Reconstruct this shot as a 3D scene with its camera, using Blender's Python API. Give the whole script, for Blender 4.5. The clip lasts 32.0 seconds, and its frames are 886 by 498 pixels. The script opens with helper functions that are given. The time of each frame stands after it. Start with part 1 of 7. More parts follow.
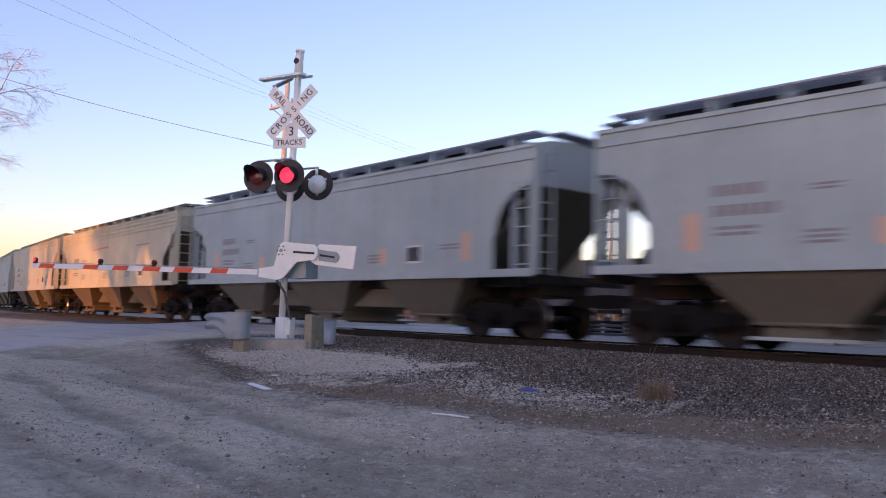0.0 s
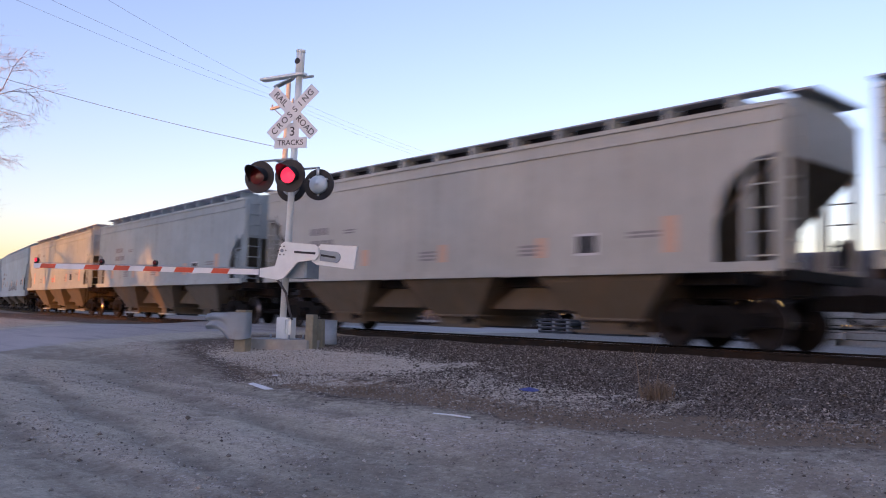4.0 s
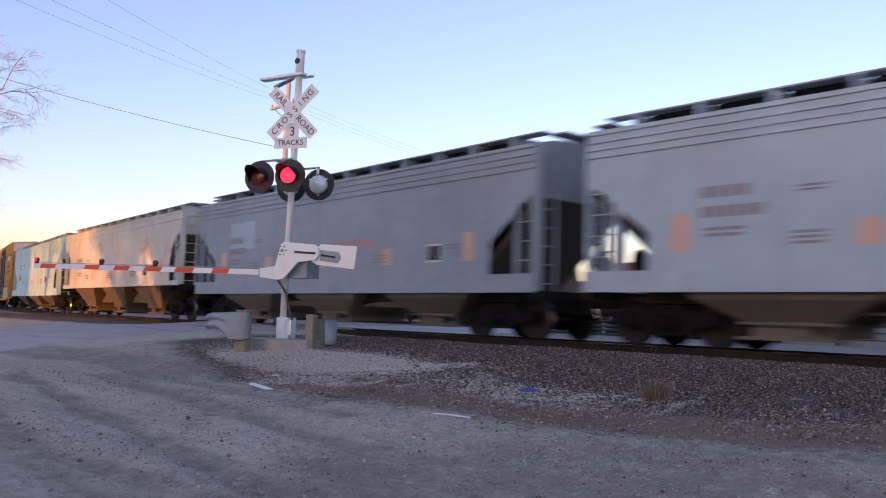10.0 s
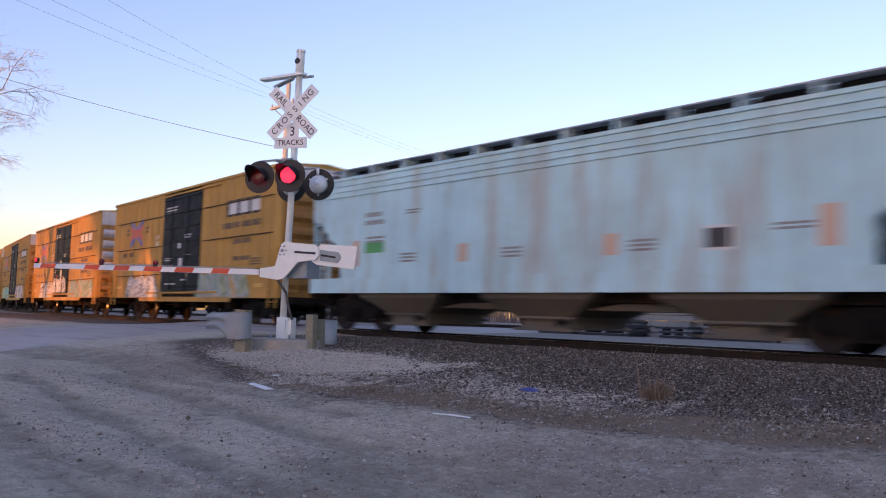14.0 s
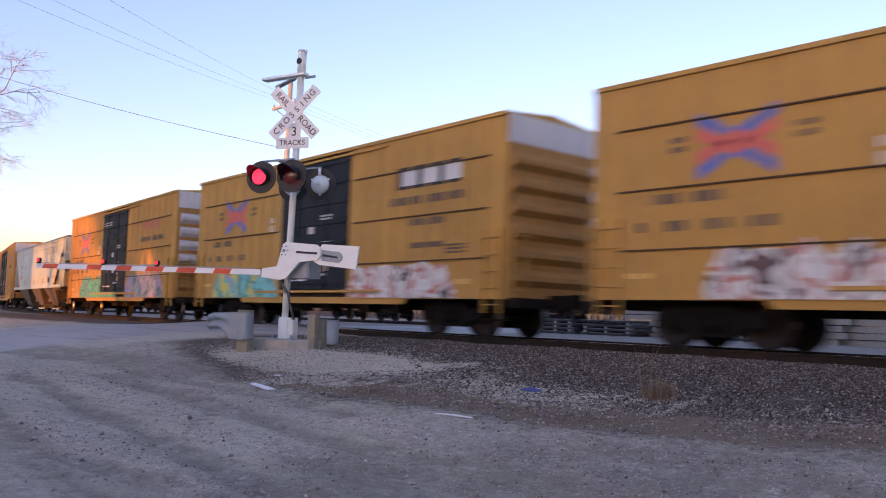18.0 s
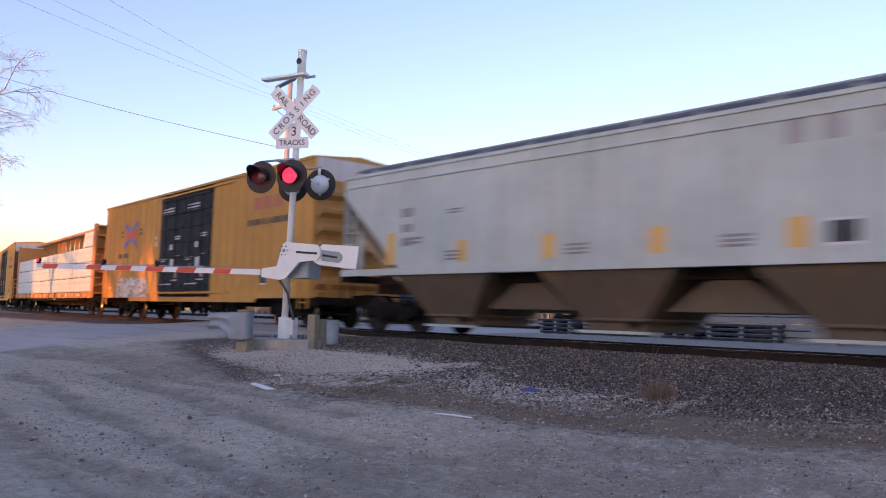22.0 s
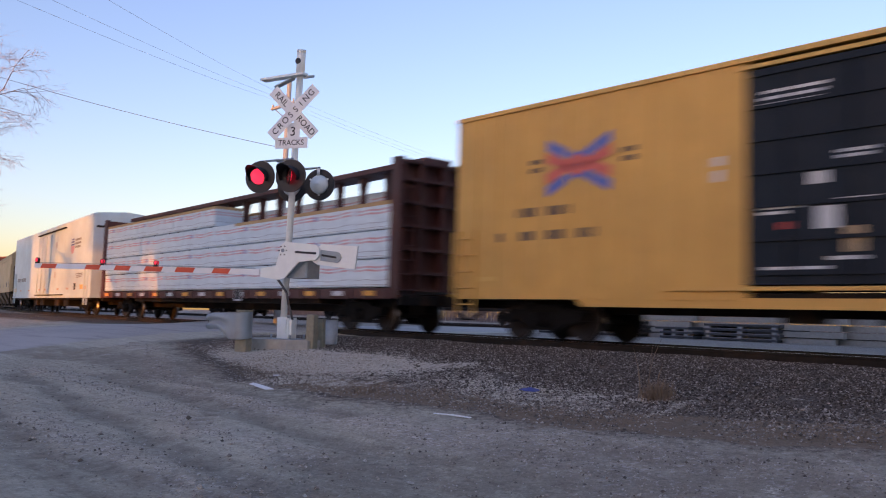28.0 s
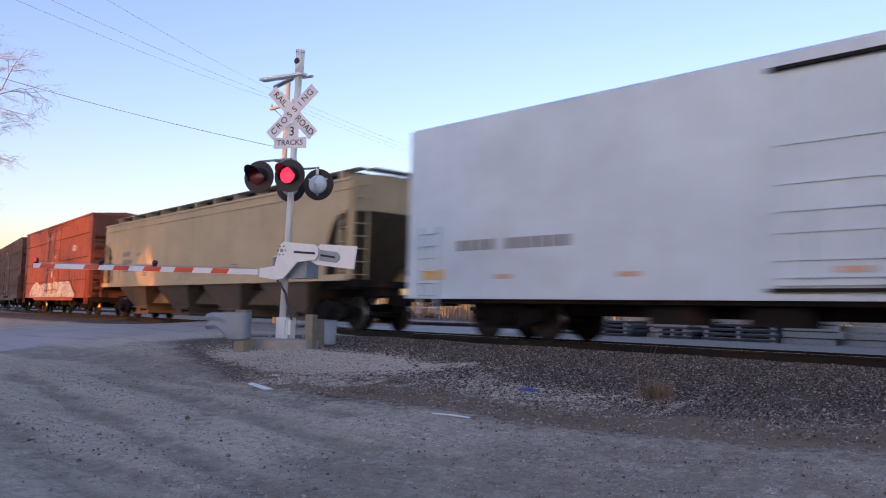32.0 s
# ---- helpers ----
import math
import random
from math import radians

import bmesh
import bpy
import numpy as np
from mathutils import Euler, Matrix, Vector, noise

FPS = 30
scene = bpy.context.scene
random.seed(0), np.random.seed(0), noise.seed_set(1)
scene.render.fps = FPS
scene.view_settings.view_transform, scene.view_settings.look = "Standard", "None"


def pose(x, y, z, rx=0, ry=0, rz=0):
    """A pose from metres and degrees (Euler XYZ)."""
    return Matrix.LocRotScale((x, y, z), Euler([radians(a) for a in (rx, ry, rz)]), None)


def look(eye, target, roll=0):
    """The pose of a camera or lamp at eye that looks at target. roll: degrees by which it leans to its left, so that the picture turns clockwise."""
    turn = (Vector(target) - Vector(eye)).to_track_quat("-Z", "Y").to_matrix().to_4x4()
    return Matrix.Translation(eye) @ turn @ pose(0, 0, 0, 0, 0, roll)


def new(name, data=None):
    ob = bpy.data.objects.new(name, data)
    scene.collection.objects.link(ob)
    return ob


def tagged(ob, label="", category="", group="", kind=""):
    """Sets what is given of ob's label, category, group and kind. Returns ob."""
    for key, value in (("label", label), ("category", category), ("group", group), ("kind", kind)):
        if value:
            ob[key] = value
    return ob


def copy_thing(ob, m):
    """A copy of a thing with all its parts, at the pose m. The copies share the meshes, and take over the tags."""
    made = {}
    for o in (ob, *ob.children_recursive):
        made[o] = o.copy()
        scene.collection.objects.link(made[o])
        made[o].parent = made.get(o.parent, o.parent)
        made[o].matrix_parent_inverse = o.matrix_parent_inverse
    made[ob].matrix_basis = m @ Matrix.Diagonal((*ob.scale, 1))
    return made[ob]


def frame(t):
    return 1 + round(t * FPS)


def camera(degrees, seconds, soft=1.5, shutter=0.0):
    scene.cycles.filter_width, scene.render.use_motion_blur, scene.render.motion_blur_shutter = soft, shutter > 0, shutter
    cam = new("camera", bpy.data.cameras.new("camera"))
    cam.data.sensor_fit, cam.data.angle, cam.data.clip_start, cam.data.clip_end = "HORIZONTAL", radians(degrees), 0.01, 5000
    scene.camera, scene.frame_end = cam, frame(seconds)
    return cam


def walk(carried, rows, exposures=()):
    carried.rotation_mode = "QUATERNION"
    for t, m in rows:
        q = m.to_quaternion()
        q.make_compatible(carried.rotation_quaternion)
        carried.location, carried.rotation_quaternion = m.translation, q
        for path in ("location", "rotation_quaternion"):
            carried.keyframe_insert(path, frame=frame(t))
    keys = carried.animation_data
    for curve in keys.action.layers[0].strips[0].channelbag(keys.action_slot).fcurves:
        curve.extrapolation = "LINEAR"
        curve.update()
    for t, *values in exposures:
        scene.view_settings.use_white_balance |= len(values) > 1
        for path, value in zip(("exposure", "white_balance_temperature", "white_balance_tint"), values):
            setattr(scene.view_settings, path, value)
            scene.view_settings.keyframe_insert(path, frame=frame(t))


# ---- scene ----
# plan: x runs along the main track (the train goes to +x), y away from the camera, z = 0 is the rail top
EYE = Vector((0.0, 0.0, 0.448))
YAW, PITCH, ROLL = 0.8049, 0.0813, 1.656


def aim(slip):
    """The camera's pose, turned by a small slip to the left (milliradians)."""
    a = YAW + slip / 1000
    way = Vector((-math.sin(a) * math.cos(PITCH), math.cos(a) * math.cos(PITCH), math.sin(PITCH)))
    return look(EYE, EYE + way, ROLL)


cam = camera(56.36, 32.0, soft=1.05, shutter=0.85)
walk(cam, [(t, aim(a)) for t, a in (
    (0, -1.2), (2.6, -1.2), (3.3, 0), (14.5, 0.1), (16.5, 2.7), (17.5, 2.7), (18.2, 2.1), (23, 2.0), (23.6, 1.2),
    (25.5, 1.3), (27.5, 0.9), (28.2, 0.7), (28.9, -0.4), (32, -0.5))], exposures=[
    (0, 1.75, 6100, 48), (14.5, 1.75, 6100, 48), (16.5, 1.91, 6100, 48), (21, 1.93, 6080, 47), (22.9, 1.80, 5980, 46), (25.5, 1.72, 5880, 45), (27.8, 1.64, 6050, 43), (29, 1.67, 5930, 43), (31, 1.73, 5900, 44), (32, 1.73, 5900, 44)])

# ---- the track's line and the train's way along it ----
SIDE_Y, HALF_W = 13.19, 1.52          # the cars' near side, half a car's width
TRACK_Y = SIDE_Y + HALF_W
BEND, BEND_FROM = 0.0028, 0.6         # the line curves away behind this x


def along(s, off=0.0):
    """Place and heading on the main track at s metres; off is measured away from the camera."""
    if s >= BEND_FROM:
        return s, TRACK_Y + off, 0.0
    a = BEND * (BEND_FROM - s)
    return (BEND_FROM - math.sin(a) / BEND + math.sin(a) * off, TRACK_Y + (1 - math.cos(a)) / BEND + math.cos(a) * off, -a)


def run(t):
    """How far the train has gone, zero at 20 s."""
    return 11.6134 * (t - 20) + 0.0296 * (t - 20) ** 2


def car_pose(q, half, t):
    """A car whose middle stands at q in the train: its two bogies, half apart, follow the line."""
    s = q + run(t)
    xa, ya, _ = along(s + half)
    xb, yb, _ = along(s - half)
    return pose((xa + xb) / 2, (ya + yb) / 2, 0, 0, 0, math.degrees(math.atan2(ya - yb, xa - xb)))


# ---- world, sun ----
SUN_AZ, SUN_EL = Vector((0.25, -0.97)), radians(4.0)   # where the low sun stands
world = bpy.data.worlds.new("world")
scene.world = world
world.use_nodes = True
wn = world.node_tree
sky = wn.nodes.new("ShaderNodeTexSky")
sky.sky_type, sky.sun_disc = "NISHITA", False
sky.sun_elevation, sky.air_density, sky.dust_density, sky.ozone_density = SUN_EL, 1.0, 0.82, 1.7
sky.sun_rotation = math.atan2(SUN_AZ.x, SUN_AZ.y)
wn.links.new(sky.outputs[0], wn.nodes["Background"].inputs[0])
wn.nodes["Background"].inputs[1].default_value = 0.15
sun = new("sun", bpy.data.lights.new("sun", "SUN"))
sun.data.energy, sun.data.angle, sun.data.color = 1.35, radians(0.6), (1.0, 0.37, 0.02)
sun.matrix_world = look(Vector((SUN_AZ.x * math.cos(SUN_EL), SUN_AZ.y * math.cos(SUN_EL), math.sin(SUN_EL))) * 50, (0, 0, 0))

# ---- mesh helpers ----
def part(name, bm, material, parent=None, label="", smooth=False):
    """Links a bmesh (or a ready mesh) as one object under a thing or a part."""
    if isinstance(bm, bmesh.types.BMesh):
        me = bpy.data.meshes.new(name)
        bmesh.ops.recalc_face_normals(bm, faces=bm.faces)
        bm.to_mesh(me)
        bm.free()
        if smooth:
            me.polygons.foreach_set("use_smooth", [True] * len(me.polygons))
        for m in (material if isinstance(material, (list, tuple)) else [material]):
            me.materials.append(m)
    else:
        me = bm
    ob = new(name, me)
    ob.parent = parent
    if label:
        tagged(ob, label)
    return ob


def box(bm, x0, x1, y0, y1, z0, z1, m=0, cut=0.0):
    """A box, with its vertical edges chamfered by cut."""
    if cut:
        c = cut
        pts = [(x0 + c, y0), (x1 - c, y0), (x1, y0 + c), (x1, y1 - c), (x1 - c, y1), (x0 + c, y1), (x0, y1 - c), (x0, y0 + c)]
    else:
        pts = [(x0, y0), (x1, y0), (x1, y1), (x0, y1)]
    a = [bm.verts.new((x, y, z0)) for x, y in pts]
    b = [bm.verts.new((x, y, z1)) for x, y in pts]
    fs = [bm.faces.new(a[::-1]), bm.faces.new(b)]
    n = len(pts)
    for i in range(n):
        fs.append(bm.faces.new((a[i], a[(i + 1) % n], b[(i + 1) % n], b[i])))
    for f in fs:
        f.material_index = m
    return bm


def prism(bm, pts, y0, y1, m=0):
    """A profile in x, z drawn out along y."""
    a = [bm.verts.new((x, y0, z)) for x, z in pts]
    b = [bm.verts.new((x, y1, z)) for x, z in pts]
    n = len(pts)
    fs = [bm.faces.new(a), bm.faces.new(b[::-1])]
    for i in range(n):
        fs.append(bm.faces.new((a[i], b[i], b[(i + 1) % n], a[(i + 1) % n])))
    for f in fs:
        f.material_index = m
    return bm


def loft(bm, pts, x0, x1, m=0, ends=True):
    """A profile in y, z drawn out along x."""
    a = [bm.verts.new((x0, y, z)) for y, z in pts]
    b = [bm.verts.new((x1, y, z)) for y, z in pts]
    n = len(pts)
    fs = []
    if ends:
        fs += [bm.faces.new(a), bm.faces.new(b[::-1])]
    for i in range(n):
        fs.append(bm.faces.new((a[i], b[i], b[(i + 1) % n], a[(i + 1) % n])))
    for f in fs:
        f.material_index = m
    return bm


def rod(bm, p, q, r, seg=8, r2=None, m=0, caps=True):
    """A round bar from p to q."""
    p, q = Vector(p), Vector(q)
    d = (q - p).normalized()
    u = d.orthogonal().normalized()
    v = d.cross(u)
    r2 = r if r2 is None else r2
    a, b = [], []
    for i in range(seg):
        w = u * math.cos(2 * math.pi * i / seg) + v * math.sin(2 * math.pi * i / seg)
        a.append(bm.verts.new(p + w * r))
        b.append(bm.verts.new(q + w * r2))
    fs = []
    if caps:
        fs += [bm.faces.new(a[::-1]), bm.faces.new(b)]
    for i in range(seg):
        fs.append(bm.faces.new((a[i], a[(i + 1) % seg], b[(i + 1) % seg], b[i])))
    for f in fs:
        f.material_index = m
        f.smooth = len(f.verts) == 4
    return bm


def turned(bm, rings, seg=24, m=0):
    """A body turned about the y axis; rings of (y, radius)."""
    last = None
    for y, r in rings:
        row = [bm.verts.new((r * math.cos(2 * math.pi * i / seg), y, r * math.sin(2 * math.pi * i / seg))) for i in range(seg)]
        if last:
            for i in range(seg):
                f = bm.faces.new((last[i], last[(i + 1) % seg], row[(i + 1) % seg], row[i]))
                f.material_index, f.smooth = m, True
        else:
            bm.faces.new(row).material_index = m
        last = row
    bm.faces.new(last).material_index = m
    return bm


def panel(bm, pts, y, thick=0.006, m=0):
    """A thin plate of outline pts (x, z) that lies on the face y, towards -y."""
    return prism(bm, pts, y - thick, y, m)


B = bmesh.new

# ---- materials ----
def nodes(name):
    m = bpy.data.materials.new(name)
    m.use_nodes = True
    t = m.node_tree
    return m, t, t.nodes["Principled BSDF"]


def tex(t, kind, scale, stretch=(1, 1, 1), detail=4.0, out=0, rough=0.55, turn=0.0):
    c = t.nodes.new("ShaderNodeTexCoord")
    mp = t.nodes.new("ShaderNodeMapping")
    mp.inputs["Scale"].default_value, mp.inputs["Rotation"].default_value = stretch, (0, 0, turn)
    n = t.nodes.new("ShaderNodeTex" + kind)
    n.inputs["Scale"].default_value = scale
    if kind == "Noise":
        n.inputs["Detail"].default_value = detail
        n.inputs["Roughness"].default_value = rough
    t.links.new(c.outputs["Object"], mp.inputs[0])
    t.links.new(mp.outputs[0], n.inputs[0])
    return n.outputs[out]


def ramp(t, v, a, b, ca=(0, 0, 0, 1), cb=(1, 1, 1, 1)):
    r = t.nodes.new("ShaderNodeValToRGB")
    r.color_ramp.elements[0].position, r.color_ramp.elements[0].color = a, ca
    r.color_ramp.elements[1].position, r.color_ramp.elements[1].color = b, cb
    t.links.new(v, r.inputs[0])
    return r.outputs[0]


def mix(t, fac, a, b, mode="MIX"):
    n = t.nodes.new("ShaderNodeMix")
    n.data_type, n.blend_type = "RGBA", mode
    for sock, v in ((n.inputs[0], fac), (n.inputs[6], a), (n.inputs[7], b)):
        if isinstance(v, bpy.types.NodeSocket):
            t.links.new(v, sock)
        elif isinstance(v, (int, float)):
            sock.default_value = v
        else:
            sock.default_value = (*v, 1)
    return n.outputs[2]


def bump(t, b, v, strength, dist=0.01):
    n = t.nodes.new("ShaderNodeBump")
    n.inputs["Strength"].default_value, n.inputs["Distance"].default_value = strength, dist
    t.links.new(v, n.inputs["Height"])
    t.links.new(n.outputs[0], b.inputs["Normal"])


def times(t, a, k):
    n = t.nodes.new("ShaderNodeMath")
    n.operation = "MULTIPLY"
    t.links.new(a, n.inputs[0])
    if isinstance(k, bpy.types.NodeSocket):
        t.links.new(k, n.inputs[1])
    else:
        n.inputs[1].default_value = k
    return n.outputs[0]


def paint(name, c, dirt=0.35, rust=0.0, rough=0.55, dirt_c=(0.16, 0.13, 0.1), streak=True, patch=0.62, metal=0.0, rust_run=(1.3, 1.3, 0.55), rust_c=(0.34, 0.155, 0.055)):
    """Weathered paint on steel: broad fading, streaks that run down, grime and rust patches."""
    m, t, b = nodes(name)
    broad = tex(t, "Noise", 0.45, (1, 1, 1.6), 3)
    col = mix(t, ramp(t, broad, 0.3, 0.7), tuple(v * 0.86 for v in c), tuple(min(1, v * 1.08) for v in c))
    if dirt:
        run_ = tex(t, "Noise", 1.0, (5.5, 5.5, 0.35) if streak else (2, 2, 2), 5)
        fine = tex(t, "Noise", 6.0, (1, 1, 1), 5)
        mask = times(t, ramp(t, run_, 0.46, 0.78), ramp(t, fine, 0.25, 0.7))
        col = mix(t, times(t, mask, dirt), col, dirt_c)
    if rust:
        spots = tex(t, "Noise", 0.9, rust_run, 7, rough=0.68)
        col = mix(t, times(t, ramp(t, spots, patch - 0.1, patch + 0.14), rust), col, rust_c)
    t.links.new(col, b.inputs["Base Color"])
    r = ramp(t, tex(t, "Noise", 3.0), 0.2, 0.8, (rough - 0.1,) * 3 + (1,), (min(1, rough + 0.2),) * 3 + (1,))
    t.links.new(r, b.inputs["Roughness"])
    b.inputs["Metallic"].default_value = metal
    bump(t, b, tex(t, "Noise", 1.6, (1, 1, 1), 3), 0.25, 0.02)
    return m


def plain(name, c, rough=0.6, metal=0.0, vary=0.2, scale=12.0, glow=0.0):
    m, t, b = nodes(name)
    n = tex(t, "Noise", scale, (1, 1, 1), 5)
    t.links.new(mix(t, n, tuple(v * (1 - vary) for v in c), tuple(min(1, v * (1 + vary)) for v in c)), b.inputs["Base Color"])
    b.inputs["Roughness"].default_value, b.inputs["Metallic"].default_value = rough, metal
    if glow:
        b.inputs["Emission Color"].default_value = (*c, 1)
        b.inputs["Emission Strength"].default_value = glow
    else:
        bump(t, b, n, 0.2, 0.01)
    return m


def spray(name, cols, scale=1.6):
    """Sprayed lettering of many colours in soft-edged patches."""
    m, t, b = nodes(name)
    warp = tex(t, "Noise", scale, (1.3, 1, 1), 2)
    r = t.nodes.new("ShaderNodeValToRGB")
    r.color_ramp.interpolation = "CONSTANT"
    els = r.color_ramp.elements
    while len(els) < len(cols):
        els.new(0.5)
    for i, c in enumerate(cols):
        els[i].position = 0.30 + 0.4 * i / len(cols)
        els[i].color = (*c, 1)
    t.links.new(warp, r.inputs[0])
    edge = tex(t, "Noise", scale * 2.3, (0.9, 1, 1.4), 3)
    line = ramp(t, edge, 0.485, 0.5)
    line2 = ramp(t, edge, 0.5, 0.515, (1, 1, 1, 1), (0, 0, 0, 1))
    col = mix(t, times(t, times(t, line, line2), 0.75), r.outputs[0], tuple(v * 0.3 for v in cols[0]))
    t.links.new(col, b.inputs["Base Color"])
    b.inputs["Roughness"].default_value = 0.5
    return m


def gravel_look(t, dark, light, tint, speck, patch_scale, amount):
    """Colour and height of trodden gravel: fine stones, damp and dusty patches."""
    cell = tex(t, "Voronoi", speck, (1, 1, 1), out=1)
    bw = t.nodes.new("ShaderNodeRGBToBW")
    t.links.new(cell, bw.inputs[0])
    fine = tex(t, "Noise", 16.0, (1, 1, 1), 8, rough=0.7)
    col = mix(t, ramp(t, bw.outputs[0], 0.3, 0.9), dark, light)
    mean = tuple(0.62 * v + 0.38 * w for v, w in zip(dark, light))
    col = mix(t, times(t, ramp(t, fine, 0.35, 0.65), 0.5), col, mean)
    big = tex(t, "Noise", patch_scale, (1, 1, 1), 6, rough=0.62)
    col = mix(t, times(t, ramp(t, big, 0.38, 0.62), amount), col, tint)
    h = t.nodes.new("ShaderNodeMath")
    h.operation = "ADD"
    t.links.new(times(t, bw.outputs[0], 0.6), h.inputs[0])
    t.links.new(fine, h.inputs[1])
    return col, h.outputs[0]


def gravelly(name, *look_):
    m, t, b = nodes(name)
    col, h = gravel_look(t, *look_)
    t.links.new(col, b.inputs["Base Color"])
    b.inputs["Roughness"].default_value = 0.95
    bump(t, b, h, 0.9, 0.02)
    return m


SHOULDER_LOOK = ((0.072, 0.057, 0.045), (0.30, 0.245, 0.195), (0.125, 0.098, 0.078), 46.0, 1.6, 0.55)
LOT_LOOK = ((0.46, 0.42, 0.318), (0.80, 0.74, 0.575), (0.57, 0.52, 0.405), 48.0, 0.9, 0.45)


def weight(t, name, noise_scale, gain, lo, hi):
    """A mesh weight, broken up by noise, as a mask."""
    at = t.nodes.new("ShaderNodeAttribute")
    at.attribute_name = name
    n = t.nodes.new("ShaderNodeMath")
    n.operation = "MULTIPLY_ADD"
    t.links.new(tex(t, "Noise", noise_scale, (1, 1, 1), 9, rough=0.74), n.inputs[0])
    n.inputs[1].default_value = gain
    t.links.new(at.outputs["Fac"], n.inputs[2])
    return ramp(t, n.outputs[0], lo + gain / 2, hi + gain / 2)


def lot_colour(t):
    """Trodden gravel with pale loose bands and dark wheel ruts where the mesh says so."""
    col, h = gravel_look(t, *LOT_LOOK)
    grit = tex(t, "Voronoi", 34.0, (1, 1, 1), out=1)
    bw = t.nodes.new("ShaderNodeRGBToBW")
    t.links.new(grit, bw.inputs[0])
    chips = ramp(t, bw.outputs[0], 0.72, 0.9)
    streak = tex(t, "Noise", 1.0, (0.45, 2.6, 1), 7, rough=0.66, turn=0.28)
    col = mix(t, times(t, ramp(t, streak, 0.40, 0.70), 0.42), col, (0.29, 0.245, 0.195))
    comb = tex(t, "Noise", 1.0, (0.8, 11.0, 1), 6, rough=0.6, turn=0.22)
    col = mix(t, times(t, ramp(t, comb, 0.45, 0.75), 0.35), col, (0.27, 0.22, 0.175))
    pale = weight(t, "pale", 6.0, 0.8, 0.1, 1.2)
    col = mix(t, times(t, pale, 0.2), col, (0.62, 0.50, 0.42))
    col = mix(t, times(t, times(t, pale, chips), 0.85), col, (0.82, 0.76, 0.69))
    rut = weight(t, "rut", 3.5, 0.7, 0.0, 1.35)
    worn = ramp(t, tex(t, "Noise", 2.2, (1, 1, 1), 6, rough=0.7), 0.28, 0.52)
    col = mix(t, times(t, times(t, rut, worn), 0.56), col, (0.19, 0.155, 0.12))
    blotch = tex(t, "Noise", 5.0, (1, 1, 1), 9, rough=0.75)
    col = mix(t, times(t, ramp(t, blotch, 0.45, 0.8), 0.22), col, (0.19, 0.15, 0.125))
    return col, h


def lot_ground():
    """The lot's grey gravel, which gives way to dark ballast soil."""
    m, t, b = nodes("lot_gravel")
    col, h = lot_colour(t)
    straw = weight(t, "straw", 1.4, 1.2, 0.3, 1.0)
    dark = gravel_look(t, *SHOULDER_LOOK)[0]
    col = mix(t, weight(t, "stony", 9.0, 1.2, 0.0, 1.0), col, dark)
    col = mix(t, times(t, straw, 0.75), col, mix(t, tex(t, "Noise", 22.0, (1, 1, 1), 6, rough=0.7), (0.14, 0.10, 0.068), (0.44, 0.33, 0.225)))
    beige = weight(t, "beige", 3.2, 1.5, 0.15, 0.95)
    pb = gravel_look(t, (0.34, 0.30, 0.24), (0.87, 0.80, 0.67), (0.64, 0.58, 0.47), 46.0, 1.2, 0.5)[0]
    col = mix(t, beige, col, pb)
    t.links.new(col, b.inputs["Base Color"])
    b.inputs["Roughness"].default_value = 0.95
    bump(t, b, h, 1.0, 0.03)
    return m


def road_ground():
    """Worn asphalt whose edges are strewn with the lot's gravel."""
    m, t, b = nodes("asphalt")
    col, h = gravel_look(t, (0.34, 0.31, 0.285), (0.57, 0.525, 0.48), (0.58, 0.53, 0.485), 90.0, 0.25, 0.6)
    seam = tex(t, "Noise", 0.5, (0.4, 3.5, 1), 6, rough=0.65)
    col = mix(t, times(t, ramp(t, seam, 0.52, 0.68), 0.45), col, (0.17, 0.155, 0.15))
    lot = lot_colour(t)[0]
    col = mix(t, weight(t, "verge", 1.1, 1.2, 0.1, 0.75), col, lot)
    t.links.new(col, b.inputs["Base Color"])
    b.inputs["Roughness"].default_value = 0.9
    bump(t, b, h, 0.6, 0.02)
    return m


def stone_look(name, lo, hi):
    """Broken stone; every piece has a tone of its own between lo and hi."""
    m, t, b = nodes(name)
    g = t.nodes.new("ShaderNodeNewGeometry")
    col = ramp(t, g.outputs["Random Per Island"], 0.0, 1.0, (*lo, 1), (*hi, 1))
    n = tex(t, "Noise", 45.0, (1, 1, 1), 4)
    col = mix(t, ramp(t, n, 0.3, 0.75), tuple(v * 0.8 for v in lo), col)
    t.links.new(col, b.inputs["Base Color"])
    b.inputs["Roughness"].default_value = 0.95
    return m


LOT = lot_ground()
SHOULDER = gravelly("shoulder_gravel", *SHOULDER_LOOK)
YARD = gravelly("yard_gravel", (0.22, 0.185, 0.15), (0.49, 0.415, 0.34), (0.40, 0.335, 0.275), 40.0, 0.3, 0.4)
ASPHALT = road_ground()
STONE = stone_look("ballast_stone", (0.13, 0.105, 0.083), (0.68, 0.61, 0.53))
STONE_L = stone_look("lot_stone", (0.34, 0.30, 0.25), (0.74, 0.69, 0.61))
STONE_D = stone_look("dark_stone", (0.05, 0.039, 0.031), (0.19, 0.15, 0.118))
RAIL = paint("rail_steel", (0.018, 0.013, 0.010), 0.1, 0.1, 0.6, streak=False)
SEAM_SHADE = plain("side_seam", (0.07, 0.035, 0.015), 0.8, 0, 0.3, 4.0)
RAIL_TOP = plain("rail_head", (0.45, 0.44, 0.43), 0.3, 0.9, 0.1)
TIE = plain("tie_timber", (0.04, 0.03, 0.024), 0.9, 0, 0.35, 7.0)
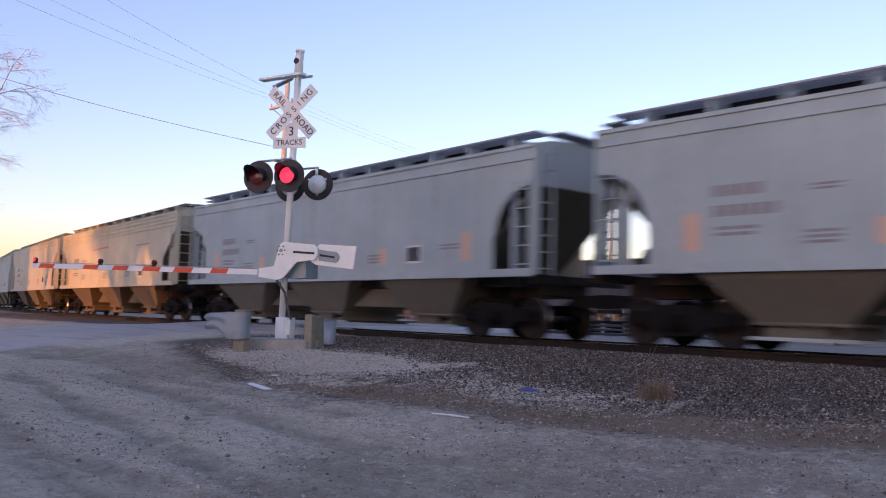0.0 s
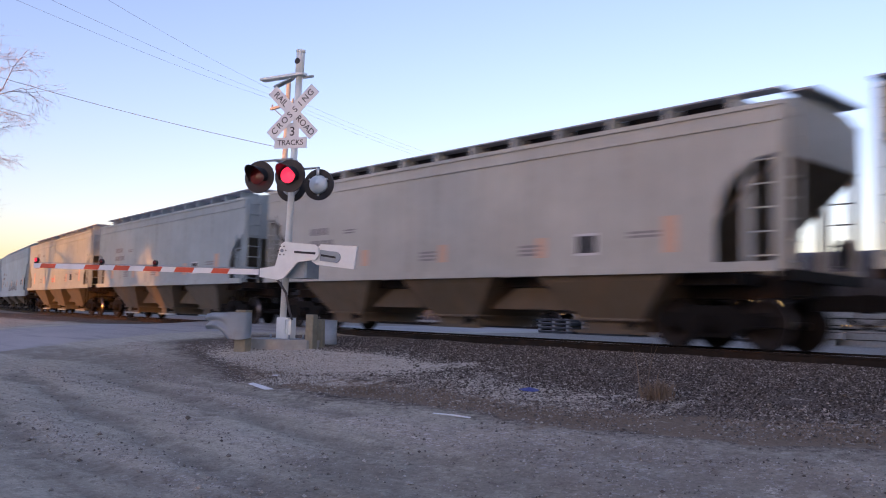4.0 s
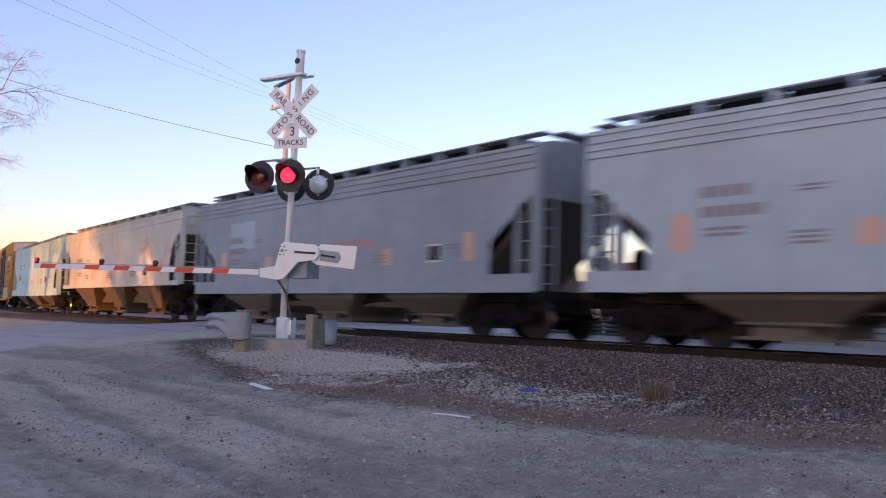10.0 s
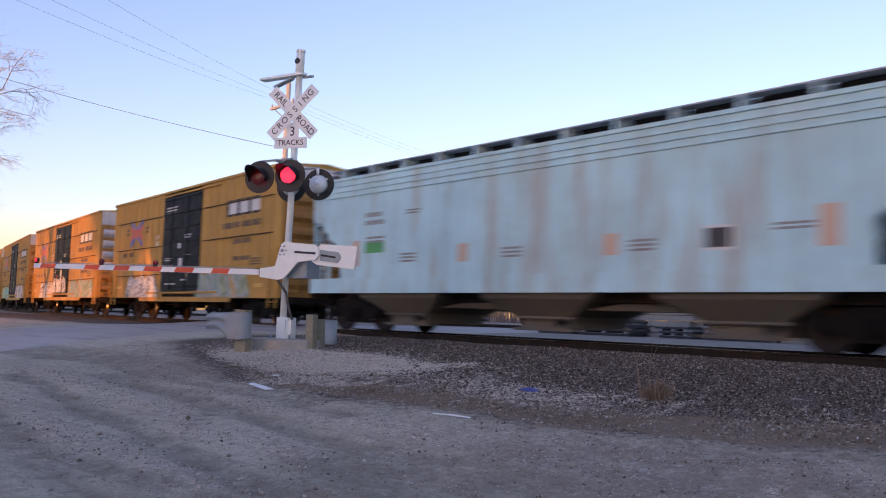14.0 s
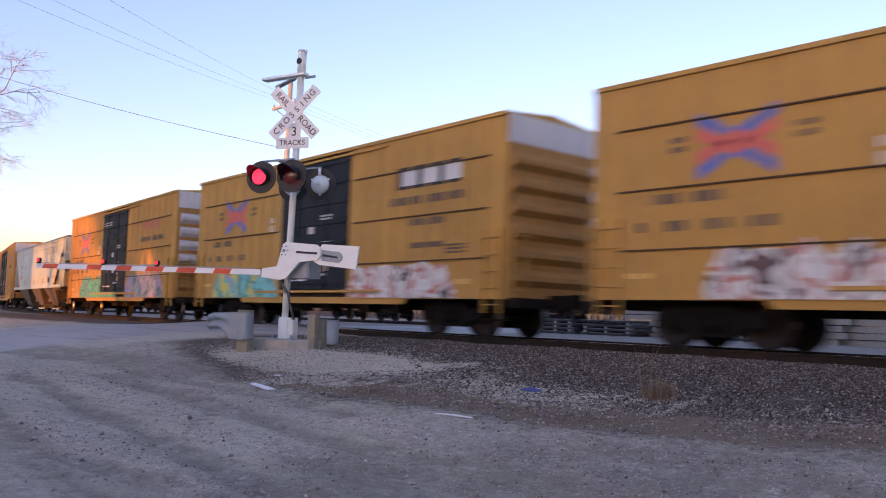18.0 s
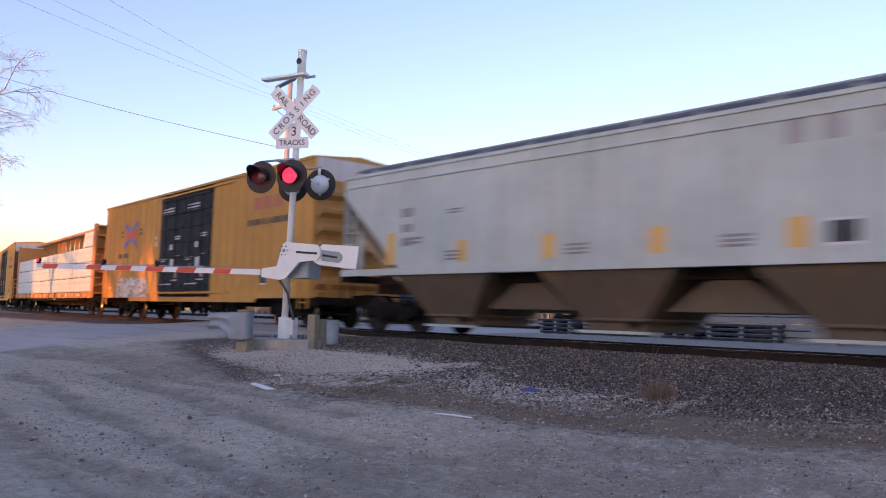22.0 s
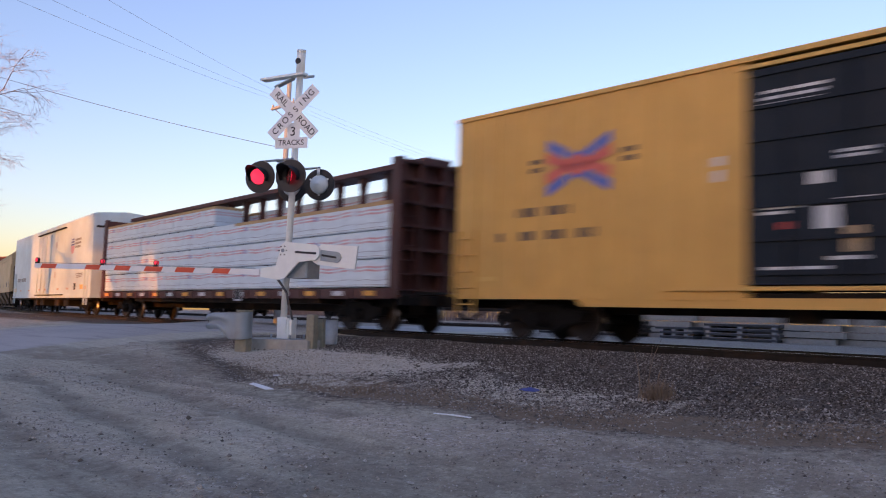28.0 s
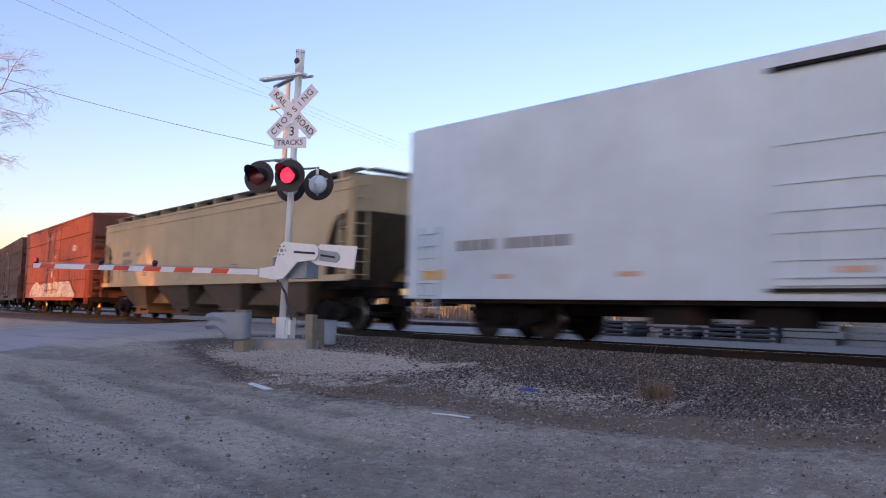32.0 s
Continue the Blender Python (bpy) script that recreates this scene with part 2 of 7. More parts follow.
# bogie and underframe darks: base colours near black, deepening the shade under cars
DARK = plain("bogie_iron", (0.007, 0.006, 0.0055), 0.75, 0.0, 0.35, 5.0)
WHEEL = plain("wheel_steel", (0.024, 0.02, 0.018), 0.55, 0.2, 0.3, 6.0)
TREAD = plain("wheel_tread", (0.16, 0.15, 0.15), 0.3, 0.9, 0.1)
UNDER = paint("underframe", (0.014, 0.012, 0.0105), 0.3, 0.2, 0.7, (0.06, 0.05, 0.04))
BLACK = paint("black_door", (0.013, 0.019, 0.027), 0.3, 0.0, 0.5, (0.07, 0.065, 0.06))
HATCH = plain("hatch_black", (0.011, 0.0105, 0.012), 0.6, 0, 0.3, 3.0)
MESHWALK = plain("walkway_grating", (0.30, 0.30, 0.31), 0.6, 0.3, 0.5, 40.0)
STEEL = plain("galvanised", (0.30, 0.345, 0.365), 0.5, 0.3, 0.22, 14.0)
GALV = paint("mottled_zinc", (0.54, 0.60, 0.63), 0.5, 0.10, 0.5, (0.24, 0.25, 0.26), False, metal=0.2)
ALU = plain("aluminium_paint", (0.80, 0.82, 0.77), 0.5, 0.1, 0.1, 6.0)
SIGN = plain("sign_white", (0.82, 0.82, 0.80), 0.5, 0, 0.04, 5.0)
INK = plain("sign_black", (0.015, 0.015, 0.015), 0.6, 0, 0.1)
LETTER = plain("stencil_dark", (0.21, 0.205, 0.205), 0.6, 0, 0.45, 20.0)
LETTER_W = plain("stencil_white", (0.58, 0.59, 0.58), 0.6, 0, 0.1, 20.0)
ORANGE = plain("decal_orange", (0.56, 0.36, 0.25), 0.5, 0, 0.12, 10.0)
AMBER = plain("decal_amber", (0.66, 0.40, 0.10), 0.5, 0, 0.1, 10.0)
RED = plain("decal_red", (0.6, 0.07, 0.05), 0.5, 0, 0.2, 8.0)
BLUE = plain("decal_blue", (0.05, 0.07, 0.28), 0.5, 0, 0.2, 8.0)
CONCRETE = plain("concrete", (0.35, 0.335, 0.295), 0.9, 0, 0.25, 10.0)
TIMBER = plain("weathered_post", (0.25, 0.23, 0.165), 0.9, 0, 0.3, 14.0)
BARK = plain("bark", (0.24, 0.19, 0.17), 0.9, 0, 0.3, 12.0)
TWIG = plain("twigs", (0.46, 0.38, 0.37), 0.85, 0, 0.2, 5.0)
POLEWOOD = plain("pole_wood", (0.40, 0.41, 0.40), 0.85, 0, 0.25, 9.0)
WIRE = plain("wire", (0.09, 0.085, 0.085), 0.6, 0, 0.1)
STRAW = plain("dry_grass", (0.22, 0.155, 0.10), 0.9, 0, 0.35, 4.0)
GLOW = plain("lit_red_lens", (1.0, 0.03, 0.05), 0.4, 0, 0.0, 4.0, 0.55)
DULL = plain("dark_red_lens", (0.10, 0.008, 0.008), 0.25, 0, 0.2, 9.0)
HOOD = plain("lamp_black", (0.014, 0.014, 0.015), 0.55, 0, 0.2, 5.0)
REFLEX_R = plain("red_sheeting", (0.72, 0.10, 0.035), 0.45, 0, 0.08, 9.0)
REFLEX_W = plain("white_sheeting", (0.80, 0.80, 0.79), 0.45, 0, 0.05, 9.0)
CONDUIT = plain("conduit_grey", (0.10, 0.09, 0.085), 0.7)
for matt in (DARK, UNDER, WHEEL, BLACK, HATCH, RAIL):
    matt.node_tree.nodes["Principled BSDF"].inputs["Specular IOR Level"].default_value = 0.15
STONE_M = stone_look("mound_stone", (0.42, 0.375, 0.30), (0.92, 0.855, 0.74))
WIRE_THIN = plain("thin_wire", (0.62, 0.60, 0.60), 0.6, 0, 0.1)
for matt in (LOT, ASPHALT, YARD, SHOULDER, STONE, STONE_L, STONE_D, STONE_M):
    matt.node_tree.nodes["Principled BSDF"].inputs["Specular IOR Level"].default_value = 0.1
EMB_BLUE = plain("emblem_blue", (0.11, 0.15, 0.42), 0.5, 0, 0.2, 8.0)
EMB_RED = plain("emblem_red", (0.62, 0.13, 0.09), 0.5, 0, 0.2, 8.0)
REFLEX_Y = plain("reflector_orange", (0.72, 0.34, 0.04), 0.45, 0, 0.1, 10.0)
FADED = plain("decal_faded_red", (0.42, 0.13, 0.085), 0.6, 0, 0.3, 8.0)
STENCIL = plain("stencil_brown", (0.10, 0.07, 0.05), 0.6, 0, 0.4, 20.0)

# ---- the ground ----
def ground_z(y):
    u = min(1, max(0, (11 - y) / 9))
    z = -0.15 - 0.55 * u * u * (3 - 2 * u)
    return z


def road_mid(y):
    """The road's middle line; it crosses the track a little askew."""
    return -22.5 - 0.29 * (y - 8)


def lumpy(x, y):
    near = 1.0 if -45 < x < 25 and -4 < y < 24 else 0.0
    on_road = abs(x - road_mid(y)) < 4.3
    k = 0.12 if on_road else 1.0
    v = ground_z(y) + near * k * (0.035 * noise.noise((x * 0.8, y * 0.8, 0)) + 0.018 * noise.noise((x * 2.7, y * 2.7, 5)))
    lot = 11 - y
    if near and 1 < lot < 11 and x > -20 and not on_road:          # wheel ruts that bend through the lot
        v += 0.02 * min(1, paleness(x, y)) - 0.035 * min(1, rutting(x, y))
    if near and 10.4 < y < 13.2 and not on_road:
        v += 0.10 * math.sin((y - 10.4) / 2.8 * math.pi) * 0.5
    return v


def lot_edge(x):
    return 5.75 + (0.29 * (x + 4.5) if x > -4.5 else 0.35 * (-10 - x) if x < -10 else 0)


def step(v, a, b):
    f = min(1, max(0, (v - a) / (b - a)))
    return f * f * (3 - 2 * f)


def bell(v, c, w):
    return math.exp(-((v - c) / w) ** 2)


def stoniness(x, y):
    """How far the lot has given way to ballast: 0 on the lot, 1 along the track."""
    if x < -27:
        return min(1, max(0, (y - 10.5) / 1.5))
    e = lot_edge(x) + 0.25 * noise.noise((x * 1.1, 7, 2))
    return step(x, -18.2, -15.6) * step(y, e - 0.6, e + 1.1)


def off_line(x, y, pts):
    """How far (x, y) lies from a line through pts."""
    best = 99.0
    for (ax, ay), (bx, by) in zip(pts, pts[1:]):
        ux, uy = bx - ax, by - ay
        f = min(1, max(0, ((x - ax) * ux + (y - ay) * uy) / (ux * ux + uy * uy)))
        best = min(best, math.hypot(x - ax - ux * f, y - ay - uy * f))
    return best


PALE_LINES = (((-17.5, 7.6), (-13.5, 6.4), (-11.7, 5.6), (-9.2, 5.0), (-7.8, 4.9), (-6, 5.0), (-4.3, 4.85), (-2.5, 4.6)), 0.24, 0.9), \
             (((-4.9, 5.3), (-3.6, 5.4), (-2.8, 5.5), (-1.5, 5.6)), 0.30, 1.0), \
             (((-14.5, 4.6), (-10, 4.3), (-7.2, 3.8), (-5.2, 3.6)), 0.22, 0.5), \
             (((-9.0, 2.9), (-6, 2.7), (-4, 2.6), (-2, 2.7)), 0.28, 0.5)
RUT_LINES = (((-19, 5.5), (-16.5, 5.9), (-14.9, 6.2), (-12.9, 6.0), (-11.7, 5.7)), 0.42, 2.6), \
            (((-12.3, 5.5), (-9.7, 5.35), (-8.3, 5.25), (-6.6, 5.1)), 0.16, 0.8), \
            (((-12.5, 5.0), (-9.7, 4.75), (-8.3, 4.55), (-6.6, 4.4), (-5.1, 4.3), (-3.5, 4.25), (-1.5, 4.3)), 0.14, 1.1), \
            (((-14, 4.2), (-10.3, 3.75), (-8.6, 3.45), (-6.5, 3.2), (-4.8, 3.0), (-3.2, 3.05)), 0.11, 1.3), \
            (((-9.9, 4.95), (-9.0, 4.8), (-8.3, 4.5), (-7.6, 4.1), (-7.1, 3.7)), 0.07, 0.8), \
            (((-12, 3.1), (-7.6, 2.35), (-6.6, 2.4), (-5.2, 2.5)), 0.13, 1.0), \
            (((-8, 2.0), (-5.5, 2.05), (-3, 2.2)), 0.1, 0.6), \
            (((-5.2, 3.75), (-3.4, 3.9), (-1.2, 4.1)), 0.3, 0.8), \
            (((-4.2, 2.5), (-2.4, 2.6), (-1, 2.9)), 0.35, 0.8)


def paleness(x, y):
    """Loose pale gravel: thrown up along the lot's edge, and between the wheel ruts."""
    if not (-20 < x < 1 and 1 < y < 9):
        return 0.0
    wob = 0.18 * noise.noise((x * 0.9, y * 0.9, 3))
    v = sum(k * bell(off_line(x, y + wob, pts), 0, w) for pts, w, k in PALE_LINES)
    e = lot_edge(x)
    return v + 0.25 * step(x, -5.5, -2.5) * step(y, 2.4, 3.6) * (1 - step(y, e - 0.2, e + 0.4))


def rutting(x, y):
    """Dark, damp wheel ruts that swing through the lot."""
    if not (-20 < x < 1 and 1 < y < 9):
        return 0.0
    wob = 0.14 * noise.noise((x * 0.8, y * 0.8, 9))
    v = sum(k * bell(off_line(x, y + wob, pts), 0, w) for pts, w, k in RUT_LINES)
    return v + 0.95 * step(x, -6.0, -2.6) * (1 - step(y, lot_edge(x) - 0.9, lot_edge(x) + 0.2))       # trodden brown soil


def strawness(x, y):
    """Dead grass in the soil between the lot and the ballast."""
    e = lot_edge(x)
    return bell(y, e + 0.55, 0.5) * step(x, -12, -8.5) * (0.75 + 0.35 * step(x, -6, -3))


def beigeness(x, y):
    """Crushed pale gravel: the mound round the signal, and a patch along the shoulder."""
    v = math.exp(-((x + 11.3) / 2.6) ** 2 - ((y - 7.6) / 1.3) ** 2) * 1.25 * step(y, lot_edge(x) + 0.1, lot_edge(x) + 0.8)
    v *= 1 - 0.8 * bell(off_line(x, y, ((-15.5, 7.9), (-14, 7.2), (-11.7, 6.4), (-10.3, 6.4))), 0, 0.32)
    return max(v, 0.36 * math.exp(-((x + 6.2) / 1.9) ** 2 - ((y - 7.2) / 0.6) ** 2), 0.36 * math.exp(-((x + 9.2) / 1.2) ** 2 - ((y - 6.5) / 0.6) ** 2))


def ground():
    xs = [-900, -500, -300, -200, -140, -100, -75, -58] + [-46 + 0.5 * i for i in range(50)] + [-21 + 0.18 * i for i in range(156)] + [8 + i for i in range(14)] + [24, 30, 45, 80, 150, 300, 600, 900]
    ys = [-500, -200, -90, -50, -25, -12, -6] + [-4 + 0.16 * i for i in range(124)] + [16.5 + i for i in range(10)] + [28, 32, 38, 45, 60, 100, 200, 400, 900]
    vs = [(x, y, lumpy(x, y)) for y in ys for x in xs]
    n = len(xs)
    fs, mi = [], []
    for j in range(len(ys) - 1):
        for i in range(n - 1):
            fs.append((j * n + i, j * n + i + 1, (j + 1) * n + i + 1, (j + 1) * n + i))
            mi.append(1 if ys[j] > 17.4 else 0)
    me = bpy.data.meshes.new("ground")
    me.from_pydata(vs, [], fs)
    me.materials.append(LOT)
    me.materials.append(YARD)
    me.polygons.foreach_set("material_index", mi)
    me.polygons.foreach_set("use_smooth", [True] * len(fs))
    for name, how in (("stony", stoniness), ("pale", paleness), ("rut", rutting), ("straw", strawness), ("beige", beigeness)):
        layer = me.attributes.new(name, "FLOAT", "POINT")
        layer.data.foreach_set("value", [how(x, y) if -60 < x < 40 and -10 < y < 30 else 0.0 for x, y, _ in vs])
    tagged(new("ground", me), "worn grey gravel lot with ruts beside the track", "ground", kind="structure")


ground()


def road():
    ys = [-60, -40, -25, -15] + [-8 + 0.5 * i for i in range(52)] + [20, 24, 30, 40, 60, 100]
    across = (-5.2, -4.6, -4.0, -3.4, -2.6, -1.3, 0, 1.3, 2.6, 3.4, 4.0, 4.6, 5.2)
    vs, fs, verge = [], [], []
    for y in ys:
        for w in across:
            x = road_mid(y) + w
            up = 0.05 * (1 - (w / 5.2) ** 2) if y < 40 else 0
            lift = min(0.13, 0.16 * max(0, 1 - abs(y - TRACK_Y - 1) / 3.0)) * (1 if abs(w) < 4.2 else 0.4)
            z = ground_z(y) + 0.012 + up + lift if abs(w) < 5 else lumpy(x, y) - 0.02
            vs.append((x, y, z))
            verge.append(step(abs(w), 2.9, 4.7) if y < 11.5 else 0.5 * step(abs(w), 3.6, 4.8))
    n = len(across)
    for j in range(len(ys) - 1):
        for k in range(n - 1):
            fs.append((j * n + k, j * n + k + 1, (j + 1) * n + k + 1, (j + 1) * n + k))
    me = bpy.data.meshes.new("road")
    me.from_pydata(vs, [], fs)
    me.materials.append(ASPHALT)
    me.polygons.foreach_set("use_smooth", [True] * len(fs))
    for name, vals in (("verge", verge), ("pale", [paleness(x, y) for x, y, _ in vs]), ("rut", [rutting(x, y) for x, y, _ in vs])):
        layer = me.attributes.new(name, "FLOAT", "POINT")
        layer.data.foreach_set("value", vals)
    tagged(new("road", me), "patched grey asphalt road over the level crossing", "road", kind="structure")


road()


def stones(name, count, where, size, mats, label, seed):
    """Loose stones, each a small uneven lump, in one mesh."""
    rnd = random.Random(seed)
    base = [(0, 0, 1), (0.9, 0, 0.1), (-0.2, 0.85, 0.2), (-0.8, -0.3, 0), (0.15, -0.9, 0.15), (0, 0, -0.6)]
    tri = [(0, 1, 2), (0, 2, 3), (0, 3, 4), (0, 4, 1), (5, 2, 1), (5, 3, 2), (5, 4, 3), (5, 1, 4)]
    vs, fs, mi = [], [], []
    for _ in range(count):
        p = where(rnd)
        if p is None:
            continue
        x, y = p
        r = size * rnd.uniform(0.45, 1.0) * (1.7 if rnd.random() < 0.06 else 1)
        a, sx, sz = rnd.uniform(0, 6.28), rnd.uniform(0.7, 1.4), rnd.uniform(0.45, 0.9)
        z = lumpy(x, y) + r * 0.2
        k = len(vs)
        for bx, by, bz in base:
            bx, by = bx * sx * r * rnd.uniform(0.8, 1.2), by * r * rnd.uniform(0.8, 1.2)
            vs.append((x + bx * math.cos(a) - by * math.sin(a), y + bx * math.sin(a) + by * math.cos(a), z + bz * sz * r))
        fs += [(k + i, k + j, k + l) for i, j, l in tri]
        mi += [0 if rnd.random() < (mats[2] if name == "gravel" else mats[2] * step(y, lot_edge(x) + 0.6, lot_edge(x) + 2.2)) else 1] * 8
    me = bpy.data.meshes.new(name)
    me.from_pydata(vs, [], fs)
    me.materials.append(mats[0])
    me.materials.append(mats[1])
    me.polygons.foreach_set("material_index", mi)
    tagged(new(name, me), label, "gravel", kind="stuff")


def on_shoulder(rnd):
    x, y = rnd.uniform(-16, -1.4), rnd.uniform(5.4, 13.9)
    e = lot_edge(x)
    if beigeness(x, y) > 0.25 + 0.3 * rnd.random() or y < e + 1.2 * rnd.random() or y > 13.85 or abs(x - road_mid(y)) < 5.2:
        return None
    if x > 1.5 - 0.32 * y or noise.noise((x * 0.9, y * 0.9, 4)) < -0.05 - 0.5 * rnd.random() and y < 11:
        return None
    return x, y


def on_mound(rnd):
    x, y = rnd.uniform(-16.5, -4), rnd.uniform(5.7, 10.4)
    return (x, y) if rnd.random() < 1.15 * beigeness(x, y) else None


def on_lot(rnd):
    x, y = rnd.uniform(-18, -0.4), 1.6 + 6.6 * rnd.random() ** 1.1
    if y > lot_edge(x) + 0.6 or x > 1.2 - 0.32 * y:
        return None
    n = noise.noise((x * 0.6, y * 0.6, 2))
    return (x, y) if rnd.random() < 0.05 + 0.25 * max(0, n) + 0.55 * min(1, paleness(x, y)) else None


stones("ballast", 150000, on_shoulder, 0.0175, (STONE_D, STONE, 0.66), "dark and pale ballast stones sloping from the rails", 3)
stones("gravel", 60000, on_mound, 0.015, (STONE_M, STONE_D, 0.93), "pale crushed gravel heaped round the signal base", 4)
stones("gravel", 110000, on_lot, 0.012, (STONE_L, STONE, 0.75), "loose grey gravel scattered over the lot", 5)


def on_tracks(rnd):
    x, y = rnd.uniform(-14, -1.5), 1.7 + 4.2 * rnd.random() ** 1.2
    return (x, y) if x < 0.8 - 0.32 * y and noise.noise((x * 0.5, y * 0.7, 21)) > rnd.uniform(-0.5, 0.5) else None


stones("gravel", 2600, on_tracks, 0.021, (STONE_L, STONE, 0.55), "coarser loose stones lying between the wheel ruts", 6)


# ---- tracks ----
def rail_line(name, s0, s1, off, step, label, line=None):
    prof = [(-0.07, -0.185), (0.07, -0.185), (0.07, -0.17), (0.012, -0.15), (0.012, -0.045), (0.036, -0.035), (0.036, -0.004),
            (0.03, 0.0), (-0.03, 0.0), (-0.036, -0.004), (-0.036, -0.035), (-0.012, -0.045), (-0.012, -0.15), (-0.07, -0.17)]
    bm = B()
    last = None
    s = s0
    while s <= s1 + 1e-6:
        row = []
        for o, z in prof:
            x, y, _ = (line or along)(s, off + o)
            row.append(bm.verts.new((x, y, z)))
        if last:
            for i in range(len(prof)):
                f = bm.faces.new((last[i], row[i], row[(i + 1) % len(prof)], last[(i + 1) % len(prof)]))
                f.material_index = 1 if i == 7 else 0
        last = row
        s += step
    return tagged(part(name, bm, [RAIL, RAIL_TOP]), label, "rail", kind="structure")


def far_line(y0):
    return lambda s, off=0.0: (s, y0 + off, 0.0)


for o in (-0.7525, 0.7525):
    rail_line("rail", -240, 60, o, 3.0, "rusty steel rail with a bright running edge")
FAR_Y = 42.5
for y0 in (FAR_Y, 37.5):
    for o in (-0.7525, 0.7525):
        rail_line("rail", -260, 160, o, 20.0, "rusty steel rail across the yard", far_line(y0))


def ties():
    bm = B()
    box(bm, -0.115, 0.115, -1.3, 1.3, -0.36, -0.187, cut=0.012)
    base = part("tie", bm, TIE)
    tagged(base, "dark creosoted timber tie under the rails", "tie", "ties of the main track")
    rnd = random.Random(8)
    s = -24.0
    first = True
    while s < 12:
        x, y, a = along(s)
        m = pose(x, y, rnd.uniform(-0.012, 0.004), 0, 0, math.degrees(-a) * -1 + rnd.uniform(-1.2, 1.2))
        if first:
            base.matrix_basis = m
            first = False
        else:
            copy_thing(base, m)
        s += 0.52
    bm = B()
    loft(bm, [(TRACK_Y + o, z) for o, z in ((-2.4, -0.42), (-1.5, -0.215), (1.5, -0.215), (2.4, -0.42))], -24, 60)
    tagged(part("ballast_bed", bm, SHOULDER), "grey stone ballast bed of the main track", "ballast", kind="structure")
    bm = B()
    for s in range(-240, -24, 8):
        q = [bm.verts.new((*along(p, o)[:2], z)) for p, o, z in ((s, -2.4, -0.3), (s, -1.6, -0.19), (s, 1.6, -0.19), (s, 2.4, -0.3),
             (s + 8, -2.4, -0.3), (s + 8, -1.6, -0.19), (s + 8, 1.6, -0.19), (s + 8, 2.4, -0.3))]
        for i in range(3):
            bm.faces.new((q[i], q[i + 1], q[i + 5], q[i + 4]))
    tagged(part("ballast_bed", bm, SHOULDER), "grey stone ballast bed running into the distance", "ballast", kind="structure")
    bm = B()
    loft(bm, [(33.8, -0.3), (35.4, -0.17), (44.6, -0.17), (46.2, -0.3)], -260, 160)
    tagged(part("ballast_bed", bm, SHOULDER), "grey ballast under the yard tracks", "ballast", kind="structure")


ties()

# ---- the train ----
train = []          # (thing, place in the train, half the bogie distance, way, line)
wheelsets = []      # (wheelset, place in the train)
W = HALF_W


def shape(key, make, material, store={}):
    """A mesh that alike parts share."""
    if key not in store:
        bm = make(B())
        me = bpy.data.meshes.new(key)
        bmesh.ops.recalc_face_normals(bm, faces=bm.faces)
        bm.to_mesh(me)
        bm.free()
        for m in (material if isinstance(material, (list, tuple)) else [material]):
            me.materials.append(m)
        store[key] = me
    return store[key]


def wheelset_mesh(bm):
    r = 0.457
    for sgn in (-1, 1):
        rings = [(0.68, 0.03), (0.68, r + 0.022), (0.71, r + 0.022), (0.725, r), (0.81, r - 0.004), (0.815, r - 0.06), (0.79, r - 0.075), (0.775, 0.17), (0.83, 0.13), (0.83, 0.03)]
        turned(bm, [(sgn * y, q) for y, q in rings], 28)
    rod(bm, (0, -1.0, 0), (0, 1.0, 0), 0.075, 10)
    for f in bm.faces:
        c = f.calc_center_median()
        if abs(math.hypot(c.x, c.z) - r) < 0.012 and 0.72 < abs(c.y) < 0.82:
            f.material_index = 1
    return bm


def side_frame_mesh(bm):
    out = [(-1.12, 0.60), (-1.0, 0.66), (-0.62, 0.64), (-0.42, 0.78), (0.42, 0.78), (0.62, 0.64), (1.0, 0.66), (1.12, 0.60),
           (1.12, 0.44), (0.7, 0.40), (0.36, 0.22), (-0.36, 0.22), (-0.7, 0.40), (-1.12, 0.44)]
    prism(bm, out, -0.07, 0.07)
    for x in (-0.16, 0.0, 0.16):
        rod(bm, (x, -0.10, 0.3), (x, -0.10, 0.6), 0.055, 8)
    for x in (-0.89, 0.89):
        rod(bm, (x, -0.16, 0.457), (x, 0.0, 0.457), 0.10, 10)
        box(bm, x - 0.13, x + 0.13, -0.1, 0.08, 0.52, 0.66, cut=0.02)
    return bm


def bolster_mesh(bm):
    box(bm, -0.2, 0.2, -1.0, 1.0, 0.45, 0.74, cut=0.04)
    rod(bm, (0, 0, 0.74), (0, 0, 0.92), 0.2, 12)
    for x in (-0.55, 0.55):
        box(bm, x - 0.05, x + 0.05, -0.85, 0.85, 0.38, 0.5)
    return bm


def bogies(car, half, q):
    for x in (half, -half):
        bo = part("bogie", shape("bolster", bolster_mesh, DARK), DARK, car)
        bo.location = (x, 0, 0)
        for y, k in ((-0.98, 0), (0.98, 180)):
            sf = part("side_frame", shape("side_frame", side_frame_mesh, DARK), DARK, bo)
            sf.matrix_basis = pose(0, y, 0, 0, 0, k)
        for dx in (-0.89, 0.89):
            ws = part("wheelset", shape("wheelset", wheelset_mesh, [WHEEL, TREAD]), WHEEL, bo)
            ws.location = (dx, 0, 0.457)
            wheelsets.append((ws, q + x + dx))


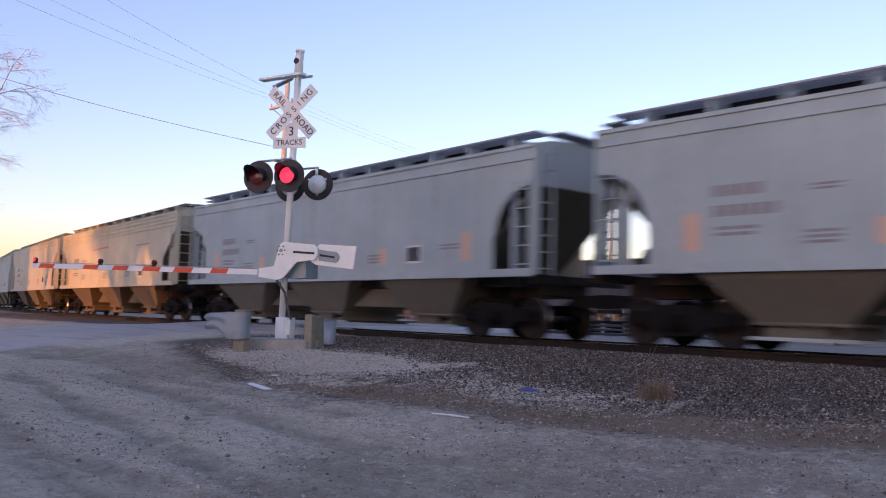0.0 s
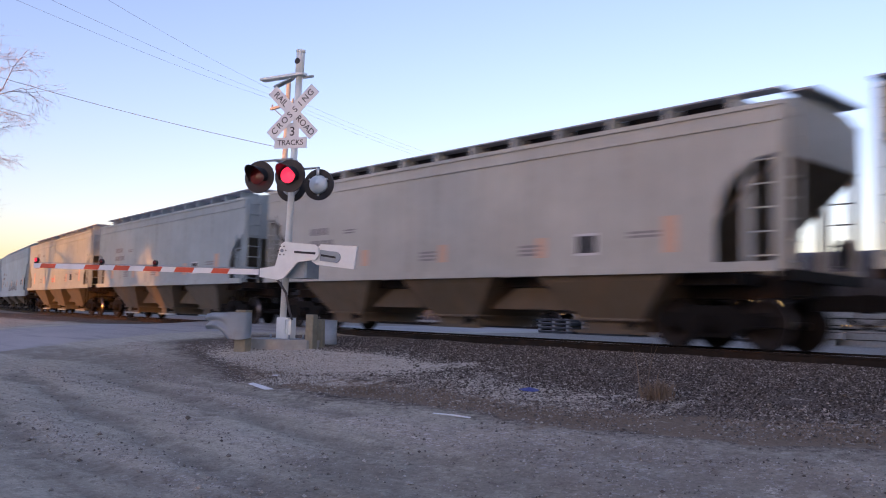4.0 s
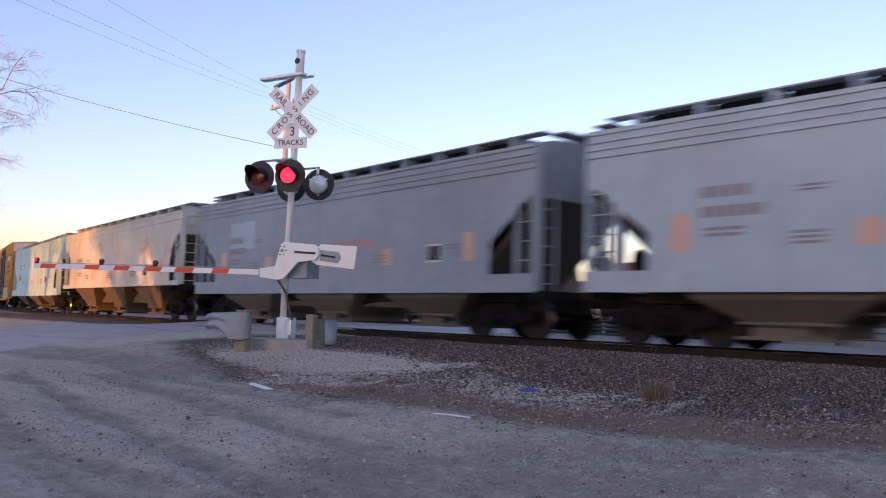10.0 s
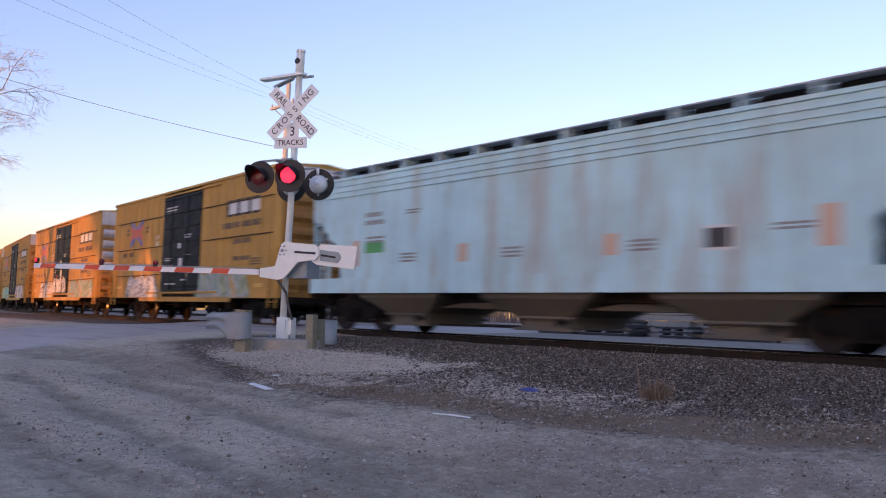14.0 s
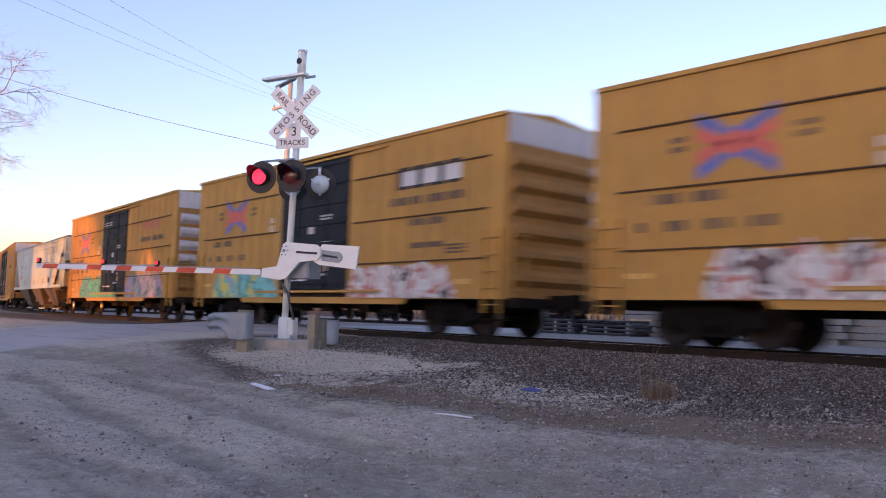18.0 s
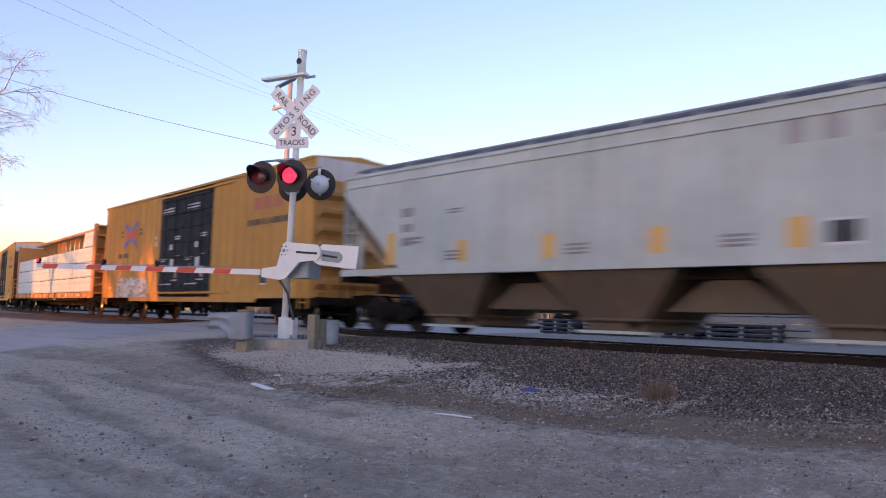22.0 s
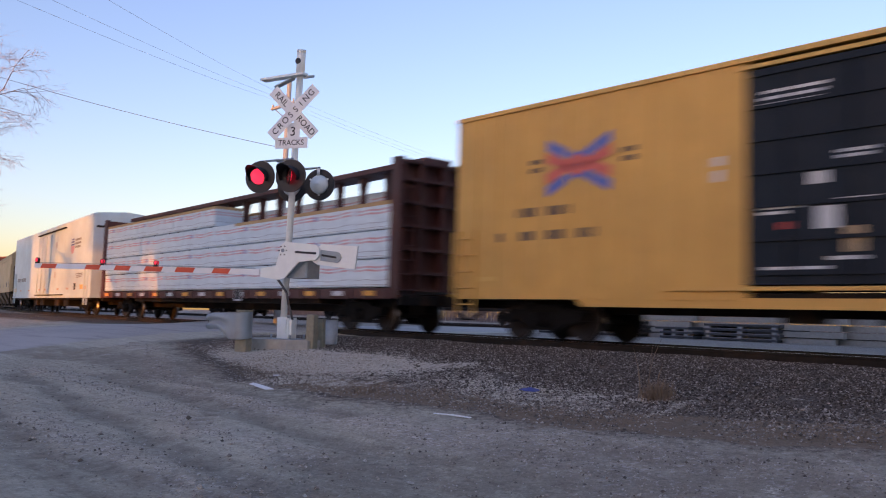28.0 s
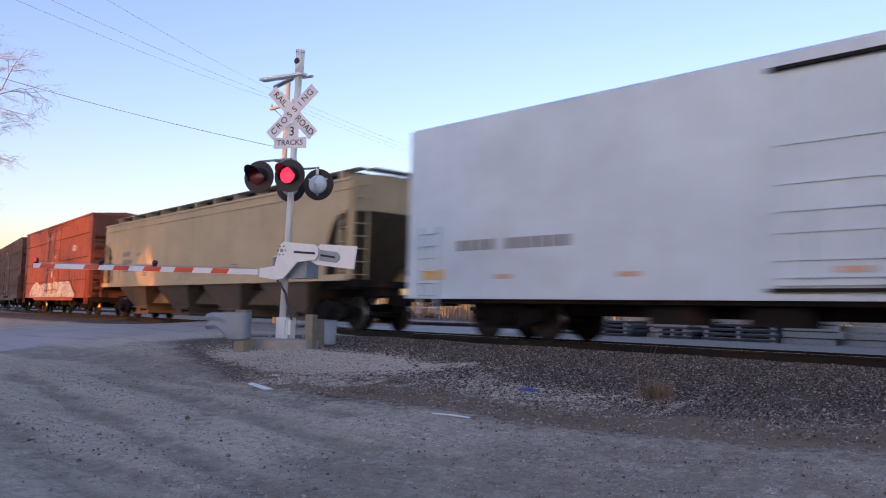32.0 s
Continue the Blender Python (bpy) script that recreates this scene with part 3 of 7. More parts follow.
def couplers(car, end):
    for s in (1, -1):
        bm = B()
        box(bm, 0, 0.75, -0.14, 0.14, 0.72, 0.98)
        box(bm, 0.7, 0.98, -0.17, 0.13, 0.70, 1.0, cut=0.04)
        rod(bm, (0.3, 0.32, 0.62), (0.95, 0.12, 0.42), 0.03, 6)
        rod(bm, (0.1, -1.2, 0.95), (0.1, 0.2, 0.95), 0.02, 6)
        c = part("coupler", bm, DARK, car)
        c.matrix_basis = pose(s * (end - 0.25), 0, 0, 0, 0, 0 if s > 0 else 180)


def ladder(car, x, y0, z0, z1, mat_, n, axis="x", w=0.42, name="ladder"):
    """Two stiles with a rung at the foot, and the other rungs as parts, on a side (axis x) or an end (axis y)."""
    d = Vector((w, 0, 0)) if axis == "x" else Vector((0, w, 0))
    bm = B()
    rod(bm, (0, 0, 0), d, 0.016, 6)
    foot = (z1 - z0) * 0.5 / n
    for a in (Vector(), d):
        if axis == "x":
            box(bm, a.x - 0.02, a.x + 0.02, -0.01, 0.05, -foot, z1 - z0 - foot)
        else:
            box(bm, -0.03, 0.03, a.y - 0.02, a.y + 0.02, -foot, z1 - z0 - foot)
    frame_ = part(name, bm, mat_, car)
    frame_.location = (x, y0, z0 + foot)
    for i in range(1, n):
        rung = part("rung", shape("rung %s %s %s" % (axis, w, mat_.name), lambda bm: rod(bm, (0, 0, 0), d, 0.016, 6), mat_), mat_, frame_)
        rung.location = (0, 0, (z1 - z0) * i / n)
    return frame_


def bars(car, x0, z0, rows, mat_, y, name="lettering", label=""):
    """Lettering too small to read: rows of short bars. rows: (length, height, number of marks)."""
    z = z0
    for ln, h, n in rows:
        k = n if h >= 0.1 else max(1, round(n / 3))
        w = ln / k
        for i in range(k):
            wide = round(w * (0.76 if k == n else 0.9), 3)
            ob = part(name, shape("%s %s %s %s" % (name, wide, h, mat_.name), lambda bm: panel(bm, [(0, 0), (wide, 0), (wide, h), (0, h)], 0, 0.004), mat_), mat_, car, label)
            ob.location = (x0 + i * w, y, z)
        z -= h * 1.75


def tile(car, x0, x1, z0, z1, mat_, y, name="decal", label="", thick=0.004):
    bm = B()
    panel(bm, [(x0, z0), (x1, z0), (x1, z1), (x0, z1)], y, thick)
    return part(name, bm, mat_, car, label)


def blot(car, x0, x1, z0, z1, mat_, y, seed, label, n=46):
    """Sprayed lettering with a ragged outline, a thin layer on the side."""
    bm = B()
    pts = []
    for i in range(n):
        f = i / (n - 1)
        pts.append((x0 + (x1 - x0) * f, z0 + (z1 - z0) * (0.80 + 0.28 * noise.noise((f * 9, seed, 0)) - 0.55 * max(0, abs(f - 0.5) * 2 - 0.82) / 0.18)))
    a = [bm.verts.new((x, y - 0.004, z)) for x, z in pts]
    b = [bm.verts.new((x, y - 0.004, z0)) for x, z in pts]
    for i in range(n - 1):
        bm.faces.new((b[i], b[i + 1], a[i + 1], a[i]))
    r = bmesh.ops.extrude_face_region(bm, geom=bm.faces[:])
    for v in r["geom"]:
        if isinstance(v, bmesh.types.BMVert):
            v.co.y += 0.0035
    return part("sprayed_lettering", bm, mat_, car, label)


def start_car(name, front, rear, label, category, inset=2.0):
    q, L = (front + rear) / 2, (front - rear) / 2
    car = new(name)
    tagged(car, label, category, "cars of the passing train")
    bogies(car, L - inset, q)
    couplers(car, L + 0.1)
    train.append((car, q, L - inset, 1))
    return car, L


def hopper(front, rear, body, low, label, style="round", walk_mesh=False, sill=1.34, hatch=HATCH, bays=3, slope=None, cut_w=1.15, cut_z=3.3, cut_low=2.0, extras=None):
    """A covered hopper car: side sheets with cut-out ends, slope sheets, pockets, roof hatches and walkways."""
    car, L = start_car("covered_hopper", front, rear, label, "hopper car", 1.55)
    top = 4.15
    # side sheets with their end cut-outs
    for sgn in (-1, 1):
        def arc(s):
            out = []
            for i in range(9):
                f = i / 8
                if style == "slant":
                    out.append((s * (L - cut_w * (1 - f)), sill + 0.15 + (3.5 - sill) * f))
                elif style == "round":
                    a = f * math.pi / 2
                    out.append((s * (L - cut_w * math.cos(a) ** 0.9 - 0.06), cut_low + (cut_z - cut_low) * math.sin(a)))
                else:
                    out.append((s * (L - cut_w * (1 - f) - 0.06), cut_low + (cut_z - cut_low) * min(1, f * 1.15)))
            return out
        right = arc(1)
        left = arc(-1)
        pts = [(-(L - cut_w - 0.05), sill + 0.12), ((L - cut_w - 0.05), sill + 0.12)] + right + [(L, right[-1][1]), (L, top), (-L, top), (-L, left[-1][1])] + left[::-1]
        bm = B()
        prism(bm, pts, sgn * W - 0.012, sgn * W + 0.012)
        part("side_sheet", bm, body, car)
        bm = B()
        box(bm, -L, L, sgn * (W + 0.035) - 0.03, sgn * (W + 0.035) + 0.03, sill, sill + (0.17 if sill > 1.2 else 0.40))
        part("side_sill", bm, body, car)
        for z in (3.63, 3.78, 3.93) if style == "ribbed" else (3.83,):
            part("side_bead", box(B(), -L + 0.02, L - 0.02, sgn * (W + 0.028) - 0.018, sgn * (W + 0.028) + 0.018, z, z + 0.03), body, car)
        bm = B()
        box(bm, -L, L, sgn * (W + 0.02) - 0.03, sgn * (W + 0.02) + 0.03, top - 0.06, top + 0.02)
        part("top_chord", bm, body, car)
    # roof
    bm = B()
    loft(bm, [(-W, top), (-W * 0.75, top + 0.12), (-W * 0.4, top + 0.19), (0, top + 0.21), (W * 0.4, top + 0.19), (W * 0.75, top + 0.12), (W, top)], -L, L)
    part("roof", bm, body, car)
    # hatch covers and roof walk
    n = 11
    up = 0.20 if style == "slant" else 0.33
    hatch_h = 0.16 if style == "slant" else 0.32 if walk_mesh else 0.40
    pitch = (2 * L - 2.0) / n
    for i in range(n):
        hatch_ob = part("roof_hatch", shape("roof_hatch%.2f%s%.2f" % (pitch, hatch.name, hatch_h), lambda bm: box(bm, 0, pitch - 0.16, -0.82, 0.82, 0.04, hatch_h, cut=0.03), hatch), hatch, car)
        hatch_ob.location = (-L + 1.0 + pitch * i, 0, top)
    for sgn in (-1, 1):
        bm = B()
        if walk_mesh:
            y0 = sgn * 1.02
            for k in range(7):
                box(bm, -L + 0.2, L - 0.2, y0 - 0.25 + k * 0.08, y0 - 0.232 + k * 0.08, top + up, top + up + 0.04)
            for k in range(int((2 * L - 0.4) / 0.3)):
                x = -L + 0.2 + 0.3 * k
                box(bm, x, x + 0.015, y0 - 0.25, y0 + 0.25, top + up + 0.002, top + up + 0.035)
        else:
            box(bm, -L + 0.2, L - 0.2, sgn * 1.0 - 0.16, sgn * 1.0 + 0.16, top + up + 0.005, top + up + 0.035)
        part("roof_walk", bm, MESHWALK, car, "open steel grating")
        for i in range(n + 1):
            br = part("walk_bracket", shape("walk_bracket" + body.name, lambda bm: box(bm, -0.045, 0.045, -0.33, 0.33, 0.1, up), body), body, car)
            br.location = (-L + 0.92 + pitch * i, sgn * 0.9, top)
    # ends: upper plate, slope sheet, platform, corner posts, ladders
    for s in (1, -1):
        bm = B()
        box(bm, s * L - 0.015, s * L + 0.015, -W + 0.02, W - 0.02, cut_z, top + 0.05)
        loft(bm, [(-W, top), (-W * 0.6, top + 0.16), (0, top + 0.21), (W * 0.6, top + 0.16), (W, top)], s * L - 0.016, s * L + 0.016)
        part("end_plate", bm, body, car)
        bm = B()
        prism(bm, [(s * L, cut_z + 0.04), (s * L, cut_z), (s * (L - 2.35), sill - 0.15), (s * (L - 2.35), sill - 0.1)], -W + 0.05, W - 0.05)
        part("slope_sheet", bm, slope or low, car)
        bm = B()
        box(bm, s * L - 0.1, s * L + 0.1, -W + 0.02, W - 0.02, sill - 0.14, sill + 0.04)
        box(bm, min(s * L, s * (L - 2.4)), max(s * L, s * (L - 2.4)), -0.3, 0.3, sill - 0.42, sill - 0.02)
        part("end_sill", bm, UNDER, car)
        for sgn in (-1, 1):
            bm = B()
            box(bm, s * (L - 0.06) - 0.07, s * (L - 0.06) + 0.07, sgn * (W - 0.08) - 0.06, sgn * (W - 0.08) + 0.06, sill + 0.04, cut_z + 0.05)
            part("corner_post", bm, body, car)
            bm = B()
            prism(bm, [(s * (L - 0.75), sill + 0.05), (s * (L - 0.58), sill + 0.05), (s * (L - 0.58), cut_z - 0.25), (s * (L - 0.75), cut_z - 0.4)], sgn * (W - 0.12) - 0.03, sgn * (W - 0.12) + 0.03)
            part("end_stanchion", bm, body, car)
            ladder(car, s * L - (0.55 if s > 0 else -0.1), sgn * (W + 0.03), sill + 0.06, cut_z + 0.1, body, 5)
            bm = B()
            for z in (0.42,):
                rod(bm, (s * L - 0.5 * (s > 0) , sgn * W, z), (s * L + 0.5 * (s < 0), sgn * W, z), 0.018, 6)
                for dx in (0, 0.5):
                    rod(bm, (s * L - dx * s, sgn * W, z), (s * L - dx * s, sgn * W, sill), 0.018, 6)
            part("stirrup", bm, DARK, car)
        ladder(car, s * (L + 0.03), -W + 0.1, sill, top, body, 8, "y", 0.45)
        bm = B()
        rod(bm, (s * (L + 0.06), 0.55, 1.75), (s * (L + 0.14), 0.55, 1.75), 0.26, 14)
        part("brake_wheel", bm, DARK, car)
        bm = B()
        box(bm, s * (L + 0.02) - 0.25, s * (L + 0.02) + 0.25, -0.95, 0.95, top + 0.28, top + 0.32)
        part("crossover_walk", bm, MESHWALK, car)
    # pockets under the body, with ridge sheets between them and sliding gates below
    pitch_ = 2 * (L - 1.5) / bays
    z0, z1 = 0.50, sill + 0.02
    for i in range(bays):
        c = -L + 1.5 + pitch_ * (i + 0.5)
        h, low_h = pitch_ * 0.355, min(0.78, pitch_ * 0.2)
        bm = B()
        rows = []
        for dx, yy, z in ((h, W - 0.05, z1), (h * 0.86 + low_h * 0.14, W - 0.09, z1 - 0.14), (low_h, W - 0.47, z0)):
            rows.append([bm.verts.new((c + ex * dx, ey * yy, z)) for ex, ey in ((-1, -1), (1, -1), (1, 1), (-1, 1))])
        for ra, rb in zip(rows, rows[1:]):
            for k in range(4):
                bm.faces.new((ra[k], ra[(k + 1) % 4], rb[(k + 1) % 4], rb[k]))
        bm.faces.new(rows[-1])
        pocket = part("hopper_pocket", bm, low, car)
        bm = B()
        loft(bm, [(-W + 0.40, z0 - 0.045), (-W + 0.40, z0 + 0.012), (W - 0.40, z0 + 0.012), (W - 0.40, z0 - 0.045)], c - low_h - 0.05, c + low_h + 0.05)
        part("flange", bm, low, pocket)
        bm = B()
        box(bm, c - low_h + 0.08, c + low_h - 0.08, -W + 0.52, W - 0.52, z0 - 0.24, z0 - 0.045, cut=0.03)
        part("outlet_gate", bm, low, pocket)
        part("gate_rail", box(B(), c - low_h - 0.12, c + low_h + 0.12, -W + 0.44, -W + 0.52, z0 - 0.30, z0 - 0.24), body if walk_mesh else low, pocket)
        bm = B()
        rod(bm, (c + low_h - 0.2, -W + 0.3, z0 - 0.12), (c + low_h - 0.2, W - 0.3, z0 - 0.12), 0.035, 8)
        rod(bm, (c + low_h - 0.2, -W + 0.28, z0 - 0.12), (c + low_h - 0.2, -W + 0.32, z0 - 0.12), 0.09, 10)
        part("gate_shaft", bm, UNDER, pocket)
        if i < bays - 1:
            r = c + pitch_ / 2
            bm = B()
            prism(bm, [(r - 1.25, 0.66), (r + 1.25, 0.66), (r + 0.4, sill - 0.2), (r - 0.4, sill - 0.2)], -W + 0.62, W - 0.62)
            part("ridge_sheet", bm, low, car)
    # wide near-black sill also supplies the shade above the ridge sheets
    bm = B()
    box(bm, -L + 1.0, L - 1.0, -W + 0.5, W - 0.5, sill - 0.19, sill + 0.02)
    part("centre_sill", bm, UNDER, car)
    if extras:
        extras(car, L, -W - 0.012)
    return car


def placard(car, x, z, y):
    tile(car, x - 0.27, x + 0.27, z - 0.22, z + 0.22, LETTER_W, y, "placard", "white-framed black placard")
    for a, b in ((-0.23, -0.01), (0.01, 0.23)):
        tile(car, x + a, x + b, z - 0.17, z + 0.17, INK, y - 0.004, "placard_field")


def marks(decal=ORANGE, n=5, let=LETTER, rows=((0.95, 0.2, 4), (1.2, 0.2, 6)), z=2.65, wide=0.3, tall=0.42, red=False, plate=4.0):
    """The usual stencils of a hopper car: bars for its marks, upright reflectors, a placard, small tables."""
    def put(car, L, y):
        bars(car, -L + 2.5, z, rows, let, y)
        bars(car, -L + 2.55, z - 0.58, ((0.8, 0.06, 7), (0.75, 0.06, 6)), let, y)
        bars(car, -L + 4.2, z + 0.05, ((0.55, 0.04, 4), (0.5, 0.04, 4)), let, y)
        for i in range(n):
            x = -L + 2.1 + (2 * L - 4.2) * i / (n - 1)
            tall_ = tall * (1.6 if i in (0, n - 1) else 1.0)
            tile(car, x - wide / 2, x + wide / 2, 1.72, 1.72 + tall_, decal, y, "reflector", "faded orange reflector")
        placard(car, L - plate, 1.95, y)
        for k, x in enumerate((-L * 0.52, -L * 0.1, L * 0.3)):
            bars(car, x, 1.95, ((0.6, 0.05, 5), (0.6, 0.05, 5), (0.6, 0.05, 4)), RED if red and k == 1 else let, y)
        bars(car, L - 3.0, 2.1, ((0.7, 0.045, 6), (0.7, 0.045, 5)), let, y)
    return put


G_LIGHT = paint("hopper_light_grey", (0.335, 0.412, 0.425), 0.5, 0.0)
G_WARM = paint("hopper_warm_grey", (0.43, 0.44, 0.395), 0.4, 0.06)
G_BEIGE = paint("hopper_beige", (0.49, 0.475, 0.37), 0.45, 0.08)
G_COOL = paint("hopper_cool_grey", (0.345, 0.46, 0.515), 0.4, 0.16)
G_SLATE = paint("hopper_slate", (0.255, 0.325, 0.365), 0.45, 0.15, patch=0.66)
G_RUST = paint("hopper_rusty_cream", (0.535, 0.575, 0.515), 0.4, 0.95, patch=0.63, rust_run=(0.8, 0.8, 1.3), rust_c=(0.46, 0.21, 0.06))
G_BLUE = paint("hopper_pale_blue", (0.414, 0.684, 0.738), 0.4, 0.75, patch=0.58, rust_run=(2.2, 2.2, 0.28))
G_WHITE = paint("hopper_white", (0.46, 0.535, 0.505), 0.5, 0.12)
G_TAN = paint("hopper_tan", (0.53, 0.42, 0.24), 0.4, 0.15)
# brown and grey of pockets and slopes, darkened for the shade beneath the body
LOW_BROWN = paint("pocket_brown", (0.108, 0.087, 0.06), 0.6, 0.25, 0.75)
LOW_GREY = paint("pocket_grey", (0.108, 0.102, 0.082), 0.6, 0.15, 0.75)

LIGHT_LABEL = "light grey steel covered hopper car with dusty, shade-darkened hopper pockets"
hopper(228.0, 210.9, G_LIGHT, LOW_GREY, LIGHT_LABEL, walk_mesh=True, extras=marks(red=True))
hopper(209.4, 192.5, G_LIGHT, LOW_GREY, "light grey covered hopper car with grating roof walks", walk_mesh=True, extras=marks(red=True))


def beige_marks(car, L, y):
    marks(AMBER, 0 + 2)(car, L, y)
    for i in range(5):
        x = -L + 2.6 + (2 * L - 5.2) * i / 4
        tile(car, x - 0.35, x + 0.35, 1.44, 1.54, AMBER, y - 0.03, "reflector", "yellow reflector strip")
    bm = B()
    panel(bm, [(-L * 0.30, 3.12), (-L * 0.02, 3.17), (-L * 0.02, 3.25), (-L * 0.30, 3.19)], y, 0.004)
    part("lettering", bm, plain("faded_red", (0.5, 0.16, 0.13), 0.6, 0, 0.3, 9.0), car, "faded red lettering band")
    bars(car, L * 0.45, 3.05, ((1.9, 0.05, 3),), LETTER, y)
    tile(car, L - 2.1, L - 1.7, 2.0, 2.1, RED, y)


hopper(191.0, 173.9, G_BEIGE, LOW_BROWN, "beige covered hopper car with black roof hatches", "ribbed", cut_w=1.3, cut_z=3.4, cut_low=2.4, extras=beige_marks)
hopper(172.5, 155.9, G_WARM, LOW_BROWN, "warm grey covered hopper car with rounded end openings", extras=marks())
hopper(154.4, 138.8, G_LIGHT, LOW_GREY, LIGHT_LABEL, walk_mesh=True, cut_w=0.95, cut_z=2.85, extras=marks(wide=0.36, z=2.85))
hopper(137.3, 121.2, G_LIGHT, LOW_GREY, "light grey covered hopper car with orange reflectors", "plain", walk_mesh=True, cut_w=1.1, cut_z=2.95, extras=marks(red=True, z=3.35))


def scrawl(car, L, y):
    marks(wide=0.36, plate=2.9)(car, L, y)
    ink = plain("grey_spray", (0.12, 0.13, 0.155), 0.6, 0, 0.2, 9.0)
    rnd = random.Random(31)
    x = -L * 0.20
    while x < L * 0.36:
        h, w, lean_ = rnd.uniform(0.32, 0.85), rnd.uniform(0.3, 0.56), rnd.uniform(-0.12, 0.16)
        z = 1.42 + rnd.uniform(-0.05, 0.08)
        bm = B()
        strokes = [((0, 0), (lean_, h)), ((lean_, h), (w * 0.6, h * rnd.uniform(0.3, 0.6))), ((w * 0.6, h * 0.4), (w, rnd.uniform(-0.1, 0.1)))]
        if rnd.random() < 0.5:
            strokes.append(((0, h * 0.12), (w * 1.1, h * 0.16)))
        for k, ((ax, az), (bx, bz)) in enumerate(strokes):
            d = Vector((bx - ax, bz - az)).normalized() * 0.05
            panel(bm, [(x + ax - d.y, z + az + d.x), (x + bx - d.y, z + bz + d.x), (x + bx + d.y, z + bz - d.x), (x + ax + d.y, z + az - d.x)], y - 0.004 * k, 0.0035)
        part("sprayed_letter", bm, ink, car, "dark grey sprayed letter")
        x += w + rnd.uniform(0.02, 0.12)


hopper(120.45, 103.4, G_COOL, LOW_GREY, "cool grey hopper car with dark sprayed letters", "ribbed", sill=1.0, cut_w=1.35, cut_z=3.02, cut_low=2.1, extras=scrawl)


def slate_marks(car, L, y):
    marks(wide=0.36, plate=3.3)(car, L, y)
    tile(car, -L + 2.5, -L + 4.2, 2.45, 3.35, G_COOL, y + 0.002, "patch_panel", "repainted pale patch", 0.004)
    bars(car, L * 0.05, 2.25, ((2.1, 0.16, 6), (1.2, 0.1, 4)), plain("pink_spray", (0.42, 0.22, 0.2), 0.6, 0, 0.3, 7.0), y, "sprayed_lettering", "faded red sprayed marks")


hopper(102.2, 85.7, G_SLATE, LOW_GREY, "slate grey hopper car with a deep side sill", "ribbed", sill=1.0, cut_w=1.35, cut_z=3.02, cut_low=2.1, extras=slate_marks)
hopper(84.2, 67.1, G_RUST, LOW_BROWN, "cream covered hopper car streaked with rust", extras=marks(wide=0.36))


def blue_marks(car, L, y):
    marks(ORANGE, 4, rows=((0.7, 0.12, 4), (0.8, 0.12, 5)), z=3.0)(car, L, y)
    tile(car, -L + 2.5, -L + 3.3, 2.05, 2.32, plain("decal_green", (0.05, 0.30, 0.09), 0.5, 0, 0.1), y, "decal", "green stencil patch")


hopper(65.7, 49.0, G_BLUE, LOW_GREY, "pale blue hopper car with brown rust streaks", "ribbed", sill=1.0, cut_w=1.35, cut_z=3.02, cut_low=2.1, extras=blue_marks)


def white_marks(car, L, y):
    marks(AMBER, 6, wide=0.34, tall=0.5, rows=((0.5, 0.22, 2), (0.5, 0.2, 2), (0.5, 0.18, 2)), z=2.9)(car, L, y)
    for x in (L - 4.9, L - 4.3, L - 3.4, L - 2.8):
        tile(car, x, x + 0.32, 3.42, 3.86, plain("stencil_grey", (0.30, 0.30, 0.30), 0.6), y, "lettering")


hopper(-24.2, -41.5, G_WHITE, LOW_BROWN, "dirty white covered hopper car with slanted end openings", "slant", walk_mesh=True, sill=1.45, cut_w=2.4, cut_z=3.0, slope=G_TAN, hatch=G_WHITE, extras=white_marks)
hopper(-161.3, -182.0, G_TAN, LOW_BROWN, "tan covered hopper car with dark hatches", "round", bays=4, extras=marks(LETTER, 2, wide=0.1))


# ---- box cars ----
def end_ribs(car, mat_, x, s, z0, z1, n, w, pale=False):
    h = (z1 - z0) / n
    for i in range(n):
        z = z0 + h * i
        bm = B()
        prism(bm, [(x, z + 0.04), (x + s * 0.17, z + h * 0.34), (x + s * 0.17, z + h * 0.56), (x, z + h * 0.82)], -w, w)
        part("end_rib", bm, STEEL_W if pale and i >= 2 else mat_, car)


def grimy(body, store={}):
    """The soot-stained paint of a car's ends."""
    if body.name not in store:
        k = {"box_car_yellow": (0.42, 0.22, 0.055), "box_car_yellow_fresh": (0.52, 0.28, 0.08)}.get(body.name, (0.14, 0.05, 0.03))
        store[body.name] = paint(body.name + "_sooty", k, 0.7, 0.3, 0.7, (0.06, 0.04, 0.03))
    return store[body.name]


STEEL_W = paint("bare_end_panel", (0.60, 0.595, 0.59), 0.45, 0.15)
LABEL_TAN = plain("paper_tan", (0.5, 0.36, 0.2), 0.7)


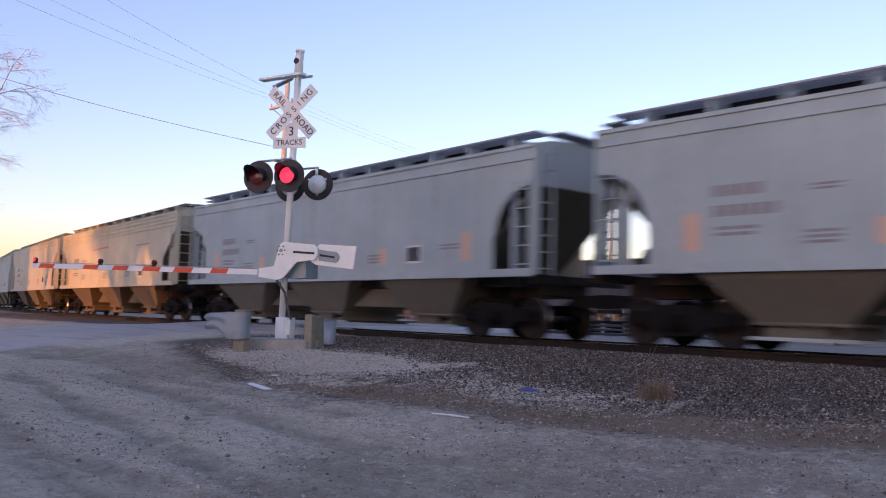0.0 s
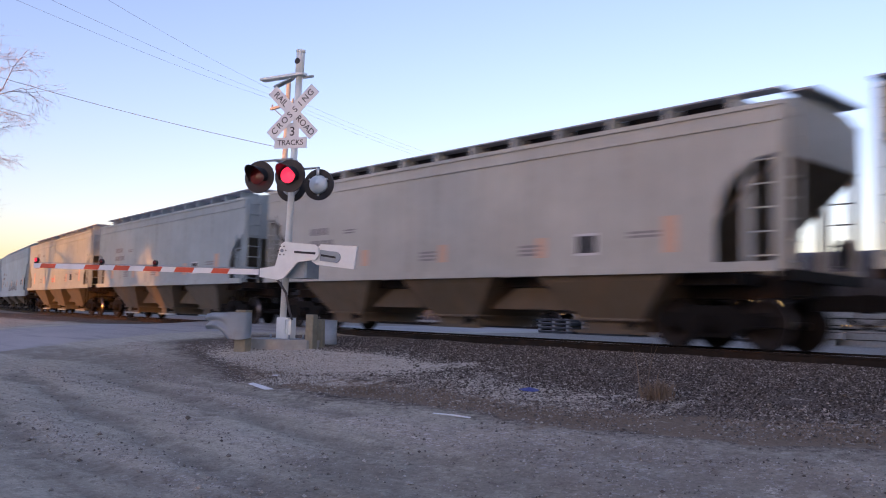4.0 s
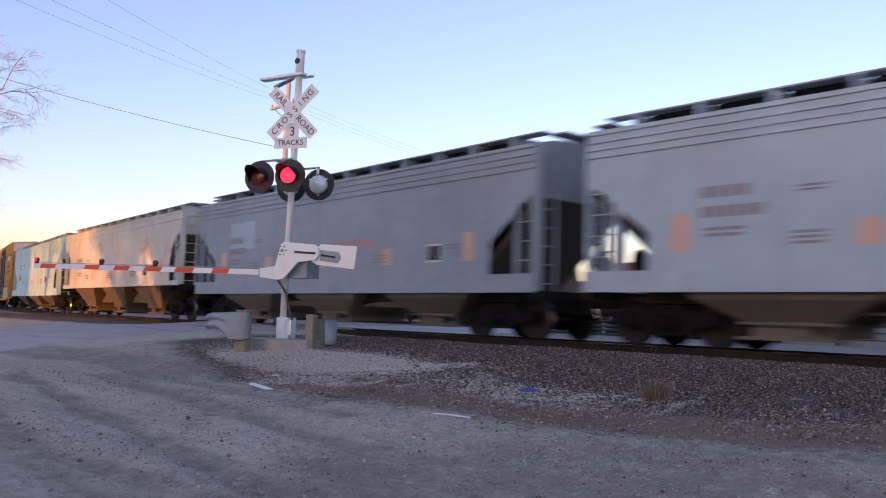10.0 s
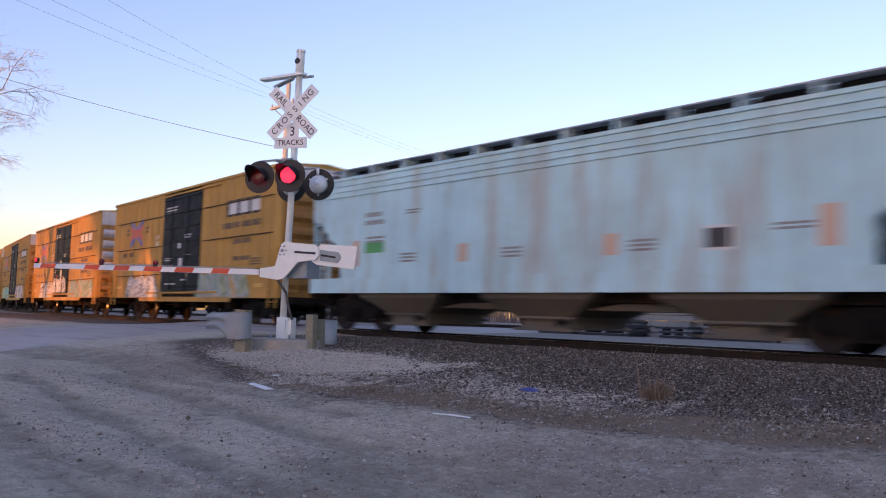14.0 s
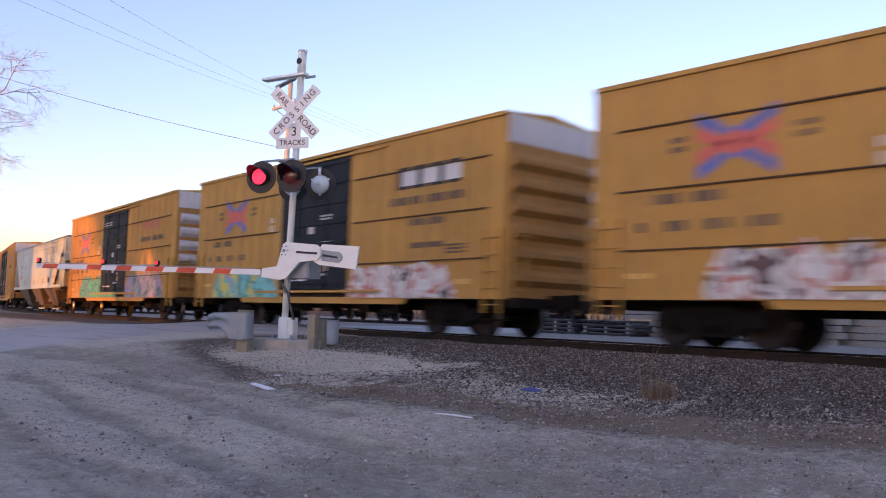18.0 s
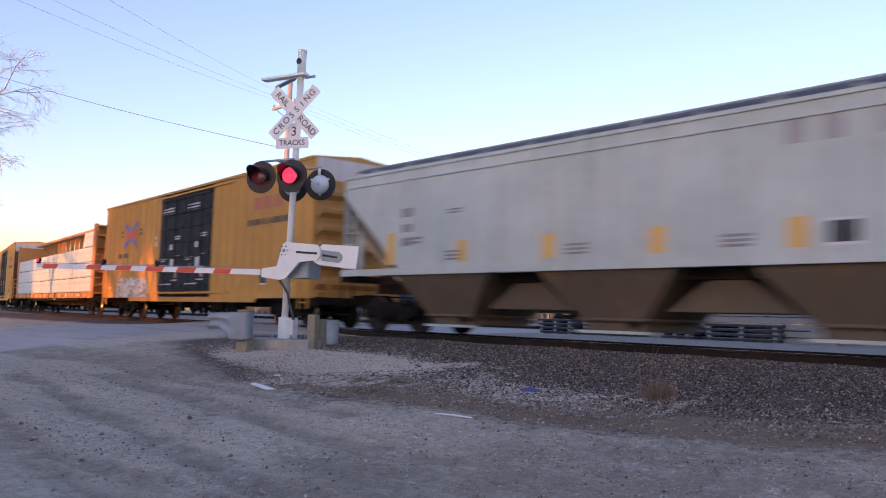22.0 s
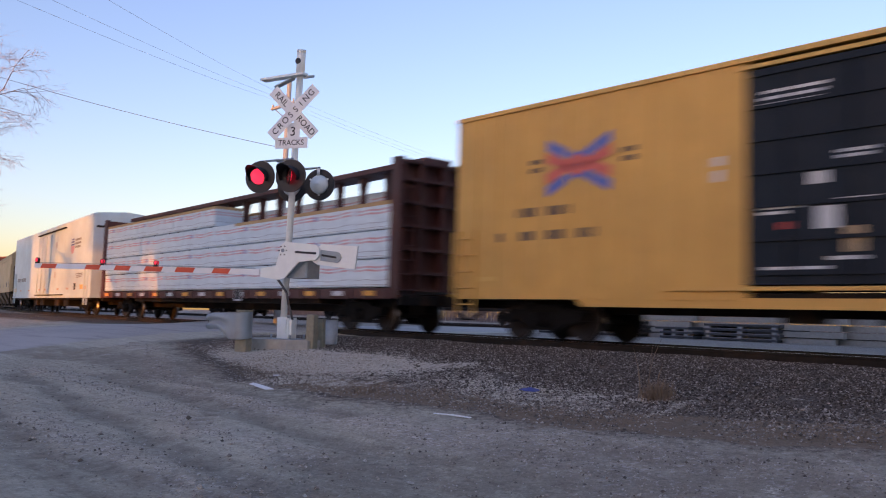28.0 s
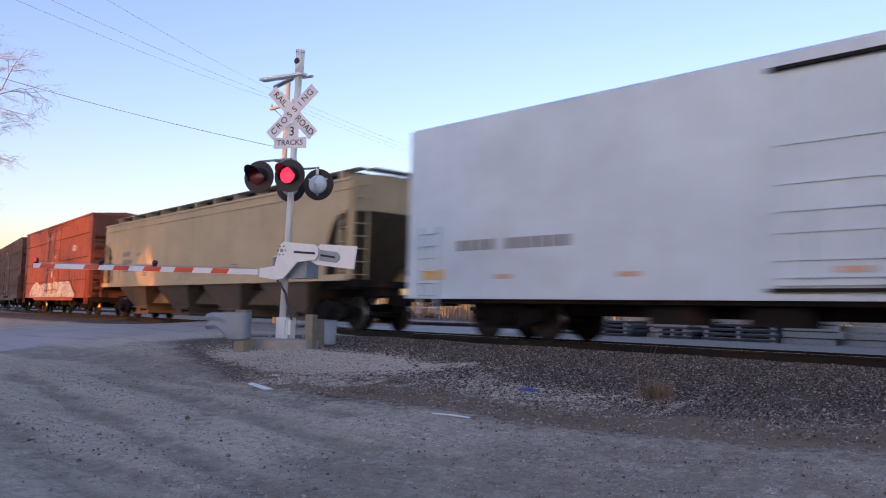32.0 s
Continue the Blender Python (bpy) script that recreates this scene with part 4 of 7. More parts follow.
def boxcar(front, rear, body, label, door=BLACK, door_w=3.6, double=False, seams=True, white_top=True, roof=None, extras=None, top=4.96, pale_end=False):
    car, L = start_car("box_car", front, rear, label, "box car", 2.25)
    z0 = 1.0
    roof = roof or body
    d = door_w / 2
    for sgn in (-1, 1):
        for a, b in ((-L, -d), (d, L)):
            bm = B()
            box(bm, a, b, sgn * W - 0.02, sgn * W + 0.02, z0 - 0.14, top)
            part("side_sheet", bm, body, car)
            n = int((b - a) / 0.62)
            for i in range(1, n):
                x = a + (b - a) * i / n
                if sgn < 0:
                    rib = part("side_rib", shape("side_rib %s %s" % (body.name, top), lambda bm: box(bm, -0.035, 0.035, -0.012, 0.012, z0 + 0.1, top - 0.12), body), body, car)
                    rib.location = (x, sgn * (W + 0.026), 0)
            # dark strips: the shadow line under each panel ledge is in the colour
            for z in (1.76, 2.88, 4.06) if seams else ():
                bm = B()
                u, v = (a + 0.55, b - 0.25) if a < 0 else (a + 0.25, b - 0.55)
                prism(bm, [(u, z), (v, z), (v, z + 0.03), (u, z + 0.03)], sgn * (W + 0.04) - 0.03, sgn * (W + 0.04) + 0.03)
                part("side_seam", bm, SEAM_SHADE, car)
        doors = ((-d, -0.01), (0.01, d)) if double else ((-d, d),)
        for a, b in doors:
            bm = B()
            box(bm, a, b, sgn * (W + 0.03) - 0.03, sgn * (W + 0.03) + 0.03, z0 + 0.12, top - 0.2)
            dr = part("door", bm, door, car, "black painted door")
            for i in range(7):
                z = z0 + 0.3 + (top - z0 - 0.6) * i / 6
                bm = B()
                prism(bm, [(a + 0.06, z - 0.03), (b - 0.06, z - 0.03), (b - 0.06, z + 0.03), (a + 0.06, z + 0.03)], sgn * (W + 0.08) - 0.025, sgn * (W + 0.08) + 0.025)
                part("door_rib", bm, door, dr)
            for x in (a + (b - a) * 0.3, a + (b - a) * 0.72):
                bm = B()
                rod(bm, (x, sgn * (W + 0.13), z0 + 0.15), (x, sgn * (W + 0.13), top - 0.3), 0.022, 6)
                part("lock_rod", bm, door, dr)
            if sgn < 0:
                y_, w_ = -W - 0.062, b - a
                for k, z in enumerate((4.32, 4.21, 4.10)):
                    bars(dr, a + 0.30 - 0.04 * k, z, ((1.15, 0.05, 3),), LETTER_W, y_)
                bars(dr, a + w_ * 0.62, 3.18, ((0.6, 0.05, 3), (0.55, 0.05, 3)), LETTER_W, y_)
                tile(dr, a + w_ * 0.44, a + w_ * 0.44 + 0.26, 2.72, 2.92, LETTER_W, y_, "notice")
                bars(dr, a + w_ * 0.1, 2.36, ((0.75, 0.05, 4), (0.5, 0.05, 3)), LETTER_W, y_)
                tile(dr, a + w_ * 0.48, a + w_ * 0.48 + 0.32, 2.0, 2.36, LETTER_W, y_, "notice", "white paper notice")
                bars(dr, a + w_ * 0.62, 2.42, ((0.65, 0.05, 4),), LETTER_W, y_)
                tile(dr, a + w_ * 0.66, a + w_ * 0.66 + 0.26, 1.62, 2.02, LABEL_TAN, y_, "notice", "tan paper notice")
                tile(dr, a + w_ * 0.24, a + w_ * 0.24 + 0.18, 2.02, 2.14, RED, y_, "notice", "small red notice")
                bars(dr, a + w_ * 0.56, 1.5, ((0.6, 0.06, 4),), LETTER_W, y_)
                bars(dr, a + w_ * 0.12, 1.36, ((1.1, 0.05, 6),), LETTER_W, y_)
        bm = B()
        box(bm, -L, L, sgn * (W + 0.035) - 0.035, sgn * (W + 0.035) + 0.035, top - 0.03, top + 0.06)
        part("eave_rail", bm, roof, car)
        bm = B()
        prism(bm, [(-L + 3.4, z0 - 0.1), (L - 3.4, z0 - 0.1), (L - 3.6, z0 - 0.28), (-L + 3.6, z0 - 0.28)], sgn * (W - 0.02) - 0.02, sgn * (W - 0.02) + 0.02)
        part("side_sill", bm, body, car)
        part("door_track", box(B(), -d - 1.6, d + 1.6, sgn * (W + 0.06) - 0.03, sgn * (W + 0.06) + 0.03, z0 + 0.02, z0 + 0.09), body, car)
        part("door_track", box(B(), -d - 0.1, d + 1.6, sgn * (W + 0.06) - 0.03, sgn * (W + 0.06) + 0.03, top - 0.17, top - 0.1), body, car)
        for s in (1, -1):
            ladder(car, s * L - (0.62 if s > 0 else -0.12), sgn * (W + 0.07), 0.55, 2.4, body, 5, w=0.5)
            bm = B()
            rod(bm, (s * (L - 0.1), sgn * W, 0.4), (s * (L - 0.65), sgn * W, 0.4), 0.018, 6)
            for x in (0.1, 0.65):
                rod(bm, (s * (L - x), sgn * W, 0.4), (s * (L - x), sgn * W, 0.95), 0.018, 6)
            part("stirrup", bm, DARK, car)
    for s in (1, -1):
        bm = B()
        box(bm, s * L - 0.02, s * L + 0.02, -W, W, z0 - 0.14, top)
        part("end_wall", bm, grimy(body), car, "grimy end wall")
        end_ribs(car, grimy(body), s * (L + 0.02), s, z0 + 0.1, top - 0.75, 6, W - 0.12, pale_end)
        if white_top:
            bm = B()
            box(bm, s * (L + 0.026) - 0.006, s * (L + 0.026) + 0.006, -W + 0.02, W - 0.02, top - 0.62, top + 0.02)
            part("end_panel", bm, STEEL_W, car, "bare white upper end panel")
        ladder(car, s * (L + 0.16), -W + 0.05, 0.9, 2.4, body, 5, "y", 0.45)
        bm = B()
        box(bm, s * L - 0.05, s * L + 0.05, -W + 0.1, W - 0.1, 0.68, 0.9)
        box(bm, min(s * L, s * (L - 3)), max(s * L, s * (L - 3)), -0.3, 0.3, 0.74, 0.95)
        part("end_sill", bm, UNDER, car)
    bm = B()
    loft(bm, [(-W - 0.02, top), (-W - 0.02, top + 0.05), (0, top + 0.2), (W + 0.02, top + 0.05), (W + 0.02, top)], -L, L)
    for i in range(int(2 * L / 1.1)):
        x = -L + 0.55 + 1.1 * i
        loft(bm, [(-W - 0.03, top + 0.04), (-W - 0.03, top + 0.075), (0, top + 0.225), (W + 0.03, top + 0.075), (W + 0.03, top + 0.04)], x - 0.04, x + 0.04)
    part("roof", bm, roof, car)
    bm = B()
    box(bm, -L + 0.1, L - 0.1, -W + 0.06, W - 0.06, 0.86, 0.99)
    box(bm, -L + 1.0, L - 1.0, -0.25, 0.25, 0.6, 0.86)
    for x in (-2.2, -0.6, 1.3, 2.6):
        box(bm, x, x + 0.7, -0.9, -0.45, 0.5, 0.86, cut=0.06)
    part("underframe", bm, UNDER, car)
    if extras:
        extras(car, L, -W - 0.03)
    return car


def cross_logo(car, x, z, w, h, y):
    """The crossed-band emblem, red and blue."""
    for dz, m in ((0.12, EMB_BLUE), (-0.14, EMB_RED)):
        bm = B()
        for sx, sz in ((1, 1), (-1, 1), (1, -1), (-1, -1)):
            k = dz * sz
            mm = [(x - sx * w / 2, z + sz * h * 0.36 + k - 0.115), (x - sx * w / 2, z + sz * h * 0.36 + k + 0.115), (x, z + k * 0.9 + 0.115), (x, z + k * 0.9 - 0.115)]
            panel(bm, mm, y - (0.009 if dz < 0 else 0.004), 0.004)
        part("emblem", bm, m, car, "red and blue crossed emblem")


def yellow_marks(spr, seed, red_logo, x_spray=((-0.95, -0.30), (0.28, 0.95)), tall=1.0):
    def put(car, L, y):
        xl = -L + (3.48 if L > 9 else 2.95)
        cross_logo(car, xl, 3.58, 1.6 if L > 9 else 1.45, 1.05, y)
        for x, n in ((xl - 1.25, 0.35), (xl + 1.0, 0.42)):
            bars(car, x, 3.7, ((n, 0.1, 2), (n, 0.1, 2)), STENCIL, y)
        x0 = -L + (1.85 if L > 9 else 1.3)
        bars(car, x0, 2.6, ((0.6, 0.19, 3),), STENCIL, y)
        bars(car, x0 + 0.85, 2.6, ((0.65, 0.19, 3),), STENCIL, y)
        x0 -= 0.55 if L > 9 else 0.3
        bars(car, x0, 2.1, ((0.2, 0.19, 1),), STENCIL, y)
        bars(car, x0 + 0.6, 2.1, ((0.5, 0.19, 2),), STENCIL, y)
        bars(car, x0 + 1.4, 2.1, ((0.5, 0.19, 2),), STENCIL, y)
        bars(car, x0 + 2.2, 2.1, ((0.5, 0.19, 2),), STENCIL, y)
        bars(car, -L + 0.75, 1.25, ((0.6, 0.1, 3),), AMBER, y)
        xr = L - 3.85
        if red_logo:
            bars(car, xr, 3.68, ((2.2, 0.42, 3),), FADED, y, "emblem", "faded red block letters")
        else:
            tile(car, xr - 0.06, xr + 2.36, 3.60, 4.16, INK, y, "emblem", "black panel with white block letters")
            bars(car, xr + 0.12, 3.68, ((2.45, 0.4, 3),), LETTER_W, y - 0.005, "emblem")
        bars(car, xr - 0.35, 3.2, ((1.25, 0.2, 7),), STENCIL, y)
        bars(car, xr + 1.05, 3.2, ((1.55, 0.2, 9),), STENCIL, y)
        if not red_logo:
            bars(car, xr + 0.4, 2.66, ((1.5, 0.17, 7),), STENCIL, y)
            bars(car, xr + 0.45, 2.1, ((1.4, 0.14, 8),), STENCIL, y)
        bars(car, L - 2.0, 2.1, ((0.8, 0.05, 6), (0.8, 0.05, 6), (0.8, 0.05, 5)), STENCIL, y)
        placard(car, L - 3.0, 1.5, y)
        tile(car, L - 1.6, L - 1.1, 1.2, 1.32, AMBER, y)
        bars(car, -L * 0.33, 3.2, ((0.32, 0.16, 1), (0.3, 0.2, 1)), LETTER_W, y)
        for k, (a, b) in enumerate(x_spray):
            if spr:
                blot(car, a * L, b * L, 0.88, 0.95 + tall, spr[k % len(spr)], y - 0.01, seed + k, "bright sprayed letters")
    return put


YEL = paint("box_car_yellow", (0.46, 0.255, 0.045), 0.7, 0.12, 0.6, (0.20, 0.12, 0.065))
YEL_C = paint("box_car_yellow_bright", (0.64, 0.355, 0.075), 0.4, 0.03, 0.55, (0.35, 0.22, 0.09))
YEL_B = paint("box_car_yellow_fresh", (0.52, 0.265, 0.045), 0.8, 0.12, 0.6, (0.25, 0.16, 0.08))
SPR_A = spray("spray_green_grey", [(0.18, 0.25, 0.16), (0.33, 0.36, 0.22), (0.30, 0.33, 0.36), (0.16, 0.28, 0.22), (0.42, 0.40, 0.38), (0.44, 0.27, 0.09)], 1.1)
SPR_B = spray("spray_white_red", [(0.52, 0.54, 0.53), (0.60, 0.62, 0.61), (0.45, 0.17, 0.13), (0.58, 0.60, 0.58), (0.10, 0.05, 0.05), (0.55, 0.57, 0.56)], 1.2)
SPR_C = spray("spray_turquoise", [(0.10, 0.42, 0.42), (0.14, 0.5, 0.5), (0.06, 0.30, 0.26), (0.55, 0.5, 0.10), (0.12, 0.45, 0.47), (0.5, 0.17, 0.24)], 1.0)
SPR_D = spray("spray_emerald", [(0.05, 0.38, 0.26), (0.08, 0.45, 0.31), (0.09, 0.09, 0.10), (0.06, 0.40, 0.28), (0.12, 0.22, 0.2), (0.08, 0.3, 0.42)], 1.2)
SPR_E = spray("spray_violet", [(0.24, 0.27, 0.36), (0.10, 0.15, 0.12), (0.30, 0.31, 0.42), (0.36, 0.25, 0.36), (0.08, 0.19, 0.15), (0.12, 0.31, 0.42)], 1.3)
SPR_F = spray("spray_white", [(0.6, 0.58, 0.56), (0.68, 0.66, 0.65), (0.3, 0.28, 0.27), (0.62, 0.6, 0.58), (0.2, 0.18, 0.18), (0.65, 0.63, 0.6)], 1.5)

boxcar(47.26, 31.53, YEL, "weathered yellow box car with black door and green spray", extras=yellow_marks((SPR_F, SPR_A), 2, False, ((-0.75, -0.27), (0.2, 0.75)), 1.0))
def sprayed_door(car, L, y):
    yellow_marks((SPR_B, SPR_A), 7, False, ((-0.7, -0.25), (0.24, 0.92)), 1.0)(car, L, y)
    blot(car, -1.7, 1.7, 1.15, 2.1, SPR_F, y - 0.09, 9, "grey scrawl sprayed over the black door")


boxcar(29.25, 13.52, YEL, "weathered yellow box car with pale sprayed letters", pale_end=True, extras=sprayed_door)
boxcar(11.2, -4.53, YEL, "weathered yellow box car sprayed turquoise along its base", extras=yellow_marks((SPR_C, SPR_B), 11, False, ((-0.82, -0.25), (0.24, 0.8)), 0.95))
boxcar(-6.61, -22.34, YEL, "weathered yellow box car sprayed emerald and violet", pale_end=True, extras=yellow_marks((SPR_D, SPR_E), 15, True, ((-0.70, 0.1), (0.24, 0.85)), 1.15))
boxcar(-42.96, -62.0, YEL_B, "clean yellow box car with black double doors", door_w=4.9, double=True, seams=False, extras=yellow_marks((SPR_F,), 21, True, ((-0.80, -0.38),), 0.95))
boxcar(-89.26, -108.3, YEL_C, "bright yellow box car with black double doors", door_w=4.9, double=True, seams=False, extras=yellow_marks(None, 25, True, ()))
BROWN = paint("box_car_red_brown", (0.30, 0.075, 0.03), 0.4, 0.3)
BROWN_D = paint("box_car_dark_brown", (0.13, 0.05, 0.035), 0.5, 0.3)
boxcar(-184.3, -202.0, BROWN, "red-brown box car with pale sprayed letters", door=BROWN, white_top=False,
       extras=lambda car, L, y: (bars(car, L - 4, 3.3, ((1.0, 0.3, 3),), LETTER_W, y), blot(car, -L * 0.7, L * 0.7, 0.9, 1.9, SPR_F, y - 0.06, 33, "grey sprayed letters")))
boxcar(-204.0, -222.0, BROWN_D, "dark brown box car at the end of view", door=BROWN_D, white_top=False)


# ---- refrigerator car ----
def reefer(front, rear):
    white = paint("reefer_white", (0.565, 0.69, 0.735), 0.25, 0.04, 0.5, (0.3, 0.28, 0.26))
    car, L = start_car("refrigerator_car", front, rear, "white insulated refrigerator car with a wide plug door", "refrigerator car", 2.9)
    top, y = 4.95, -W - 0.025
    for sgn in (-1, 1):
        bm = B()
        box(bm, -L, L, sgn * W - 0.02, sgn * W + 0.02, 0.86, top)
        part("side_sheet", bm, white, car)
        bm = B()
        box(bm, -2.5, 1.5, sgn * (W + 0.05) - 0.035, sgn * (W + 0.05) + 0.035, 1.1, 4.55)
        door = part("door", bm, white, car, "white plug door")
        for z in (1.22, 1.5, 1.95, 2.3, 2.75, 3.4):
            part("door_rib", box(B(), -2.45, -0.05 if z > 1.3 else 1.45, sgn * (W + 0.10) - 0.02, sgn * (W + 0.10) + 0.02, z, z + 0.04), white, door)
        for x in (-1.9, -0.7, 0.5):
            part("lock_rod", rod(B(), (x, sgn * (W + 0.14), 1.15), (x, sgn * (W + 0.14), 4.5), 0.018, 6), white, door)
        for z in (1.0, 4.68):
            bm = B()
            box(bm, -2.6, 5.5, sgn * (W + 0.08) - 0.05, sgn * (W + 0.08) + 0.05, z, z + 0.055)
            part("door_track", bm, UNDER, car)
        bm = B()
        box(bm, -L, L, sgn * (W + 0.03) - 0.02, sgn * (W + 0.03) + 0.02, 0.86, 0.95)
        part("side_sill", bm, white, car)
        for s in (1, -1):
            ladder(car, s * L - (1.15 if s > 0 else -0.5), sgn * (W + 0.07), 0.5, 2.55, white, 7, w=0.6)
    for s in (1, -1):
        bm = B()
        box(bm, s * L - 0.02, s * L + 0.02, -W, W, 0.86, top)
        part("end_wall", bm, white, car)
        bm = B()
        box(bm, s * (L + 0.03) - 0.03, s * (L + 0.03) + 0.03, -W + 0.1, W - 0.1, 4.3, 4.4)
        part("end_rail", bm, UNDER, car)
        bm = B()
        box(bm, s * (L + 0.3) - 0.3, s * (L + 0.3) + 0.3, -0.9, 0.9, 1.0, 2.4, cut=0.04)
        part("cooling_unit", bm, UNDER, car, "dark cooling unit on the end")
    bm = B()
    loft(bm, [(-W - 0.02, top), (-W + 0.05, top + 0.07), (0, top + 0.2), (W - 0.05, top + 0.07), (W + 0.02, top)], -L, L)
    part("roof", bm, white, car)
    bm = B()
    box(bm, -L + 0.1, L - 0.1, -W + 0.08, W - 0.08, 0.78, 0.87)
    box(bm, -L + 1, L - 1, -0.25, 0.25, 0.55, 0.8)
    for x in (-5.2, -3.2, 1.4, 4.0):
        box(bm, x, x + 1.1, -1.2, -0.5, 0.42, 0.8, cut=0.06)
    part("underframe", bm, UNDER, car)
    x, r = L - 4.5, 0.43
    for k in range(3):
        z_ = 0.34 - 0.14 * k
        half = math.sqrt(r * r - z_ * z_)
        tile(car, x - half, x + half, 3.62 + z_ - 0.045, 3.62 + z_ + 0.03, BLUE, y, "emblem", "blue stripe of a round emblem")
    bm = B()
    panel(bm, [(x + r * math.cos(math.pi * (1 + i / 16)), 3.60 + 0.42 * math.sin(math.pi * (1 + i / 16))) for i in range(17)], y)
    part("emblem", bm, plain("shield_red", (0.62, 0.30, 0.32), 0.5), car, "pale red lower half of a round emblem")
    bars(car, x + 0.62, 3.84, ((1.35, 0.11, 7), (1.35, 0.11, 7), (1.2, 0.11, 6)), LETTER, y)
    for x0 in (-8.8, -5.6, -1.5, 0.3, 3.7, 6.2):
        tile(car, x0, x0 + 0.5, 1.3, 1.4, ORANGE, y - 0.08 if -2 < x0 < 1 else y, "reflector", "orange reflector strip")
    tile(car, L - 2.3, L - 1.6, 1.3, 1.52, AMBER, y, "placard", "yellow notice plate")
    tile(car, L - 1.45, L - 0.9, 1.28, 1.45, ORANGE, y, "placard")
    tile(car, -L + 0.6, -L + 1.3, 1.3, 1.55, AMBER, y, "placard")
    placard(car, L - 3.48, 1.45, y)
    bars(car, L - 3.25, 2.07, ((1.5, 0.05, 10), (1.5, 0.05, 9), (1.2, 0.05, 8)), LETTER, y)
    bars(car, -L + 1.75, 1.95, ((1.2, 0.24, 4),), LETTER, y)
    bars(car, -L + 3.25, 1.95, ((1.8, 0.24, 6),), LETTER, y)
    for z in (2.0, 3.7):
        tile(car, 2.7, 3.1, z, z + 0.34, plain("stencil_pale", (0.45, 0.45, 0.46), 0.6), y, "lettering")
    return car


reefer(-135.3, -158.8)


# ---- centre-beam lumber cars ----
def wrapping(name, printed):
    """White wrapped lumber: soft creases, printed bands in red and blue."""
    m, t, b = nodes(name)
    base = mix(t, ramp(t, tex(t, "Noise", 2.2, (1, 1, 2.5), 5), 0.3, 0.7), (0.52, 0.61, 0.65), (0.65, 0.75, 0.79))
    c = t.nodes.new("ShaderNodeTexCoord")
    sep = t.nodes.new("ShaderNodeSeparateXYZ")
    t.links.new(c.outputs["Object"], sep.inputs[0])
    wob = tex(t, "Noise", 0.9, (1, 0.01, 0.01), 3)
    add = t.nodes.new("ShaderNodeMath")
    add.operation = "ADD"
    t.links.new(sep.outputs[2], add.inputs[0])
    t.links.new(times(t, wob, 0.22), add.inputs[1])

    def band(z, h):
        n = t.nodes.new("ShaderNodeMath")
        n.operation = "COMPARE"
        n.inputs[1].default_value, n.inputs[2].default_value = z, h
        t.links.new(add.outputs[0], n.inputs[0])
        return n.outputs[0]
    runs = ramp(t, tex(t, "Noise", 2.3, (1, 0.01, 0.01), 3), 0.40, 0.52)
    k = 1.0 if printed else 0.4
    for z, h, col in ((0.64, 0.024, (0.55, 0.15, 0.15)), (0.55, 0.024, (0.55, 0.15, 0.15)), (0.30, 0.010, (0.2, 0.2, 0.24))):
        base = mix(t, times(t, times(t, band(z, h), runs), 0.8 * k), base, col)
    spots = ramp(t, tex(t, "Noise", 1.9, (1, 0.01, 0.01), 1), 0.60, 0.66)
    base = mix(t, times(t, times(t, band(0.595, 0.06), spots), 0.8 * k), base, (0.16, 0.2, 0.42))
    t.links.new(base, b.inputs["Base Color"])
    b.inputs["Roughness"].default_value = 0.42
    bump(t, b, tex(t, "Noise", 3.5, (0.6, 1, 2), 4), 0.35, 0.03)
    return m


WRAP_A, WRAP_B = wrapping("lumber_wrap_plain", False), wrapping("lumber_wrap_printed", True)
LUMBER = plain("sawn_lumber", (0.42, 0.28, 0.13), 0.8, 0, 0.25, 20.0)


riders = []         # (load, its car's place in the train, half the bogie distance, place on the car)


